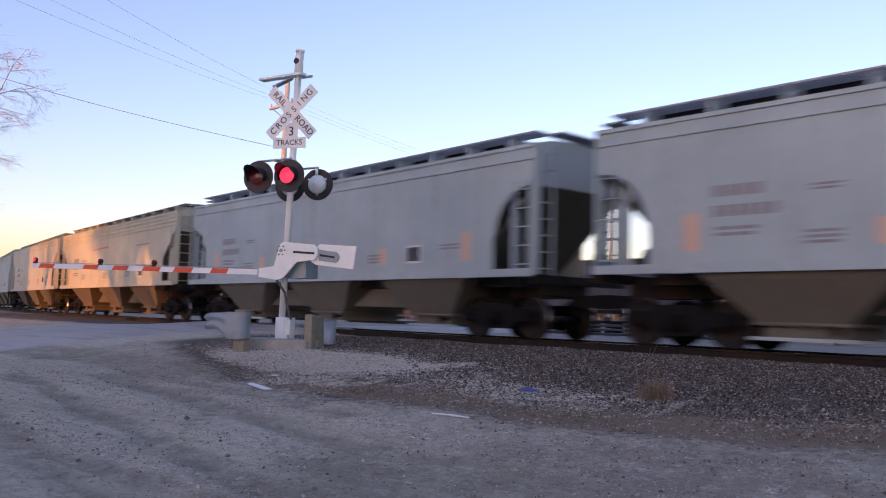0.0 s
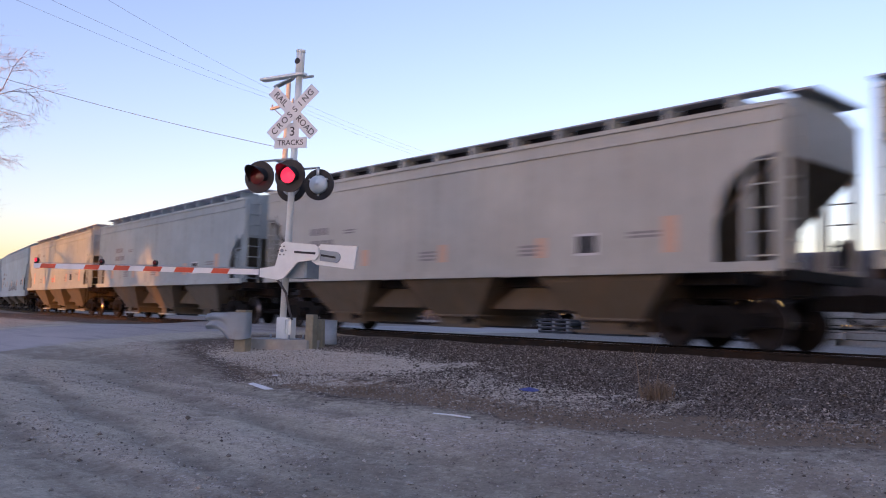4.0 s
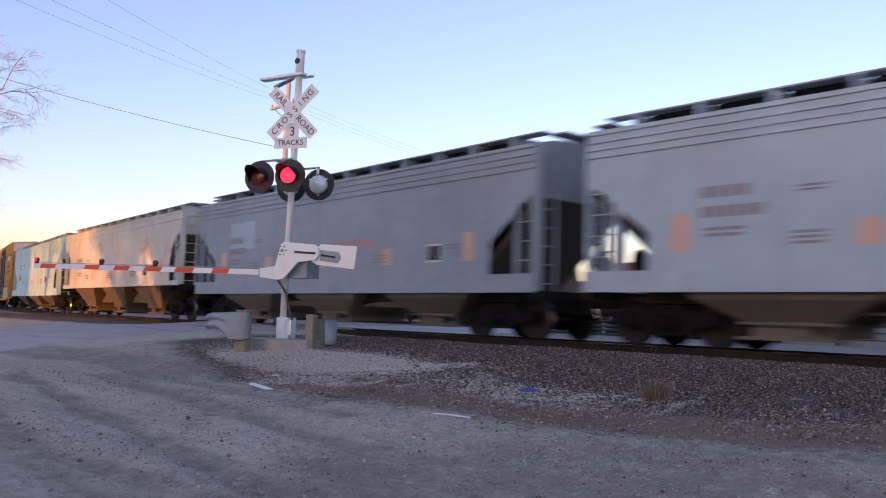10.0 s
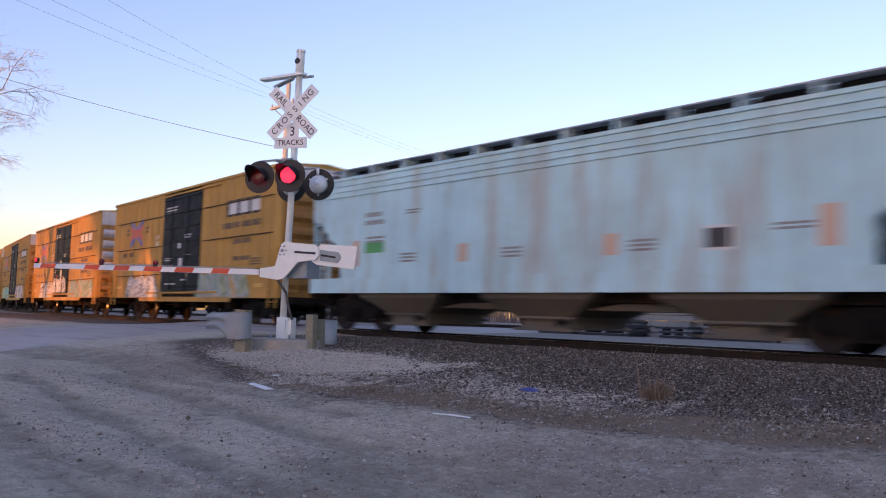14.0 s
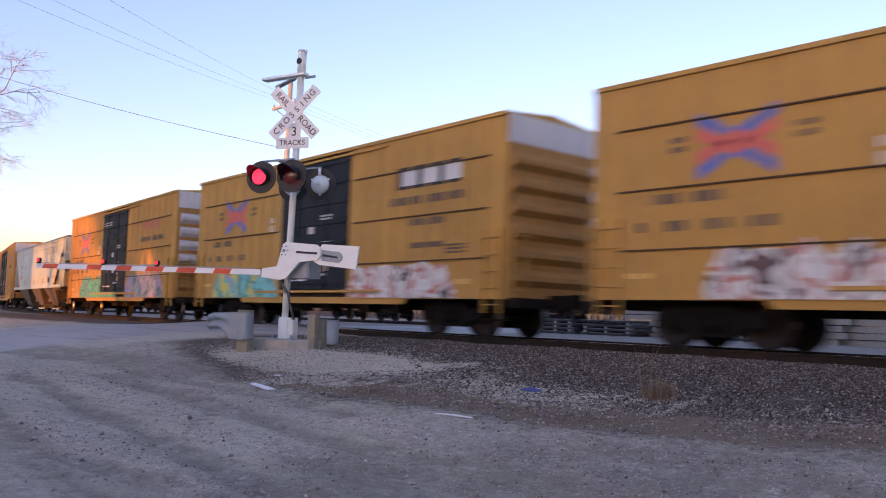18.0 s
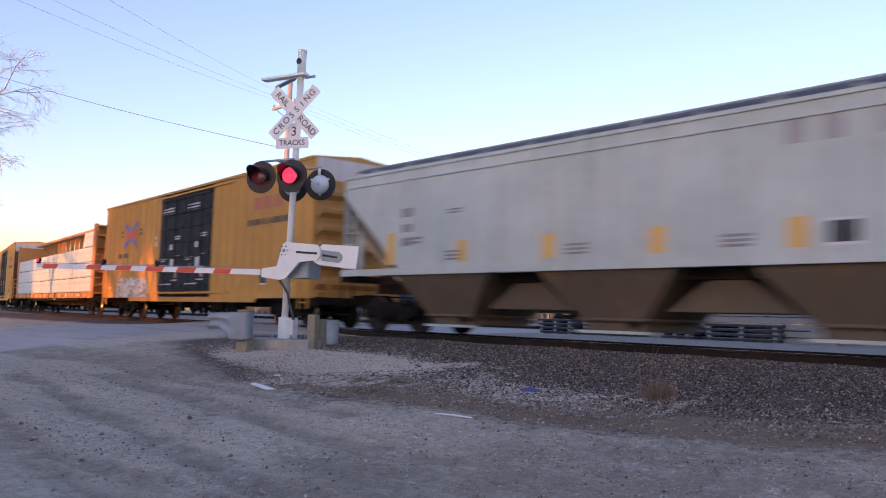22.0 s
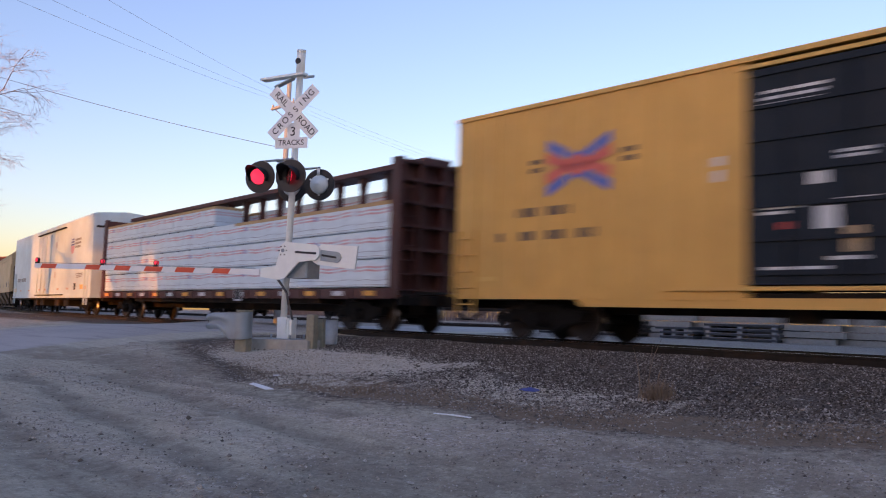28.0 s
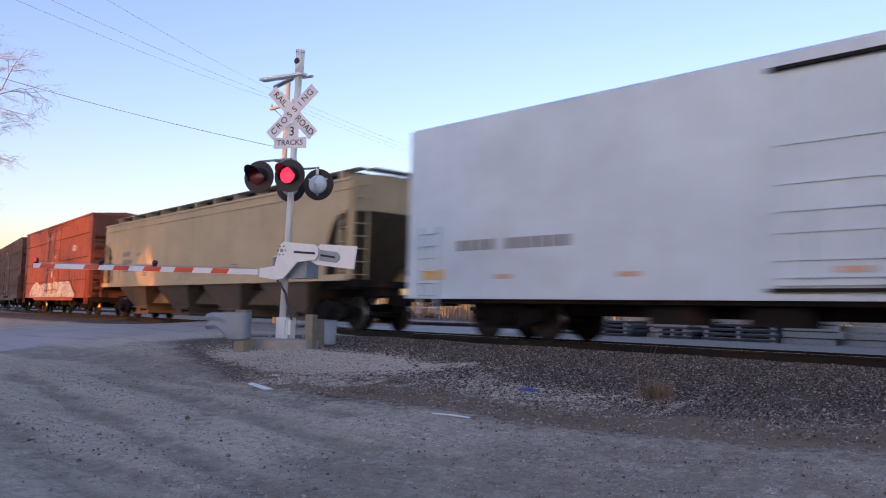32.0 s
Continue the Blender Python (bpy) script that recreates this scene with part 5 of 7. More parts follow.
def centrebeam(front, rear, body, label, wrap, layers, tops, lumber_top, chord):
    car, L = start_car("centrebeam_car", front, rear, label, "lumber car", 2.3)
    zd, top = 1.13, 4.42
    bm = B()
    box(bm, -L, L, -W + 0.05, W - 0.05, zd - 0.06, zd)
    part("deck", bm, body, car)
    for sgn in (-1, 1):
        bm = B()
        box(bm, -L, L, sgn * (W - 0.02) - 0.03, sgn * (W - 0.02) + 0.03, 0.86, zd - 0.004)
        n = 26
        for i in range(n + 1):
            x = -L + 0.3 + (2 * L - 0.6) * i / n
            box(bm, x - 0.06, x + 0.06, sgn * (W + 0.03) - 0.03, sgn * (W + 0.03) + 0.03, 0.84, zd - 0.02)
        part("side_sill", bm, body, car)
    for i in range(15):
        x = -L + 1.1 + (2 * L - 2.2) * i / 14
        m = (REFLEX_Y, LETTER_W)[i % 2]
        tile(car, x - 0.26, x + 0.26, 0.93, 1.06, m, -W - 0.062, "reflector", "yellow or white reflector")
    placard(car, L * 0.25, 0.99, -W - 0.065)
    for s in (1, -1):
        for sgn in (-1, 1):
            bm = B()
            box(bm, s * (L - 0.17) - 0.17, s * (L - 0.17) + 0.17, sgn * (W - 0.08) - 0.08, sgn * (W - 0.08) + 0.08, zd, top + 0.06)
            part("bulkhead_post", bm, body, car)
        bm = B()
        box(bm, s * (L - 0.3) - 0.03, s * (L - 0.3) + 0.03, -W + 0.1, W - 0.1, zd, top)
        wall = part("bulkhead", bm, body, car, "ribbed end bulkhead")
        for z in (1.5, 2.1, 2.7, 3.3, 3.9, 4.36):
            part("rib", box(B(), s * (L - 0.16) - 0.15, s * (L - 0.16) + 0.15, -W + 0.16, W - 0.16, z, z + 0.08), body, wall)
        for y in (-0.75, 0, 0.75):
            part("rib", box(B(), s * (L - 0.16) - 0.14, s * (L - 0.16) + 0.14, y - 0.05, y + 0.05, zd, top), body, wall)
        bm = B()
        box(bm, s * L - 0.06, s * L + 0.06, -W + 0.1, W - 0.1, 0.7, 0.95)
        part("end_sill", bm, UNDER, car)
        ladder(car, s * (L + 0.04), -W + 0.05, 0.9, 3.9, body, 8, "y", 0.45)
    bm = B()
    box(bm, -L + 0.3, L - 0.3, -0.42, 0.42, chord - 0.14, chord)
    part("top_chord", bm, body, car)
    n = 18
    for i in range(1, n):
        x = -L + 2 * L * i / n
        bm = B()
        c = chord - 0.14
        box(bm, x - 0.05, x + 0.05, -0.10, 0.10, zd, c)
        prism(bm, [(x - 0.06, c), (x - 0.06, c - 0.35), (x + 0.02, c - 0.35), (x + 0.16, c)] if i % 2 else [(x - 0.04, c), (x - 0.04, c - 0.3), (x + 0.04, c - 0.3), (x + 0.04, c)], -0.12, 0.12)
        part("post", bm, body, car)
    bm = B()
    box(bm, -L + 1, L - 1, -0.25, 0.25, 0.5, 0.86)
    box(bm, -L + 4, L - 4, -1.3, 1.3, 0.72, 0.86)
    part("underframe", bm, UNDER, car)
    # wrapped bundles, each a thing of its own that rides on the deck
    rnd = random.Random(int(front))
    h = 0.728
    for sgn in (-1, 1):
        for lay in range(4):
            z = zd + 0.026 + lay * (h + 0.024)
            x = -L + 0.42
            if lay == 3 and not lumber_top:
                x = L - 2.4
            while x < L - 2.0:
                ln = min((2 * L - 0.84) / 5 * (0.88 if lay == 3 and lumber_top else 1), L - 0.42 - x)
                if ln < 1.0:
                    break
                mid = (x + ln / 2) / L
                if lay < layers or tops(mid) or (sgn > 0 and lumber_top):
                    bm = B()
                    y0, y1 = sorted((sgn * (W - 0.03 - rnd.uniform(0, 0.02)), sgn * 0.44))
                    c = 0.03
                    loft(bm, [(y0 - 0, 0.03), (y0 + c, 0), (y1 - c, 0), (y1, 0.03), (y1, h - 0.03), (y1 - c, h), (y0 + c, h), (y0, h - 0.03)], 0.012, ln - 0.012)
                    cap = lumber_top and lay == (3 if tops(mid) else layers - 1)
                    ob = part("lumber_pack", bm, wrap, None)
                    yo = (y0 if sgn < 0 else y1) + sgn * 0.003
                    part("fold_line", box(B(), 0.03, ln - 0.03, yo - 0.003, yo + 0.003, 0.06, 0.068), LETTER, ob)
                    for k in range(3):
                        xb = ln * (0.12 + 0.38 * k)
                        part("dunnage", box(B(), xb - 0.05, xb + 0.05, y0 + 0.02, y1 - 0.02, -0.024, 0.002), TIE, ob)
                    if cap:
                        part("top_boards", loft(B(), [(y0 + 0.01, h - 0.1), (y1 - 0.01, h - 0.1), (y1 - 0.01, h + 0.004), (y0 + 0.01, h + 0.004), (y0 - 0.006, h), (y0 - 0.006, h - 0.1)], 0.008, ln - 0.008), LUMBER, ob, "bare sawn boards")
                    tagged(ob, "white-wrapped bundle of sawn lumber on the lumber car", "lumber", "lumber bundles")
                    riders.append((ob, (front + rear) / 2, L - 2.3, Matrix.Translation((x, 0, z))))
                x += ln
    return car


CB_Y = paint("lumber_car_yellow", (0.594, 0.279, 0.072), 0.45, 0.2)
CB_R = paint("lumber_car_oxide", (0.075, 0.021, 0.016), 0.4, 0.2)
centrebeam(-63.9, -86.9, CB_Y, "yellow centrebeam car stacked with white-wrapped lumber", WRAP_A, 3, lambda f: f > 0.72, False, 4.68)
centrebeam(-110.4, -133.7, CB_R, "oxide-red centrebeam car stacked with printed lumber bundles", WRAP_B, 3, lambda f: f < 0.1, True, 4.64)


# ---- the crossing signal ----
def lettering(text, size, parent, m, name="lettering"):
    """Flat raised letters from the built-in font, as a mesh, centred on m (facing -y)."""
    cu = bpy.data.curves.new(name, "FONT")
    cu.body, cu.size, cu.align_x, cu.align_y, cu.extrude, cu.offset = text, size, "CENTER", "CENTER", 0.002, 0.0006 * size / 0.16
    tmp = new(name, cu)
    me = bpy.data.meshes.new_from_object(tmp.evaluated_get(bpy.context.evaluated_depsgraph_get()))
    bpy.data.objects.remove(tmp)
    me.materials.clear()
    me.materials.append(INK)
    ob = part(name, me, INK, parent)
    ob.matrix_basis = m @ pose(0, 0, 0, 90, 0, 0)
    return ob


lamps = []


def lamp(parent, x, y, z, facing, keyed):
    """A flashing lamp head: round black shield, hood, grey back shell, two-faced lens turned to look lit or dark."""
    head = part("lamp_head", rod(B(), (0, 0.03, 0), (0, 0.0, 0), 0.305, 32), HOOD, parent, "round black lamp shield")
    head.matrix_basis = pose(x, y, z, 0, 0, 12 if facing else 196)
    bm = B()
    n = 18
    for r0 in (0.185,):
        ring_a = []
        for i in range(n + 1):
            a = math.radians(-25 + 230 * i / n)
            depth_ = 0.40 * (0.25 + 0.75 * max(0, math.sin(a)))
            ring_a.append(((r0 * math.cos(a), 0.0, r0 * math.sin(a)), (r0 * math.cos(a), -depth_, r0 * math.sin(a) - 0.02)))
        for (p0, p1), (q0, q1) in zip(ring_a, ring_a[1:]):
            vs = [bm.verts.new(v) for v in (p0, p1, q1, q0)]
            bm.faces.new(vs)
            k = 0.965
            bm.faces.new([bm.verts.new((v[0] * k, v[1], v[2] * k)) for v in (p0, q0, q1, p1)])
    part("hood", bm, HOOD, head)
    bm = B()
    turned(bm, [(0.03, 0.185), (0.07, 0.18), (0.13, 0.14), (0.17, 0.07), (0.18, 0.03), (0.20, 0.025), (0.20, 0.01)], 24)
    for a in (0.5, 2.6, 4.7):
        rod(bm, (0.20 * math.cos(a), 0.03, 0.20 * math.sin(a)), (0.20 * math.cos(a), 0.06, 0.20 * math.sin(a)), 0.02, 8)
    rod(bm, (0, 0.1, 0.18), (0, 0.1, 0.30), 0.03, 8)
    part("back_shell", bm, ALU, head, "grey rounded back shell")
    bm = B()
    n = 24
    for sgn, mi in ((-1, 0), (1, 1)):
        rows = []
        for r, yy in ((0.15, 0.012), (0.11, 0.028), (0.06, 0.038), (0.001, 0.042)):
            rows.append([bm.verts.new((r * math.cos(2 * math.pi * i / n), sgn * yy, r * math.sin(2 * math.pi * i / n))) for i in range(n)])
        for a, b in zip(rows, rows[1:]):
            for i in range(n):
                f = bm.faces.new((a[i], a[(i + 1) % n], b[(i + 1) % n], b[i]))
                f.material_index, f.smooth = mi, True
    rod(bm, (0, -0.013, 0), (0, 0.013, 0), 0.153, 24, m=2)
    lens = part("lens", bm, [GLOW, DULL, HOOD], head, "red lens with a lit and a dark face")
    lens.location = (0, -0.06, 0)
    if keyed is not None:
        lamps.append((lens, keyed))
    else:
        lens.rotation_euler = (0, 0, math.pi)
    return head


def signal():
    sig = new("crossing_signal")
    sig.matrix_basis = pose(-13.59, 8.94, 0, 0, 0, 16.15)
    tagged(sig, "grey railroad crossing signal mast with lowered gate", "crossing signal")
    lean = Vector((0.345, -0.32, 5.46))

    def on(z):
        f = (z + 0.1) / 5.56
        return lean * f + Vector((-0.065, -0.037, 0)) * (1 - f)
    bm = B()
    rod(bm, on(-0.1), on(5.42), 0.064, 16)
    part("mast", bm, ALU, sig, "aluminium mast")
    bm = B()
    rod(bm, on(5.02), on(5.46), 0.082, 16)
    rod(bm, on(5.42), on(5.47), 0.088, 16)
    cap = part("mast_cap", bm, ALU, sig)
    bm = B()
    p = on(5.24)
    rod(bm, p + Vector((-0.01, -0.085, 0)), p + Vector((-0.01, -0.06, 0)), 0.06, 14)
    part("bell_opening", bm, HOOD, cap)
    bm = B()
    p = on(4.96)
    box(bm, p.x - 0.88, p.x + 0.18, p.y - 0.14, p.y + 0.02, p.z - 0.015, p.z + 0.03)
    part("antenna_board", bm, ALU, sig, "flat horizontal bracket board")
    bm = B()
    prism(bm, [(p.x - 0.50, p.z - 0.20), (p.x - 0.08, p.z - 0.08), (p.x - 0.06, p.z - 0.05), (p.x - 0.5, p.z - 0.17)], p.y - 0.16, p.y - 0.05)
    box(bm, p.x + 0.1, p.x + 0.34, p.y - 0.02, p.y + 0.02, p.z - 0.06, p.z - 0.02)
    part("bracket", bm, STEEL, sig)
    # crossed blades
    c = on(4.28)
    for ang, name in ((-45, "blade"), (45, "blade")):
        bm = B()
        box(bm, -0.64, 0.64, -0.004, 0.004, -0.114, 0.114)
        bl = part(name, bm, SIGN, sig, "white crossbuck blade with black letters")
        bl.matrix_basis = pose(c.x - 0.03, c.y - 0.02, c.z - 0.05, 0, 0, 13.5) @ pose(0, -0.085 - (0.0 if ang < 0 else 0.012), 0) @ pose(0, 0, 0, 0, -ang, 0)
        if ang < 0:
            lettering("RAIL", 0.172, bl, pose(-0.375, -0.006, 0))
            lettering("ROAD", 0.172, bl, pose(0.375, -0.006, 0))
        else:
            for i, ch in enumerate("CROSSING"):
                lettering(ch, 0.172, bl, pose(-0.51 + 0.146 * i, -0.006, 0))
    bm = B()
    box(bm, -0.13, 0.13, -0.069, -0.061, -0.19, 0.17)
    b3 = part("number_plate", bm, SIGN, sig, "white plate with the number of tracks")
    b3.matrix_basis = pose(*(on(3.86) - Vector((0.02, 0.01, 0))), 0, 0, 13.5)
    lettering("3", 0.25, b3, pose(-0.01, -0.073, 0.0))
    bm = B()
    box(bm, -0.35, 0.33, -0.085, -0.077, -0.105, 0.105)
    tr = part("tracks_plate", bm, SIGN, sig, "white plate reading tracks")
    tr.matrix_basis = pose(*(on(3.64) - Vector((0.03, 0.02, 0))), 0, 0, 13.5)
    lettering("TRACKS", 0.147, tr, pose(-0.012, -0.089, 0.0))
    # lamps
    m = on(3.05)
    bm = B()
    rod(bm, (m.x - 0.4, m.y - 0.5, 3.27), (m.x + 0.4, m.y - 0.5, 3.27), 0.022, 8)
    rod(bm, (m.x - 0.4, m.y + 0.3, 3.24), (m.x + 0.4, m.y + 0.3, 3.24), 0.022, 8)
    rod(bm, (m.x, m.y - 0.5, 3.27), (m.x, m.y + 0.3, 3.25), 0.03, 8)
    rod(bm, (m.x, m.y, 3.1), (m.x, m.y, 3.36), 0.085, 12)
    part("lamp_arm", bm, STEEL, sig)
    lamp(sig, m.x - 0.30, m.y - 0.6, 2.955, True, 0)
    lamp(sig, m.x + 0.40, m.y - 0.55, 2.945, True, 1)
    lamp(sig, m.x - 0.25, m.y + 0.28, 2.90, False, None)
    lamp(sig, m.x + 0.40, m.y + 0.32, 2.91, False, None)
    # gate mechanism
    g = on(1.43)

    def loc(px, pz):
        return (g.x + 0.235 + (px - 510) / 78, 1.395 - (pz - 462) / 92)
    bm = B()
    box(bm, g.x + 0.08, g.x + 0.57, g.y - 0.12, g.y + 0.30, 1.09, 1.52, cut=0.03)
    part("mechanism_box", bm, STEEL, sig, "grey gate motor box")
    bm = B()
    prism(bm, [loc(*p) for p in ((458, 474), (487, 470), (497, 432), (503, 428), (560, 434), (567, 440), (568, 452), (562, 460), (530, 463), (505, 491), (492, 494), (458, 489))], g.y - 0.27, g.y - 0.235)
    arm_plate = part("gate_bracket", bm, ALU, sig, "white bent gate bracket with bolts")
    x, zz = loc(500, 443)
    for i in range(6):
        a = i * math.pi / 3
        part("bolt", rod(B(), (x + 0.09 * math.cos(a), g.y - 0.285, zz + 0.09 * math.sin(a)), (x + 0.09 * math.cos(a), g.y - 0.26, zz + 0.09 * math.sin(a)), 0.013, 8), CONDUIT, arm_plate)
    part("hub", rod(B(), (x, g.y - 0.29, zz), (x, g.y - 0.26, zz), 0.034, 12), STEEL, arm_plate)
    bm = B()
    x0, z0 = loc(523, 446)
    x1, z1 = loc(562, 449)
    prism(bm, [(x0, z0 - 0.02), (x1, z1 - 0.02), (x1, z1 + 0.02), (x0, z0 + 0.02)], g.y - 0.276, g.y - 0.26)
    part("slot", bm, HOOD, arm_plate)
    bm = B()
    prism(bm, [loc(*p) for p in ((568, 433), (632, 438), (628, 476), (562, 468), (552, 462), (556, 445))], g.y - 0.215, g.y - 0.185)
    cw = part("counterweight", bm, ALU, sig, "pale counterweight plate")
    bm = B()
    x0, z0 = loc(568, 452)
    x1, z1 = loc(598, 456)
    prism(bm, [(x0, z0 - 0.1), (x1, z1 - 0.1), (x1 + 0.06, z1 - 0.06), (x1 + 0.085, z1), (x1 + 0.06, z1 + 0.06), (x1, z1 + 0.1), (x0, z0 + 0.1)], g.y - 0.235, g.y - 0.21)
    part("weight_block", bm, STEEL, cw)
    bm = B()
    prism(bm, [(x0 + 0.03, z0 - 0.02), (x1 - 0.02, z1 - 0.02), (x1 - 0.02, z1 + 0.015), (x0 + 0.03, z0 + 0.02)], g.y - 0.242, g.y - 0.234)
    part("slot", bm, HOOD, cw)
    # the arm with its bands
    root, tip = Vector((-0.46, -0.331, 1.203)), Vector((-6.76, -0.79, 1.335))
    way = (tip - root)
    ln = way.length
    arm = part("gate_arm", box(B(), 0, ln, -0.012, 0.012, -0.058, 0.048), REFLEX_W, sig, "white gate arm with red bands")
    arm.matrix_basis = Matrix.Translation(root) @ way.to_track_quat("X", "Z").to_matrix().to_4x4()

    def share(px):
        f = (458 - px) / 398
        return 0.105 + (ln - 0.105) * f * 15.9 / (18.7 - f * 2.8)
    for a, b in ((410, 380), (346, 313), (288, 257), (230, 203), (176, 150), (97, 71)):
        bm = B()
        a, b = share(a), share(b)
        prism(bm, [(a, -0.056), (b, -0.056), (b - 0.06, 0.046), (a - 0.06, 0.046)], 0.0125, 0.0165)
        prism(bm, [(a, -0.056), (b, -0.056), (b - 0.06, 0.046), (a - 0.06, 0.046)], -0.0165, -0.0125)
        part("red_band", bm, REFLEX_R, arm)
    for px, flashing in ((64, False), (181, True), (278, True)):
        x = share(px)
        bm = B()
        box(bm, x - 0.045, x + 0.045, -0.04, 0.04, 0.045, 0.075, cut=0.012)
        rod(bm, (x, 0, 0.07), (x, 0, 0.09), 0.02, 8)
        rod(bm, (x, -0.03, 0.125), (x, 0.03, 0.125), 0.052, 14)
        part("arm_lamp", bm, HOOD, arm, "small black gate lamp")
        bm = B()
        turned(bm, [(-0.05, 0.012), (-0.045, 0.03), (-0.03, 0.046), (0.03, 0.046), (0.045, 0.03), (0.05, 0.012)], 14)
        for f in bm.faces:
            f.material_index = 0 if f.calc_center_median().y > -0.01 else 1
        lens = part("lamp_lens", bm, [GATE_RED, DULL], arm, "small red lens")
        lens.location = (x, 0, 0.125)
        if flashing:
            lamps.append((lens, 0))
    bm = B()
    rod(bm, (0.1, 0, 0.065), (share(70), 0, 0.065), 0.009, 6)
    box(bm, share(272), share(246), -0.02, 0.02, 0.05, 0.082)
    part("arm_cable", bm, STEEL, arm)
    # foot
    bm = B()
    box(bm, -0.14, 0.14, -0.14, 0.14, -0.06, 0.34, cut=0.02)
    box(bm, -0.02, 0.12, -0.175, -0.14, 0.03, 0.3)
    box(bm, 0.14, 0.2, -0.1, 0.05, 0.0, 0.3)
    part("junction_box", bm, ALU, sig, "grey junction box on the mast foot")
    bm = B()
    box(bm, -0.25, 0.3, -0.24, 0.26, -0.1, -0.06)
    for x in (-0.2, 0.25):
        for y in (-0.2, 0.22):
            rod(bm, (x, y, -0.06), (x, y, 0.02), 0.02, 6)
    part("base_plate", bm, STEEL, sig)
    bm = B()
    pts = [on(1.2) + Vector((-0.02, -0.16, 0)), on(1.0) + Vector((-0.06, -0.2, 0)), on(0.88) + Vector((0.06, -0.2, 0)), on(0.72) + Vector((0.17, -0.16, 0)), on(0.5) + Vector((0.2, -0.12, 0)), Vector((0.18, -0.05, 0.3))]
    for a, b in zip(pts, pts[1:]):
        rod(bm, a, b, 0.022, 8)
    part("conduit", bm, CONDUIT, sig, "dark flexible conduit")
    # concrete foundation
    bm = B()
    box(bm, -0.74, 0.74, -0.55, 0.55, -0.5, -0.07, cut=0.28)
    f = part("signal_foundation", bm, CONCRETE)
    f.matrix_basis = pose(-13.59, 8.94, 0, 0, 0, 16.15)
    tagged(f, "grey concrete foundation block in the gravel", "foundation")


GATE_RED = plain("gate_lamp_red", (0.8, 0.03, 0.05), 0.35, 0, 0.1, 9.0, 0.3)
signal()


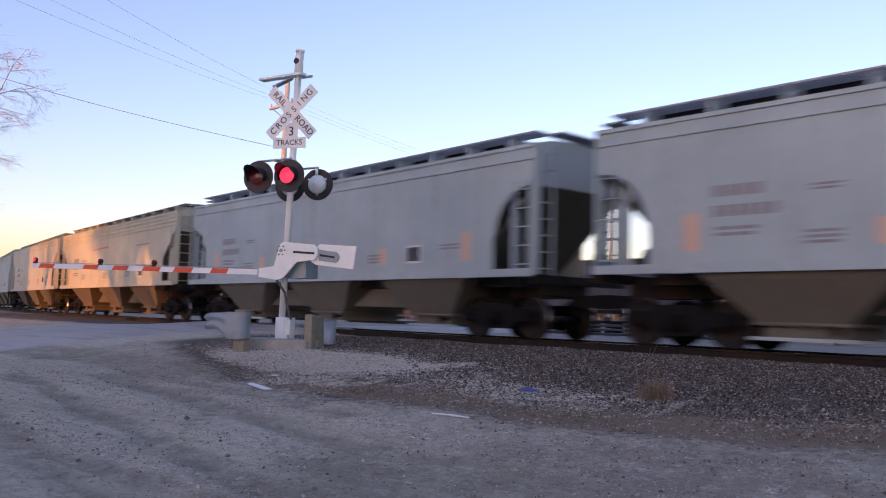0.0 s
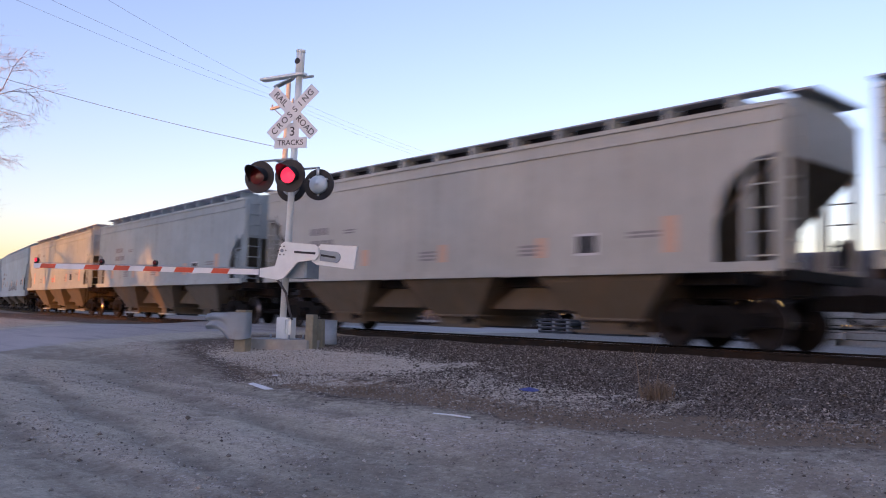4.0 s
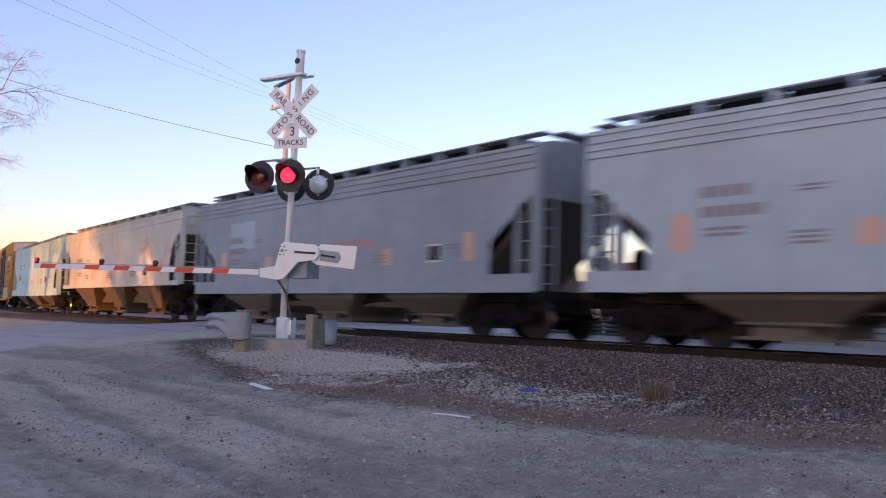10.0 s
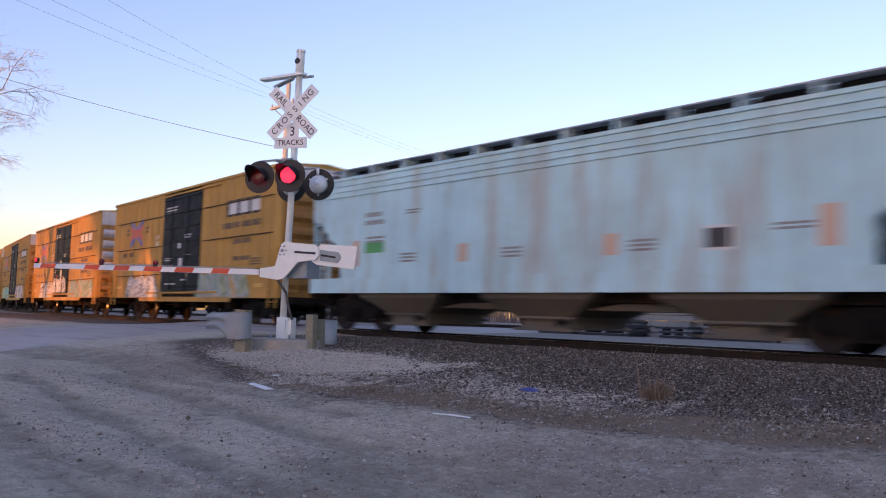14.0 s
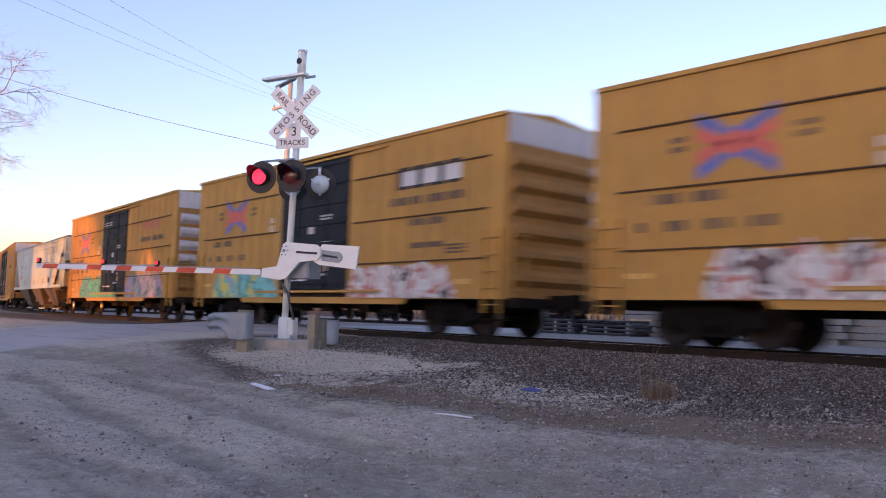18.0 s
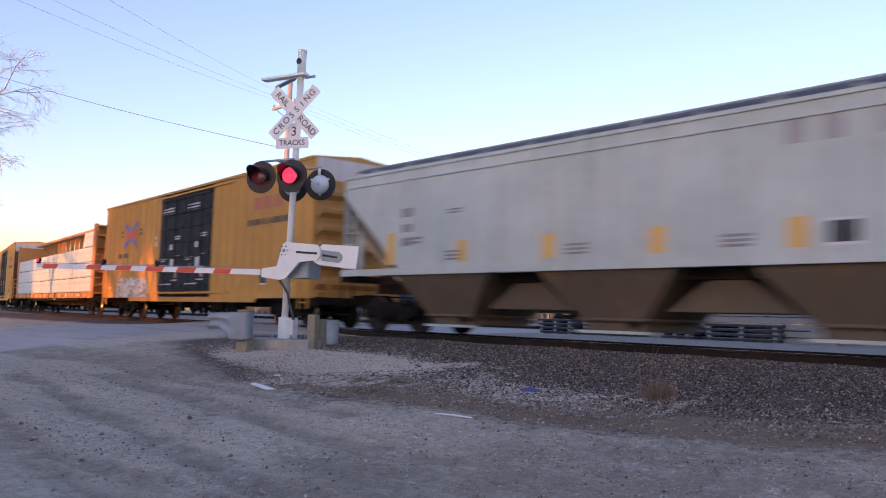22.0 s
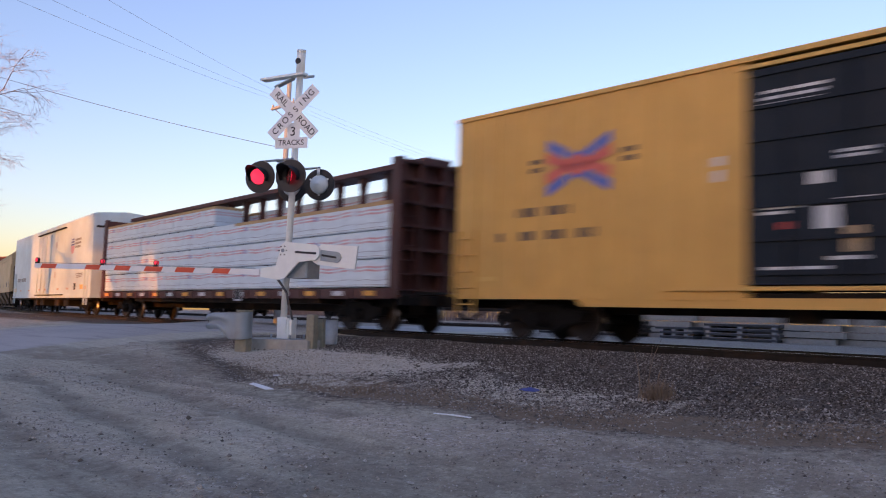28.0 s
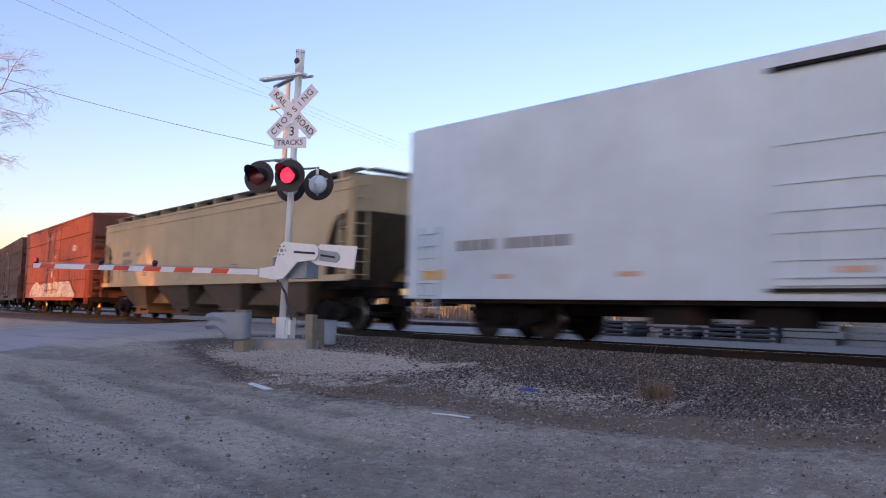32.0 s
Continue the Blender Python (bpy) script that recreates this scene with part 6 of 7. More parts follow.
def roadside():
    # guard rail end with its post
    rail = new("guard_rail_end")
    rail.matrix_basis = pose(-13.55, 7.87, 0, 0, 0, 16)
    tagged(rail, "dented galvanised guard rail end on timber post", "guard rail")
    bm = B()
    grid, n, m = [], 34, 16
    for i in range(n + 1):
        f = i / n
        row = []
        for j in range(m + 1):
            g = j / m
            if f < 0.5:
                k = f / 0.5
                x, y = -0.80 + 0.72 * k, -0.03 - 0.065 * k
                x += (1 - k) ** 2 * (0.045 * math.sin(math.pi * g) ** 2 + 0.03 * g)
                nx, ny = 0.0, -1.0
            else:
                a = math.radians(-90 + 205 * (f - 0.5) / 0.5)
                nx, ny = math.cos(a), math.sin(a)
                x, y, k = -0.08 + 0.13 + 0.165 * nx, 0.07 + 0.165 * ny, 1.0
                if f == 0.5:
                    x = -0.02
            wave = 0.036 * math.cos(4 * math.pi * g) * (1 - step(f, 0.3, 0.5))
            top_z = 0.40 + 0.02 * step(f, 0.2, 0.5) - 0.03 * (1 - step(f, 0.0, 0.12))
            low_z = 0.075 - 0.135 * step(f, 0.22, 0.46) + 0.02 * math.sin(9 * f)
            row.append(bm.verts.new((x - nx * wave, y - ny * wave + 0.008 * noise.noise((f * 6, g * 4, 0)), top_z + (low_z - top_z) * g)))
        grid.append(row)
    for a, b in zip(grid, grid[1:]):
        for j in range(m):
            bm.faces.new((a[j], a[j + 1], b[j + 1], b[j])).smooth = True
    r = bmesh.ops.solidify(bm, geom=bm.faces[:], thickness=0.006)
    part("beam", bm, GALV, rail, "corrugated galvanised beam curled round its end")
    bm = B()
    box(bm, -0.10, 0.17, 0.02, 0.2, -0.55, 0.46, cut=0.015)
    part("post", bm, TIMBER, rail, "weathered timber post")
    bm = B()
    box(bm, -0.16, 0.16, -0.09, 0.09, -0.05, 0.14, cut=0.03)
    p = part("concrete_block", bm, CONCRETE)
    p.matrix_basis = pose(-14.55, 9.55, -0.2, 4, 3, 22)
    tagged(p, "broken grey concrete block behind the signal", "block")
    # timber post and steel bollard
    bm = B()
    box(bm, -0.085, 0.085, -0.08, 0.08, -0.6, 0.41, cut=0.012)
    p = part("timber_post", bm, TIMBER)
    p.matrix_basis = pose(-12.86, 9.02, 0, 1.5, 1.0, 20)
    tagged(p, "weathered square timber post by the signal", "post")
    bm = B()
    box(bm, -0.07, 0.07, -0.07, 0.07, -0.6, 0.33, cut=0.012)
    p = part("timber_post", bm, TIMBER)
    p.matrix_basis = pose(-12.97, 9.3, 0, 0, -1.5, 28)
    tagged(p, "shorter weathered timber post behind another", "post")
    bm = B()
    rod(bm, (0, 0, -0.6), (0, 0, 0.30), 0.145, 20)
    rod(bm, (0, 0, 0.30), (0, 0, 0.315), 0.15, 20)
    p = part("steel_bollard", bm, STEEL)
    p.location = (-13.55, 9.95, 0)
    tagged(p, "galvanised round steel bollard", "bollard")
    # litter
    for name, pts, m, lab in (
            ("paper_scrap", ((-9.5, 5.78), (-9.2, 5.72), (-8.82, 5.66), (-8.86, 5.56), (-9.1, 5.62), (-9.44, 5.68)), SIGN, "flattened white paper scrap on the gravel"),
            ("paper_scrap", ((-5.78, 5.50), (-5.5, 5.54), (-5.36, 5.575), (-5.36, 5.55), (-5.6, 5.505), (-5.77, 5.475)), SIGN, "thin white paper strip on the gravel"),
            ("blue_wrapper", ((-6.2, 7.3), (-6.08, 7.38), (-6.0, 7.34), (-5.99, 7.24), (-6.1, 7.2), (-6.2, 7.22)), BLUE, "crumpled blue wrapper on the gravel"),
            ("paper_scrap", ((-9.9, 6.36), (-9.84, 6.4), (-9.8, 6.34), (-9.86, 6.3)), SIGN, "small white litter scrap")):
        bm = B()
        cx, cy = sum(p[0] for p in pts) / len(pts), sum(p[1] for p in pts) / len(pts)
        lift = 0.014
        top = [bm.verts.new((x - cx, y - cy, lift + lumpy(x, y) + 0.012 * abs(noise.noise((x * 9, y * 9, 0))))) for x, y in pts]
        mid = bm.verts.new((0, 0, lift + lumpy(cx, cy) + (0.03 if m is BLUE else 0.008)))
        for i in range(len(pts)):
            bm.faces.new((top[i], top[(i + 1) % len(pts)], mid))
        r = bmesh.ops.extrude_face_region(bm, geom=bm.faces[:])
        for v in r["geom"]:
            if isinstance(v, bmesh.types.BMVert):
                v.co.z -= 0.006
        o = part(name, bm, m)
        o.location = (cx, cy, 0)
        tagged(o, lab, "litter")


roadside()


def tuft(name, x, y, n, h, spread, seed, label):
    rnd = random.Random(seed)
    bm = B()
    for _ in range(n):
        a, lean_ = rnd.uniform(0, 6.28), rnd.uniform(0.1, 0.35) if h > 0.5 else rnd.uniform(0.2, 1.5)
        hh = h * rnd.uniform(0.35, 1.0)
        px, py = x + rnd.gauss(0, spread * 0.35), y + rnd.gauss(0, spread * 0.35)
        d = Vector((math.cos(a), math.sin(a), 0))
        w = Vector((-math.sin(a), math.cos(a), 0)) * (0.008 if h > 0.5 else 0.004)
        p0 = Vector((px, py, lumpy(px, py) - 0.01))
        p1 = p0 + d * lean_ * hh * 0.4 + Vector((0, 0, hh * 0.6))
        p2 = p0 + d * lean_ * hh + Vector((0, 0, hh))
        a0, a1, b0, b1, c0 = (bm.verts.new(v) for v in (p0 - w, p0 + w, p1 - w * 0.8, p1 + w * 0.8, p2))
        bm.faces.new((a0, a1, b1, b0))
        bm.faces.new((b0, b1, c0))
    return tagged(part(name, bm, STRAW), label, "dry grass", kind="stuff" if n > 200 else "")


tuft("dry_weed", -4.55, 7.45, 260, 0.24, 0.22, 1, "dry brown weed clump on the ballast edge")
tuft("dry_weed", -4.75, 7.55, 5, 1.0, 0.12, 2, "tall thin dead weed stalk")
tuft("dry_weed", -7.6, 6.1, 60, 0.12, 0.3, 3, "low dry weed on the gravel")


def grass_strip():
    rnd = random.Random(77)
    bm = B()
    for _ in range(9000):
        x = rnd.uniform(-12, 2.5)
        e = 5.75 + (0.29 * (x + 4.5) if x > -4.5 else 0.33 * (-10 - x) if x < -10 else 0)
        y = e + 0.25 + abs(rnd.gauss(0.1, 0.6))
        if noise.noise((x * 0.7, y * 0.7, 12)) < -0.1:
            continue
        h, a = rnd.uniform(0.008, 0.03), rnd.uniform(0, 6.28)
        z = lumpy(x, y)
        w = 0.005
        bm.faces.new([bm.verts.new(v) for v in ((x - w * math.cos(a), y - w * math.sin(a), z), (x + w * math.cos(a), y + w * math.sin(a), z), (x + h * math.sin(a) * rnd.uniform(0.8, 2.4), y - 1.6 * h * math.cos(a), z + h))])
    tagged(part("dry_grass", bm, STRAW), "thin dead grass along the edge of the lot", "dry grass", kind="stuff")


grass_strip()


# ---- trees, poles and wires ----
def bare_tree(name, x, y, h, spread, seed, label, droop=0.0, levels=5, trunk_r=0.24, lean=(0, 0), limbs=6, low=0.45):
    """A leafless tree: tapered trunk, limbs and fine twigs."""
    rnd, fine = random.Random(seed), random.Random(seed + 100)
    tree = new(name)
    tree.location = (x, y, ground_z(y) - 0.1)
    tagged(tree, label, "tree")
    trunk, crown = B(), B()

    def grow(bm, p, d, ln, r, lev):
        q = p + d * ln
        rod(bm, p, q, r, 7 if lev < 2 else 4 if lev < 4 else 3, r * 0.66, caps=False)
        if lev >= levels:
            for _ in range(4):
                a = p.lerp(q, fine.uniform(0.2, 1.0))
                rod(bm, a, a + (d + Vector((fine.gauss(0, 0.7), fine.gauss(0, 0.7), fine.gauss(0, 0.5)))).normalized() * ln * fine.uniform(0.5, 1.1), r * 0.48, 3, r * 0.28, caps=False)
            return
        for k in range(rnd.choice((3, 3, 4)) if lev else limbs):
            ax = Vector((rnd.gauss(0, 1), rnd.gauss(0, 1), rnd.gauss(0, 0.5))).normalized()
            nd = (d * (0.75 if lev else 1.1) + ax * spread * (0.9 if lev < 2 else 0.75) + Vector((0, 0, 0.12 - droop * lev * 0.12))).normalized()
            start = p + d * ln * (rnd.uniform(0.45 if lev else low, 1.0) if k else 1.0)
            grow(crown if lev >= 1 else trunk, start, nd, ln * rnd.uniform(0.55, 0.82), r * 0.58, lev + 1)
    grow(trunk, Vector((0, 0, 0)), Vector((lean[0], lean[1], 1)).normalized(), h * 0.32, trunk_r, 0)
    part("trunk", trunk, BARK, tree)
    part("crown", crown, TWIG, tree, "fine bare branches")
    return tree


bare_tree("bare_tree", -48.75, 7.6, 16.5, 0.85, 5, "tall leafless tree lit by the evening sun", droop=0.3, levels=7, trunk_r=0.26, lean=(0.05, 0.1), limbs=6, low=0.32)


def utility_pole(x, y, h, label, arms=((-0.9, 2.2),)):
    pole = new("utility_pole")
    pole.location = (x, y, -0.2)
    tagged(pole, label, "utility pole")
    part("shaft", rod(B(), (0, 0, -0.5), (0.18, 0, h), 0.17, 12, 0.11), POLEWOOD, pole)
    for dz, w in arms:
        bm = B()
        box(bm, -w / 2 - 0.3, w / 2 - 0.3, -0.06, 0.06, h + dz, h + dz + 0.12)
        part("crossarm", bm, POLEWOOD, pole)
        for i in range(4):
            px = -w / 2 - 0.2 + (w - 0.2) * i / 3
            part("insulator", rod(B(), (px, 0, h + dz + 0.12), (px, 0, h + dz + 0.27), 0.04, 8), CONCRETE, pole)
        part("brace", rod(B(), (-w * 0.4 - 0.2, 0, h + dz), (0.1, 0, h + dz - 0.7), 0.025, 6), STEEL, pole)
    return pole


utility_pole(-33.7, 21.6, 11.9, "tall wooden utility pole glowing in evening sun", ((-1.35, 2.0),))
utility_pole(-40.0, 58.0, 11.5, "distant wooden utility pole with crossarms", ((-0.6, 2.4), (-1.5, 2.4), (-2.4, 2.4)))


def cable(p, q, sag, r, label, mat_=None):
    bm = B()
    p, q = Vector(p), Vector(q)
    n = 24
    pts = [p.lerp(q, i / n) - Vector((0, 0, sag * 4 * (i / n) * (1 - i / n))) for i in range(n + 1)]
    side_ = (q - p).cross(Vector((0, 0, 1))).normalized()
    rings = [[bm.verts.new(c + side_ * r * math.cos(a) + Vector((0, 0, r * math.sin(a)))) for a in (0, 1.2566, 2.5133, 3.7699, 5.0265)] for c in pts]
    for a, b in zip(rings, rings[1:]):
        for i in range(5):
            bm.faces.new((a[i], a[(i + 1) % 5], b[(i + 1) % 5], b[i]))
    tagged(part("overhead_wire", bm, mat_ or WIRE), label, "wire", "overhead wires")


cable((-53.8, 7.7, 14.85), (-34.0, 21.5, 8.35), 0.35, 0.013, "black overhead cable across the sky")
for x, y, z, dx in ((-19.9, 3.8, 7.6, -1.0), (-19.2, 4.5, 7.6, -0.5), (-18.2, 5.5, 7.7, 0.1)):
    cable((x, y, z), (-33.8 + dx, 21.6, 10.85), 0.15, 0.0048, "thin grey overhead wire strung between poles", WIRE_THIN)
    cable((-33.8 + dx, 21.6, 10.85), (-40 + dx, 58, 10.8), 0.9, 0.0044, "thin grey overhead wire strung between poles", WIRE_THIN)


# ---- across the yard ----
def tie_stack(x, y, w, d, n, seed):
    st = new("panel_stack")
    st.matrix_basis = pose(x, y, -0.2, 0, 0, -3)
    tagged(st, "stack of dark crossing panels on pale timbers", "panel stack", "stacks of crossing panels")
    rnd = random.Random(seed)
    z = 0.0
    for _ in range(n):
        o = rnd.uniform(-0.12, 0.12)
        for k in range(3):
            a = -w / 2 + 0.12 + (w - 0.4) * k / 2
            part("spacer", box(B(), a, a + 0.16, -d / 2 - 0.03, d / 2 + 0.03, z, z + 0.07), PANEL_S, st)
        part("panel", box(B(), -w / 2 + o, w / 2 + o, -d / 2, d / 2, z + 0.07, z + 0.17, cut=0.02), PANEL_D, st)
        part("edge_band", box(B(), -w / 2 + o + 0.02, w / 2 + o - 0.02, -d / 2 - 0.012, -d / 2 - 0.004, z + 0.15, z + 0.172), PANEL_E, st)
        z += 0.172


PANEL_E = plain("panel_edge", (0.26, 0.26, 0.27), 0.6, 0, 0.3, 3.0)
PANEL_S = plain("spacer_timber", (0.36, 0.35, 0.33), 0.9)
PANEL_D = plain("panel_rubber", (0.05, 0.053, 0.055), 0.8, 0, 0.3, 6.0)
STACKS = ((-22.75, 2.0, 4), (-20.1, 2.6, 4), (-16.9, 1.5, 3), (-14.2, 3.0, 4))
for i, (x, w, n) in enumerate(STACKS):
    tie_stack(x, 30.0, w, 2.4, n, i)


def tank_car(front, rear, body, label):
    q, L = (front + rear) / 2, (front - rear) / 2
    car = new("tank_car")
    tagged(car, label, "tank car", "cars of the far train")
    bogies(car, L - 1.9, 0)
    for _ in range(4):
        wheelsets.pop()
    couplers(car, L + 0.1)
    r, zc = 1.48, 2.75
    bm = B()
    n = 20
    rows = []
    for x, k in ((-L + 0.5, 0.02), (-L + 0.55, 0.45), (-L + 0.75, 0.8), (-L + 1.1, 1), (L - 1.1, 1), (L - 0.75, 0.8), (L - 0.55, 0.45), (L - 0.5, 0.02)):
        rows.append([bm.verts.new((x, r * k * math.cos(2 * math.pi * i / n), zc + r * k * math.sin(2 * math.pi * i / n))) for i in range(n)])
    for a, b in zip(rows, rows[1:]):
        for i in range(n):
            bm.faces.new((a[i], a[(i + 1) % n], b[(i + 1) % n], b[i])).smooth = True
    part("tank", bm, body, car)
    bm = B()
    rod(bm, (0, 0, zc + r - 0.05), (0, 0, zc + r + 0.35), 0.45, 16)
    part("dome", bm, body, car)
    bm = B()
    box(bm, -1.2, 1.2, -0.9, 0.9, zc + r - 0.02, zc + r + 0.03)
    for x in (-1.2, 1.2):
        for y in (-0.9, 0.9):
            rod(bm, (x, y, zc + r), (x, y, zc + r + 0.8), 0.025, 6)
    part("platform", bm, UNDER, car)
    bm = B()
    box(bm, -L, L, -0.35, 0.35, 0.85, 1.3)
    for s in (1, -1):
        box(bm, s * L - 0.1, s * L + 0.1, -1.4, 1.4, 0.95, 1.15)
        box(bm, s * (L - 1.9) - 0.5, s * (L - 1.9) + 0.5, -1.2, 1.2, 1.2, 1.6)
    part("underframe", bm, UNDER, car)
    tile(car, 0.8, 2.6, 2.4, 2.75, LETTER_W, -r - 0.004, "lettering")
    far_train.append((car, q, L - 1.9))
    return car


def flat_load(front, rear, body, label, kind):
    q, L = (front + rear) / 2, (front - rear) / 2
    car = new("container_car" if kind == "box" else "gondola")
    tagged(car, label, "freight car", "cars of the far train")
    bogies(car, L - 1.9, 0)
    for _ in range(4):
        wheelsets.pop()
    couplers(car, L + 0.1)
    bm = B()
    box(bm, -L, L, -1.35, 1.35, 0.9, 1.15)
    part("frame", bm, UNDER, car)
    if kind == "box":
        for a, b in ((-L + 0.2, -0.1), (0.1, L - 0.2)):
            bm = B()
            box(bm, a, b, -1.22, 1.22, 1.15, 3.9)
            n = int((b - a) / 0.28)
            for i in range(n):
                x = a + (b - a) * (i + 0.25) / n
                box(bm, x, x + 0.12, -1.25, 1.25, 1.3, 3.75)
            part("container", bm, body, car)
    elif kind == "gondola":
        bm = B()
        for y in (-1.45, 1.45):
            box(bm, -L, L, y - 0.04, y + 0.04, 1.1, 4.1)
            for i in range(13):
                x = -L + 2 * L * i / 12
                box(bm, x - 0.06, x + 0.06, y - 0.1, y + 0.1, 1.1, 4.1)
        for x in (-L, L):
            box(bm, x - 0.04, x + 0.04, -1.45, 1.45, 1.1, 4.1)
        box(bm, -L + 0.1, L - 0.1, -1.4, 1.4, 3.75, 3.85)
        part("body", bm, body, car)
    else:
        bm = B()
        for y in (-0.3, 0.3):
            box(bm, -L, L, y - 0.04, y + 0.04, 4.1, 4.3)
        n = 12
        for i in range(n + 1):
            x = -L + 2 * L * i / n
            box(bm, x - 0.06, x + 0.06, -0.35, 0.35, 1.15, 4.15)
            if i < n:
                rod(bm, (x, -0.3, 1.2 if i % 2 else 4.1), (x + 2 * L / n, -0.3, 4.1 if i % 2 else 1.2), 0.04, 5)
        for s in (1, -1):
            box(bm, s * L - 0.12, s * L + 0.12, -1.4, 1.4, 1.15, 4.3)
        part("truss", bm, body, car, "empty open truss")
    far_train.append((car, q, L - 1.9))
    return car


far_train = []
FAR_SPEED = -10.7


def far_car(t_, span, make, *rest):
    """A car of the far train whose middle passes x = -18 at t_ seconds."""
    q = -18 - FAR_SPEED * t_
    return make(q + span / 2, q - span / 2, *rest)


TANK_K = paint("tank_black", (0.03, 0.03, 0.034), 0.3, 0.1)
TANK_B = paint("tank_blue", (0.03, 0.08, 0.155), 0.3, 0.05)
BOX_G = paint("container_grey", (0.36, 0.38, 0.40), 0.3, 0.05)
BOX_W = paint("container_white", (0.5, 0.51, 0.53), 0.3, 0.05)
BOX_B = paint("container_brown", (0.2, 0.09, 0.07), 0.4, 0.1)
GON = paint("gondola_dark", (0.05, 0.055, 0.07), 0.4, 0.2)
tank_label = "black tank car of the far train"
for t_, span, make, col, lab, *kind in (
        (-1.2, 16.0, flat_load, GON, "dark gondola of the far train", "gondola"), (0.4, 15.5, tank_car, TANK_K, tank_label), (1.55, 15.5, flat_load, GON, "dark gondola of the far train", "gondola"),
        (3.05, 15.2, tank_car, TANK_K, tank_label), (4.6, 15.6, tank_car, TANK_K, tank_label), (6.3, 16.6, tank_car, TANK_K, tank_label), (7.95, 15.6, tank_car, TANK_K, tank_label),
        (9.8, 18.0, flat_load, BOX_B, "brown containers on a far flat car", "box"), (11.8, 18.0, flat_load, GON, "dark gondola of the far train", "gondola"),
        (13.75, 20.0, flat_load, TANK_K, "empty dark centrebeam car of the far train", "truss"), (15.6, 15.6, tank_car, TANK_B, "blue tank car of the far train"),
        (17.15, 15.6, tank_car, TANK_K, tank_label), (18.7, 15.6, tank_car, TANK_B, "blue tank car of the far train"), (20.2, 14.6, tank_car, TANK_B, "blue tank car of the far train"),
        (21.9, 18.0, flat_load, BOX_W, "white containers on a far flat car", "box"), (23.75, 18.0, flat_load, BOX_G, "grey containers on a far flat car", "box"),
        (25.6, 18.0, flat_load, BOX_G, "grey containers on a far flat car", "box"), (30.8, 18.0, flat_load, BOX_W, "white containers on a far flat car", "box"),
        (32.7, 18.0, flat_load, BOX_G, "grey containers on a far flat car", "box")):
    far_car(t_, span, make, col, lab, *kind)


def far_woods():
    """A belt of leafless brush beyond the yard."""
    rnd = random.Random(41)
    bm = B()
    for _ in range(4200):
        x = rnd.uniform(-190, 40)
        y = rnd.uniform(70, 92) + (0.25 * max(0, -x - 60))
        h = (2.2 + 6.8 * rnd.random() ** 1.8) * (0.75 + 0.5 * noise.noise((x * 0.07, 0, 3)))
        p = Vector((x, y, -0.2))
        q = p + Vector((rnd.gauss(0, 0.5), rnd.gauss(0, 0.4), h))
        rod(bm, p, q, 0.05, 3, 0.015, caps=False)
        for _ in range(4):
            s = p.lerp(q, rnd.uniform(0.35, 0.9))
            rod(bm, s, s + Vector((rnd.gauss(0, 0.16 * h), rnd.gauss(0, 0.1 * h), rnd.uniform(0.08, 0.3) * h)), 0.022, 3, 0.008, caps=False)
    tagged(part("far_brush", bm, BRUSH), "belt of leafless reddish brush beyond the yard", "brush", kind="stuff")


def tie_pile(x, y, seed):
    """Pale concrete ties laid out in a long pile beside the panel stacks."""
    pile = new("tie_pile")
    pile.matrix_basis = pose(x, y, -0.17, 0, 0, -2)
    tagged(pile, "long pile of pale concrete ties in the yard", "tie pile", "tie piles in the yard")
    rnd = random.Random(seed)
    for row, (n, z) in enumerate(((5, 0.0), (5, 0.24), (5, 0.48), (4, 0.72), (3, 0.96))):
        for k in range(n):
            x = -2.2 + 4.4 * (k % 2) / 2 + rnd.uniform(-0.2, 0.2) + 0.15 * row
            y = -0.9 + 0.42 * k
            part("tie", box(B(), x - 1.1, x + 2.3, y - 0.13, y + 0.13, z, z + 0.2, cut=0.03), CONCRETE, pile)


for x, y, k in ((-11.1, 30.0, 19), (-17.2, 31.0, 23)):
    tie_pile(x, y, k)
BRUSH = plain("brush_twigs", (0.19, 0.15, 0.14), 0.9, 0, 0.3, 0.4)
far_woods()


# ---- unseen, added behind the camera: blocks and trees keeping low sun off near ground ----
def sun_block(x0, x1, y0, y1, h, label):
    wall = paint("shed_wall", (0.4, 0.39, 0.37), 0.4, 0.1)
    bld = new("warehouse")
    tagged(bld, label, "warehouse")
    for n_, b_ in (("wall", (x0, x1, y1 - 0.25, y1)), ("wall", (x0, x1, y0, y0 + 0.25)), ("wall", (x0, x0 + 0.25, y0 + 0.25, y1 - 0.25)), ("wall", (x1 - 0.25, x1, y0 + 0.25, y1 - 0.25))):
        part(n_, box(B(), *b_, -0.9, h), wall, bld)
    part("roof", box(B(), x0 - 0.3, x1 + 0.3, y0 - 0.3, y1 + 0.3, h, h + 0.3), UNDER, bld)


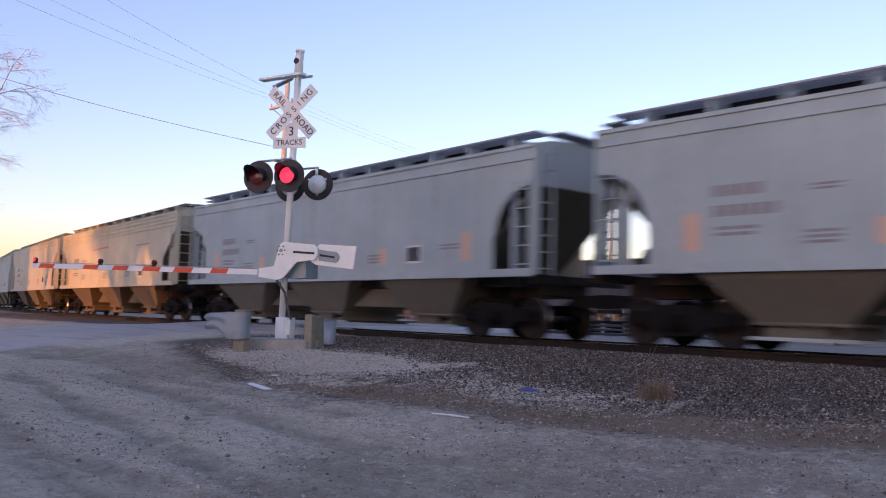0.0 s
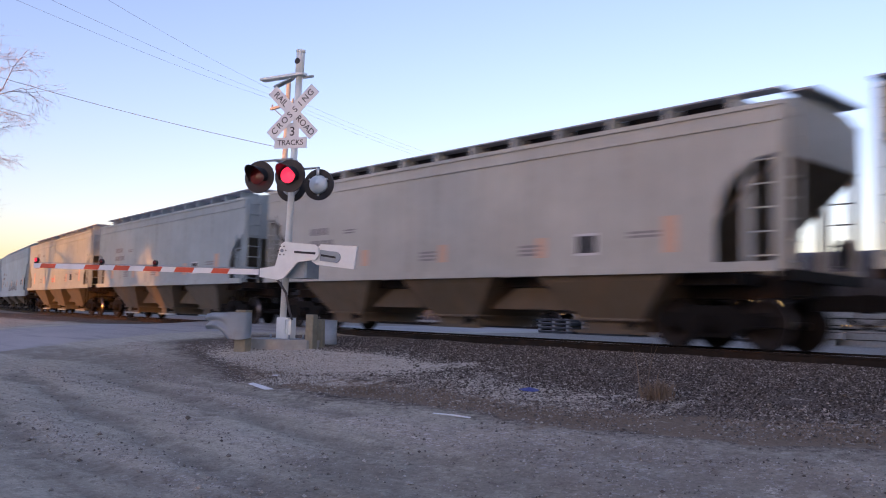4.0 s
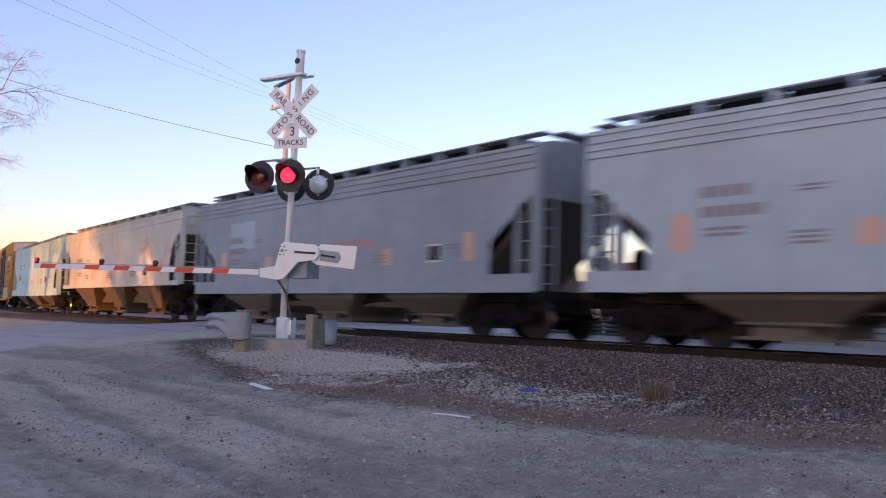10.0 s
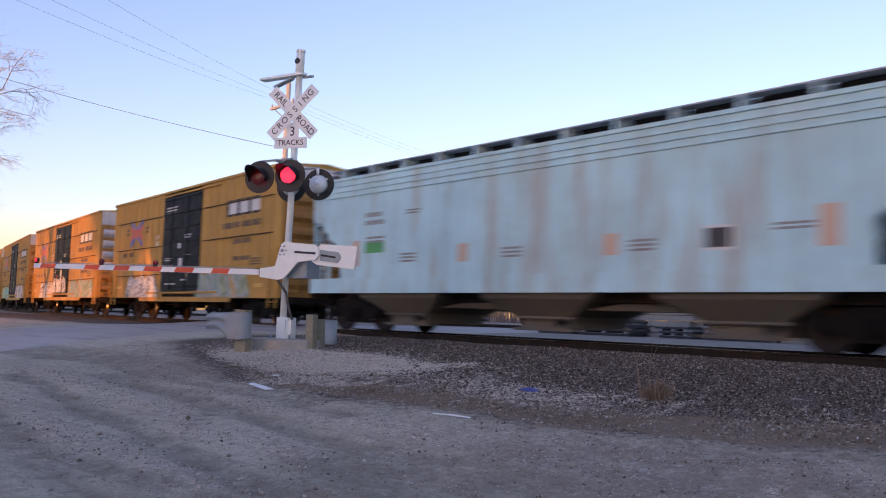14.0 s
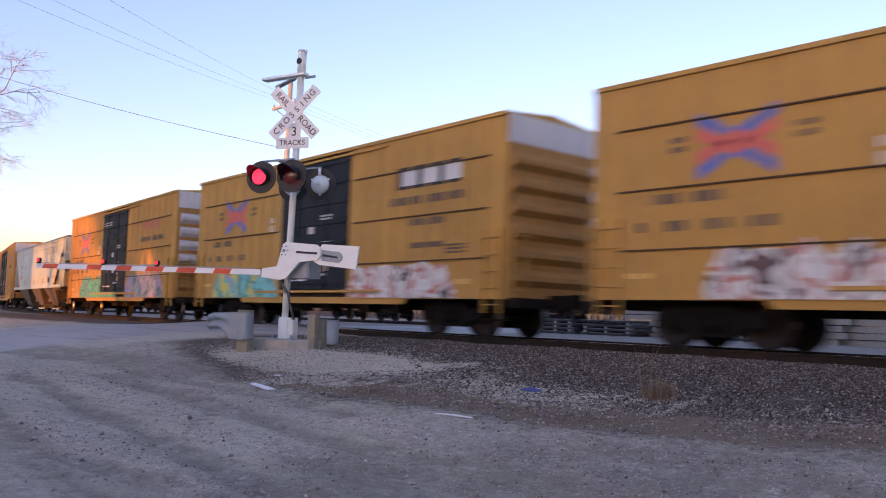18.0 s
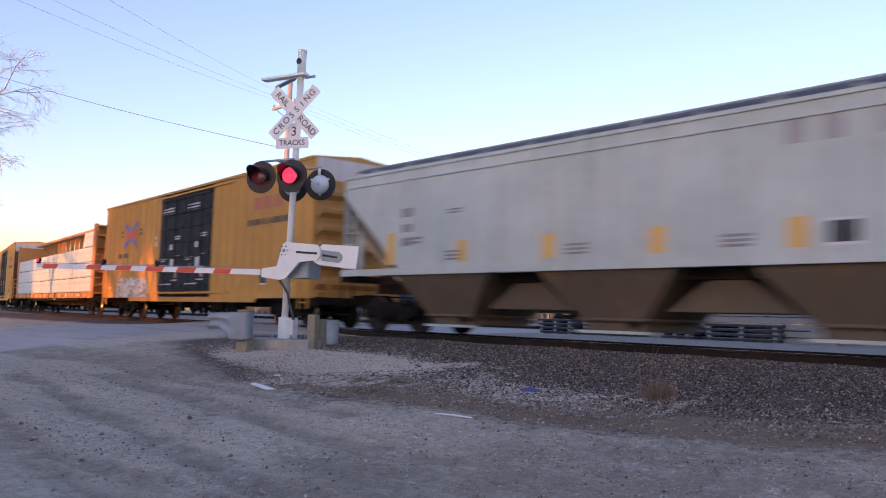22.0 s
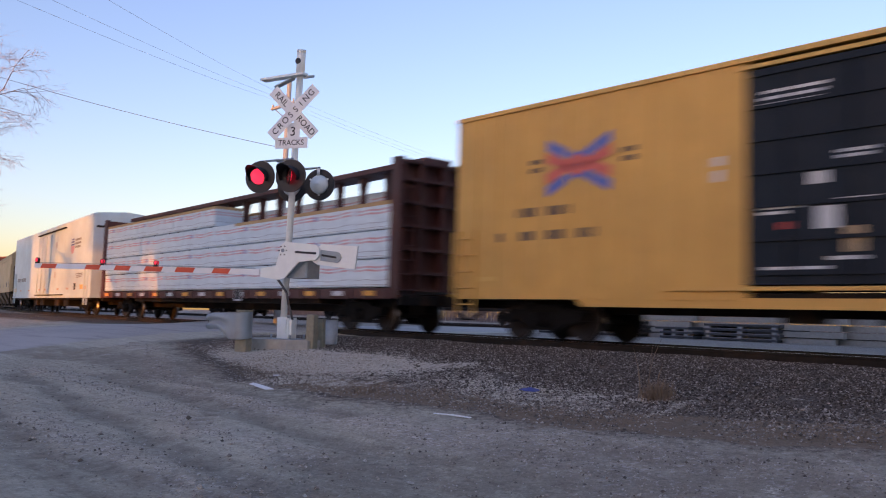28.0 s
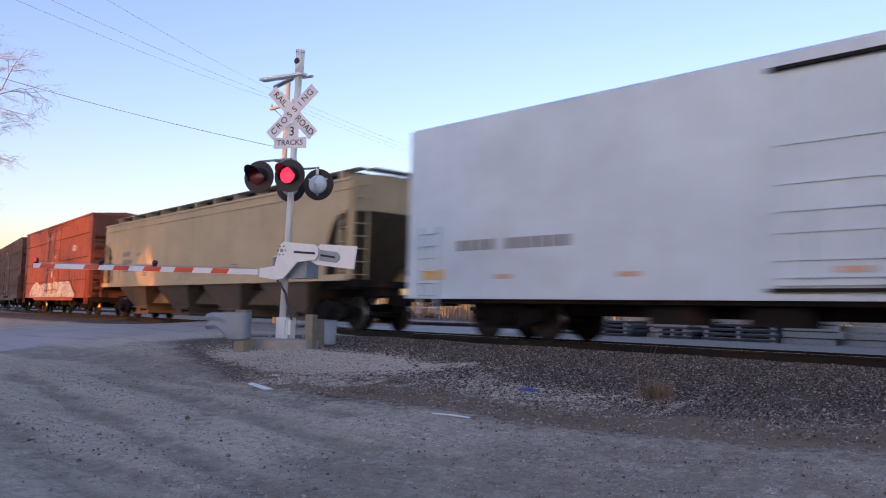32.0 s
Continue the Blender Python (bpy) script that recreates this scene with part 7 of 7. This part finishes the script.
sun_block(-1.4, 95, -98, -80, 13.07, "unseen long grey warehouse block, added to shade the lot")
sun_block(-330, -30.5, -104, -86, 12.3, "unseen long grey warehouse block, added to shade the far track")
for x, y, k in ((-21.0, -26.0, 9), (-25.5, -28.0, 10), (-16.2, -27.0, 14)):
    bare_tree("bare_tree", x, y, 14.0, 0.85, k, "unseen broad leafless tree, added behind the lot for dappled shade", levels=7, trunk_r=0.4)


# ---- motion ----
def motions():
    for car, q, half, _ in train:
        walk(car, [(t, car_pose(q, half, t)) for t in range(0, 33)])
    for load, q, half, m in riders:
        walk(load, [(t, car_pose(q, half, t) @ m) for t in range(0, 33)])
    for car, q, half in far_train:
        walk(car, [(t, pose(q + FAR_SPEED * t, FAR_Y, 0)) for t in (0, 8, 16, 24, 32)])
    # the lamps flash in turn: an added half turn swaps each lens's lit and dark face
    period = 1.2255
    for lens, which in lamps:
        rows = []
        for k in range(-1, 28):
            for share_, to in ((0.452, 0 if which == 0 else 180), (0.884, 180 if which == 0 else 0)):
                t = (k + share_) * period
                rows += [(t - 0.024, 180 - to), (t - 0.008, 180 - to + (60 if to else -60)), (t + 0.008, to - 60 if to else to + 60), (t + 0.024, to)]
        inside = [(t, a) for t, a in rows if 0 < t < 32]
        before = [a for t, a in rows if t <= 0][-1]
        after = inside[-1][1]
        m0 = lens.matrix_basis.translation.copy()
        walk(lens, [(t, pose(*m0, 0, 0, a)) for t, a in [(0, before)] + inside + [(32, after)]])
    # wheels roll while their car is near
    for ws, q in wheelsets:
        t0 = (-40 - q) / 11.6 + 20
        t1 = (14 - q) / 11.6 + 20
        spot = ws.location.copy()
        f0, f1 = max(0, int(t0 * 30)), min(960, int(t1 * 30) + 1)
        rows = [(0, 0.0)] if f0 > 0 else []
        rows += [(f / 30, run(f / 30) / 0.457) for f in range(f0, f1 + 1)] if f1 > f0 else []
        if not rows:
            continue
        if rows[0][0] == 0 and len(rows) > 1 and rows[1][0] > 0.05:
            rows[0] = (0, rows[1][1])
        if rows[-1][0] < 32:
            rows.append((32, rows[-1][1]))
        walk(ws, [(t, pose(*spot, 0, math.degrees(a), 0)) for t, a in rows])


motions()
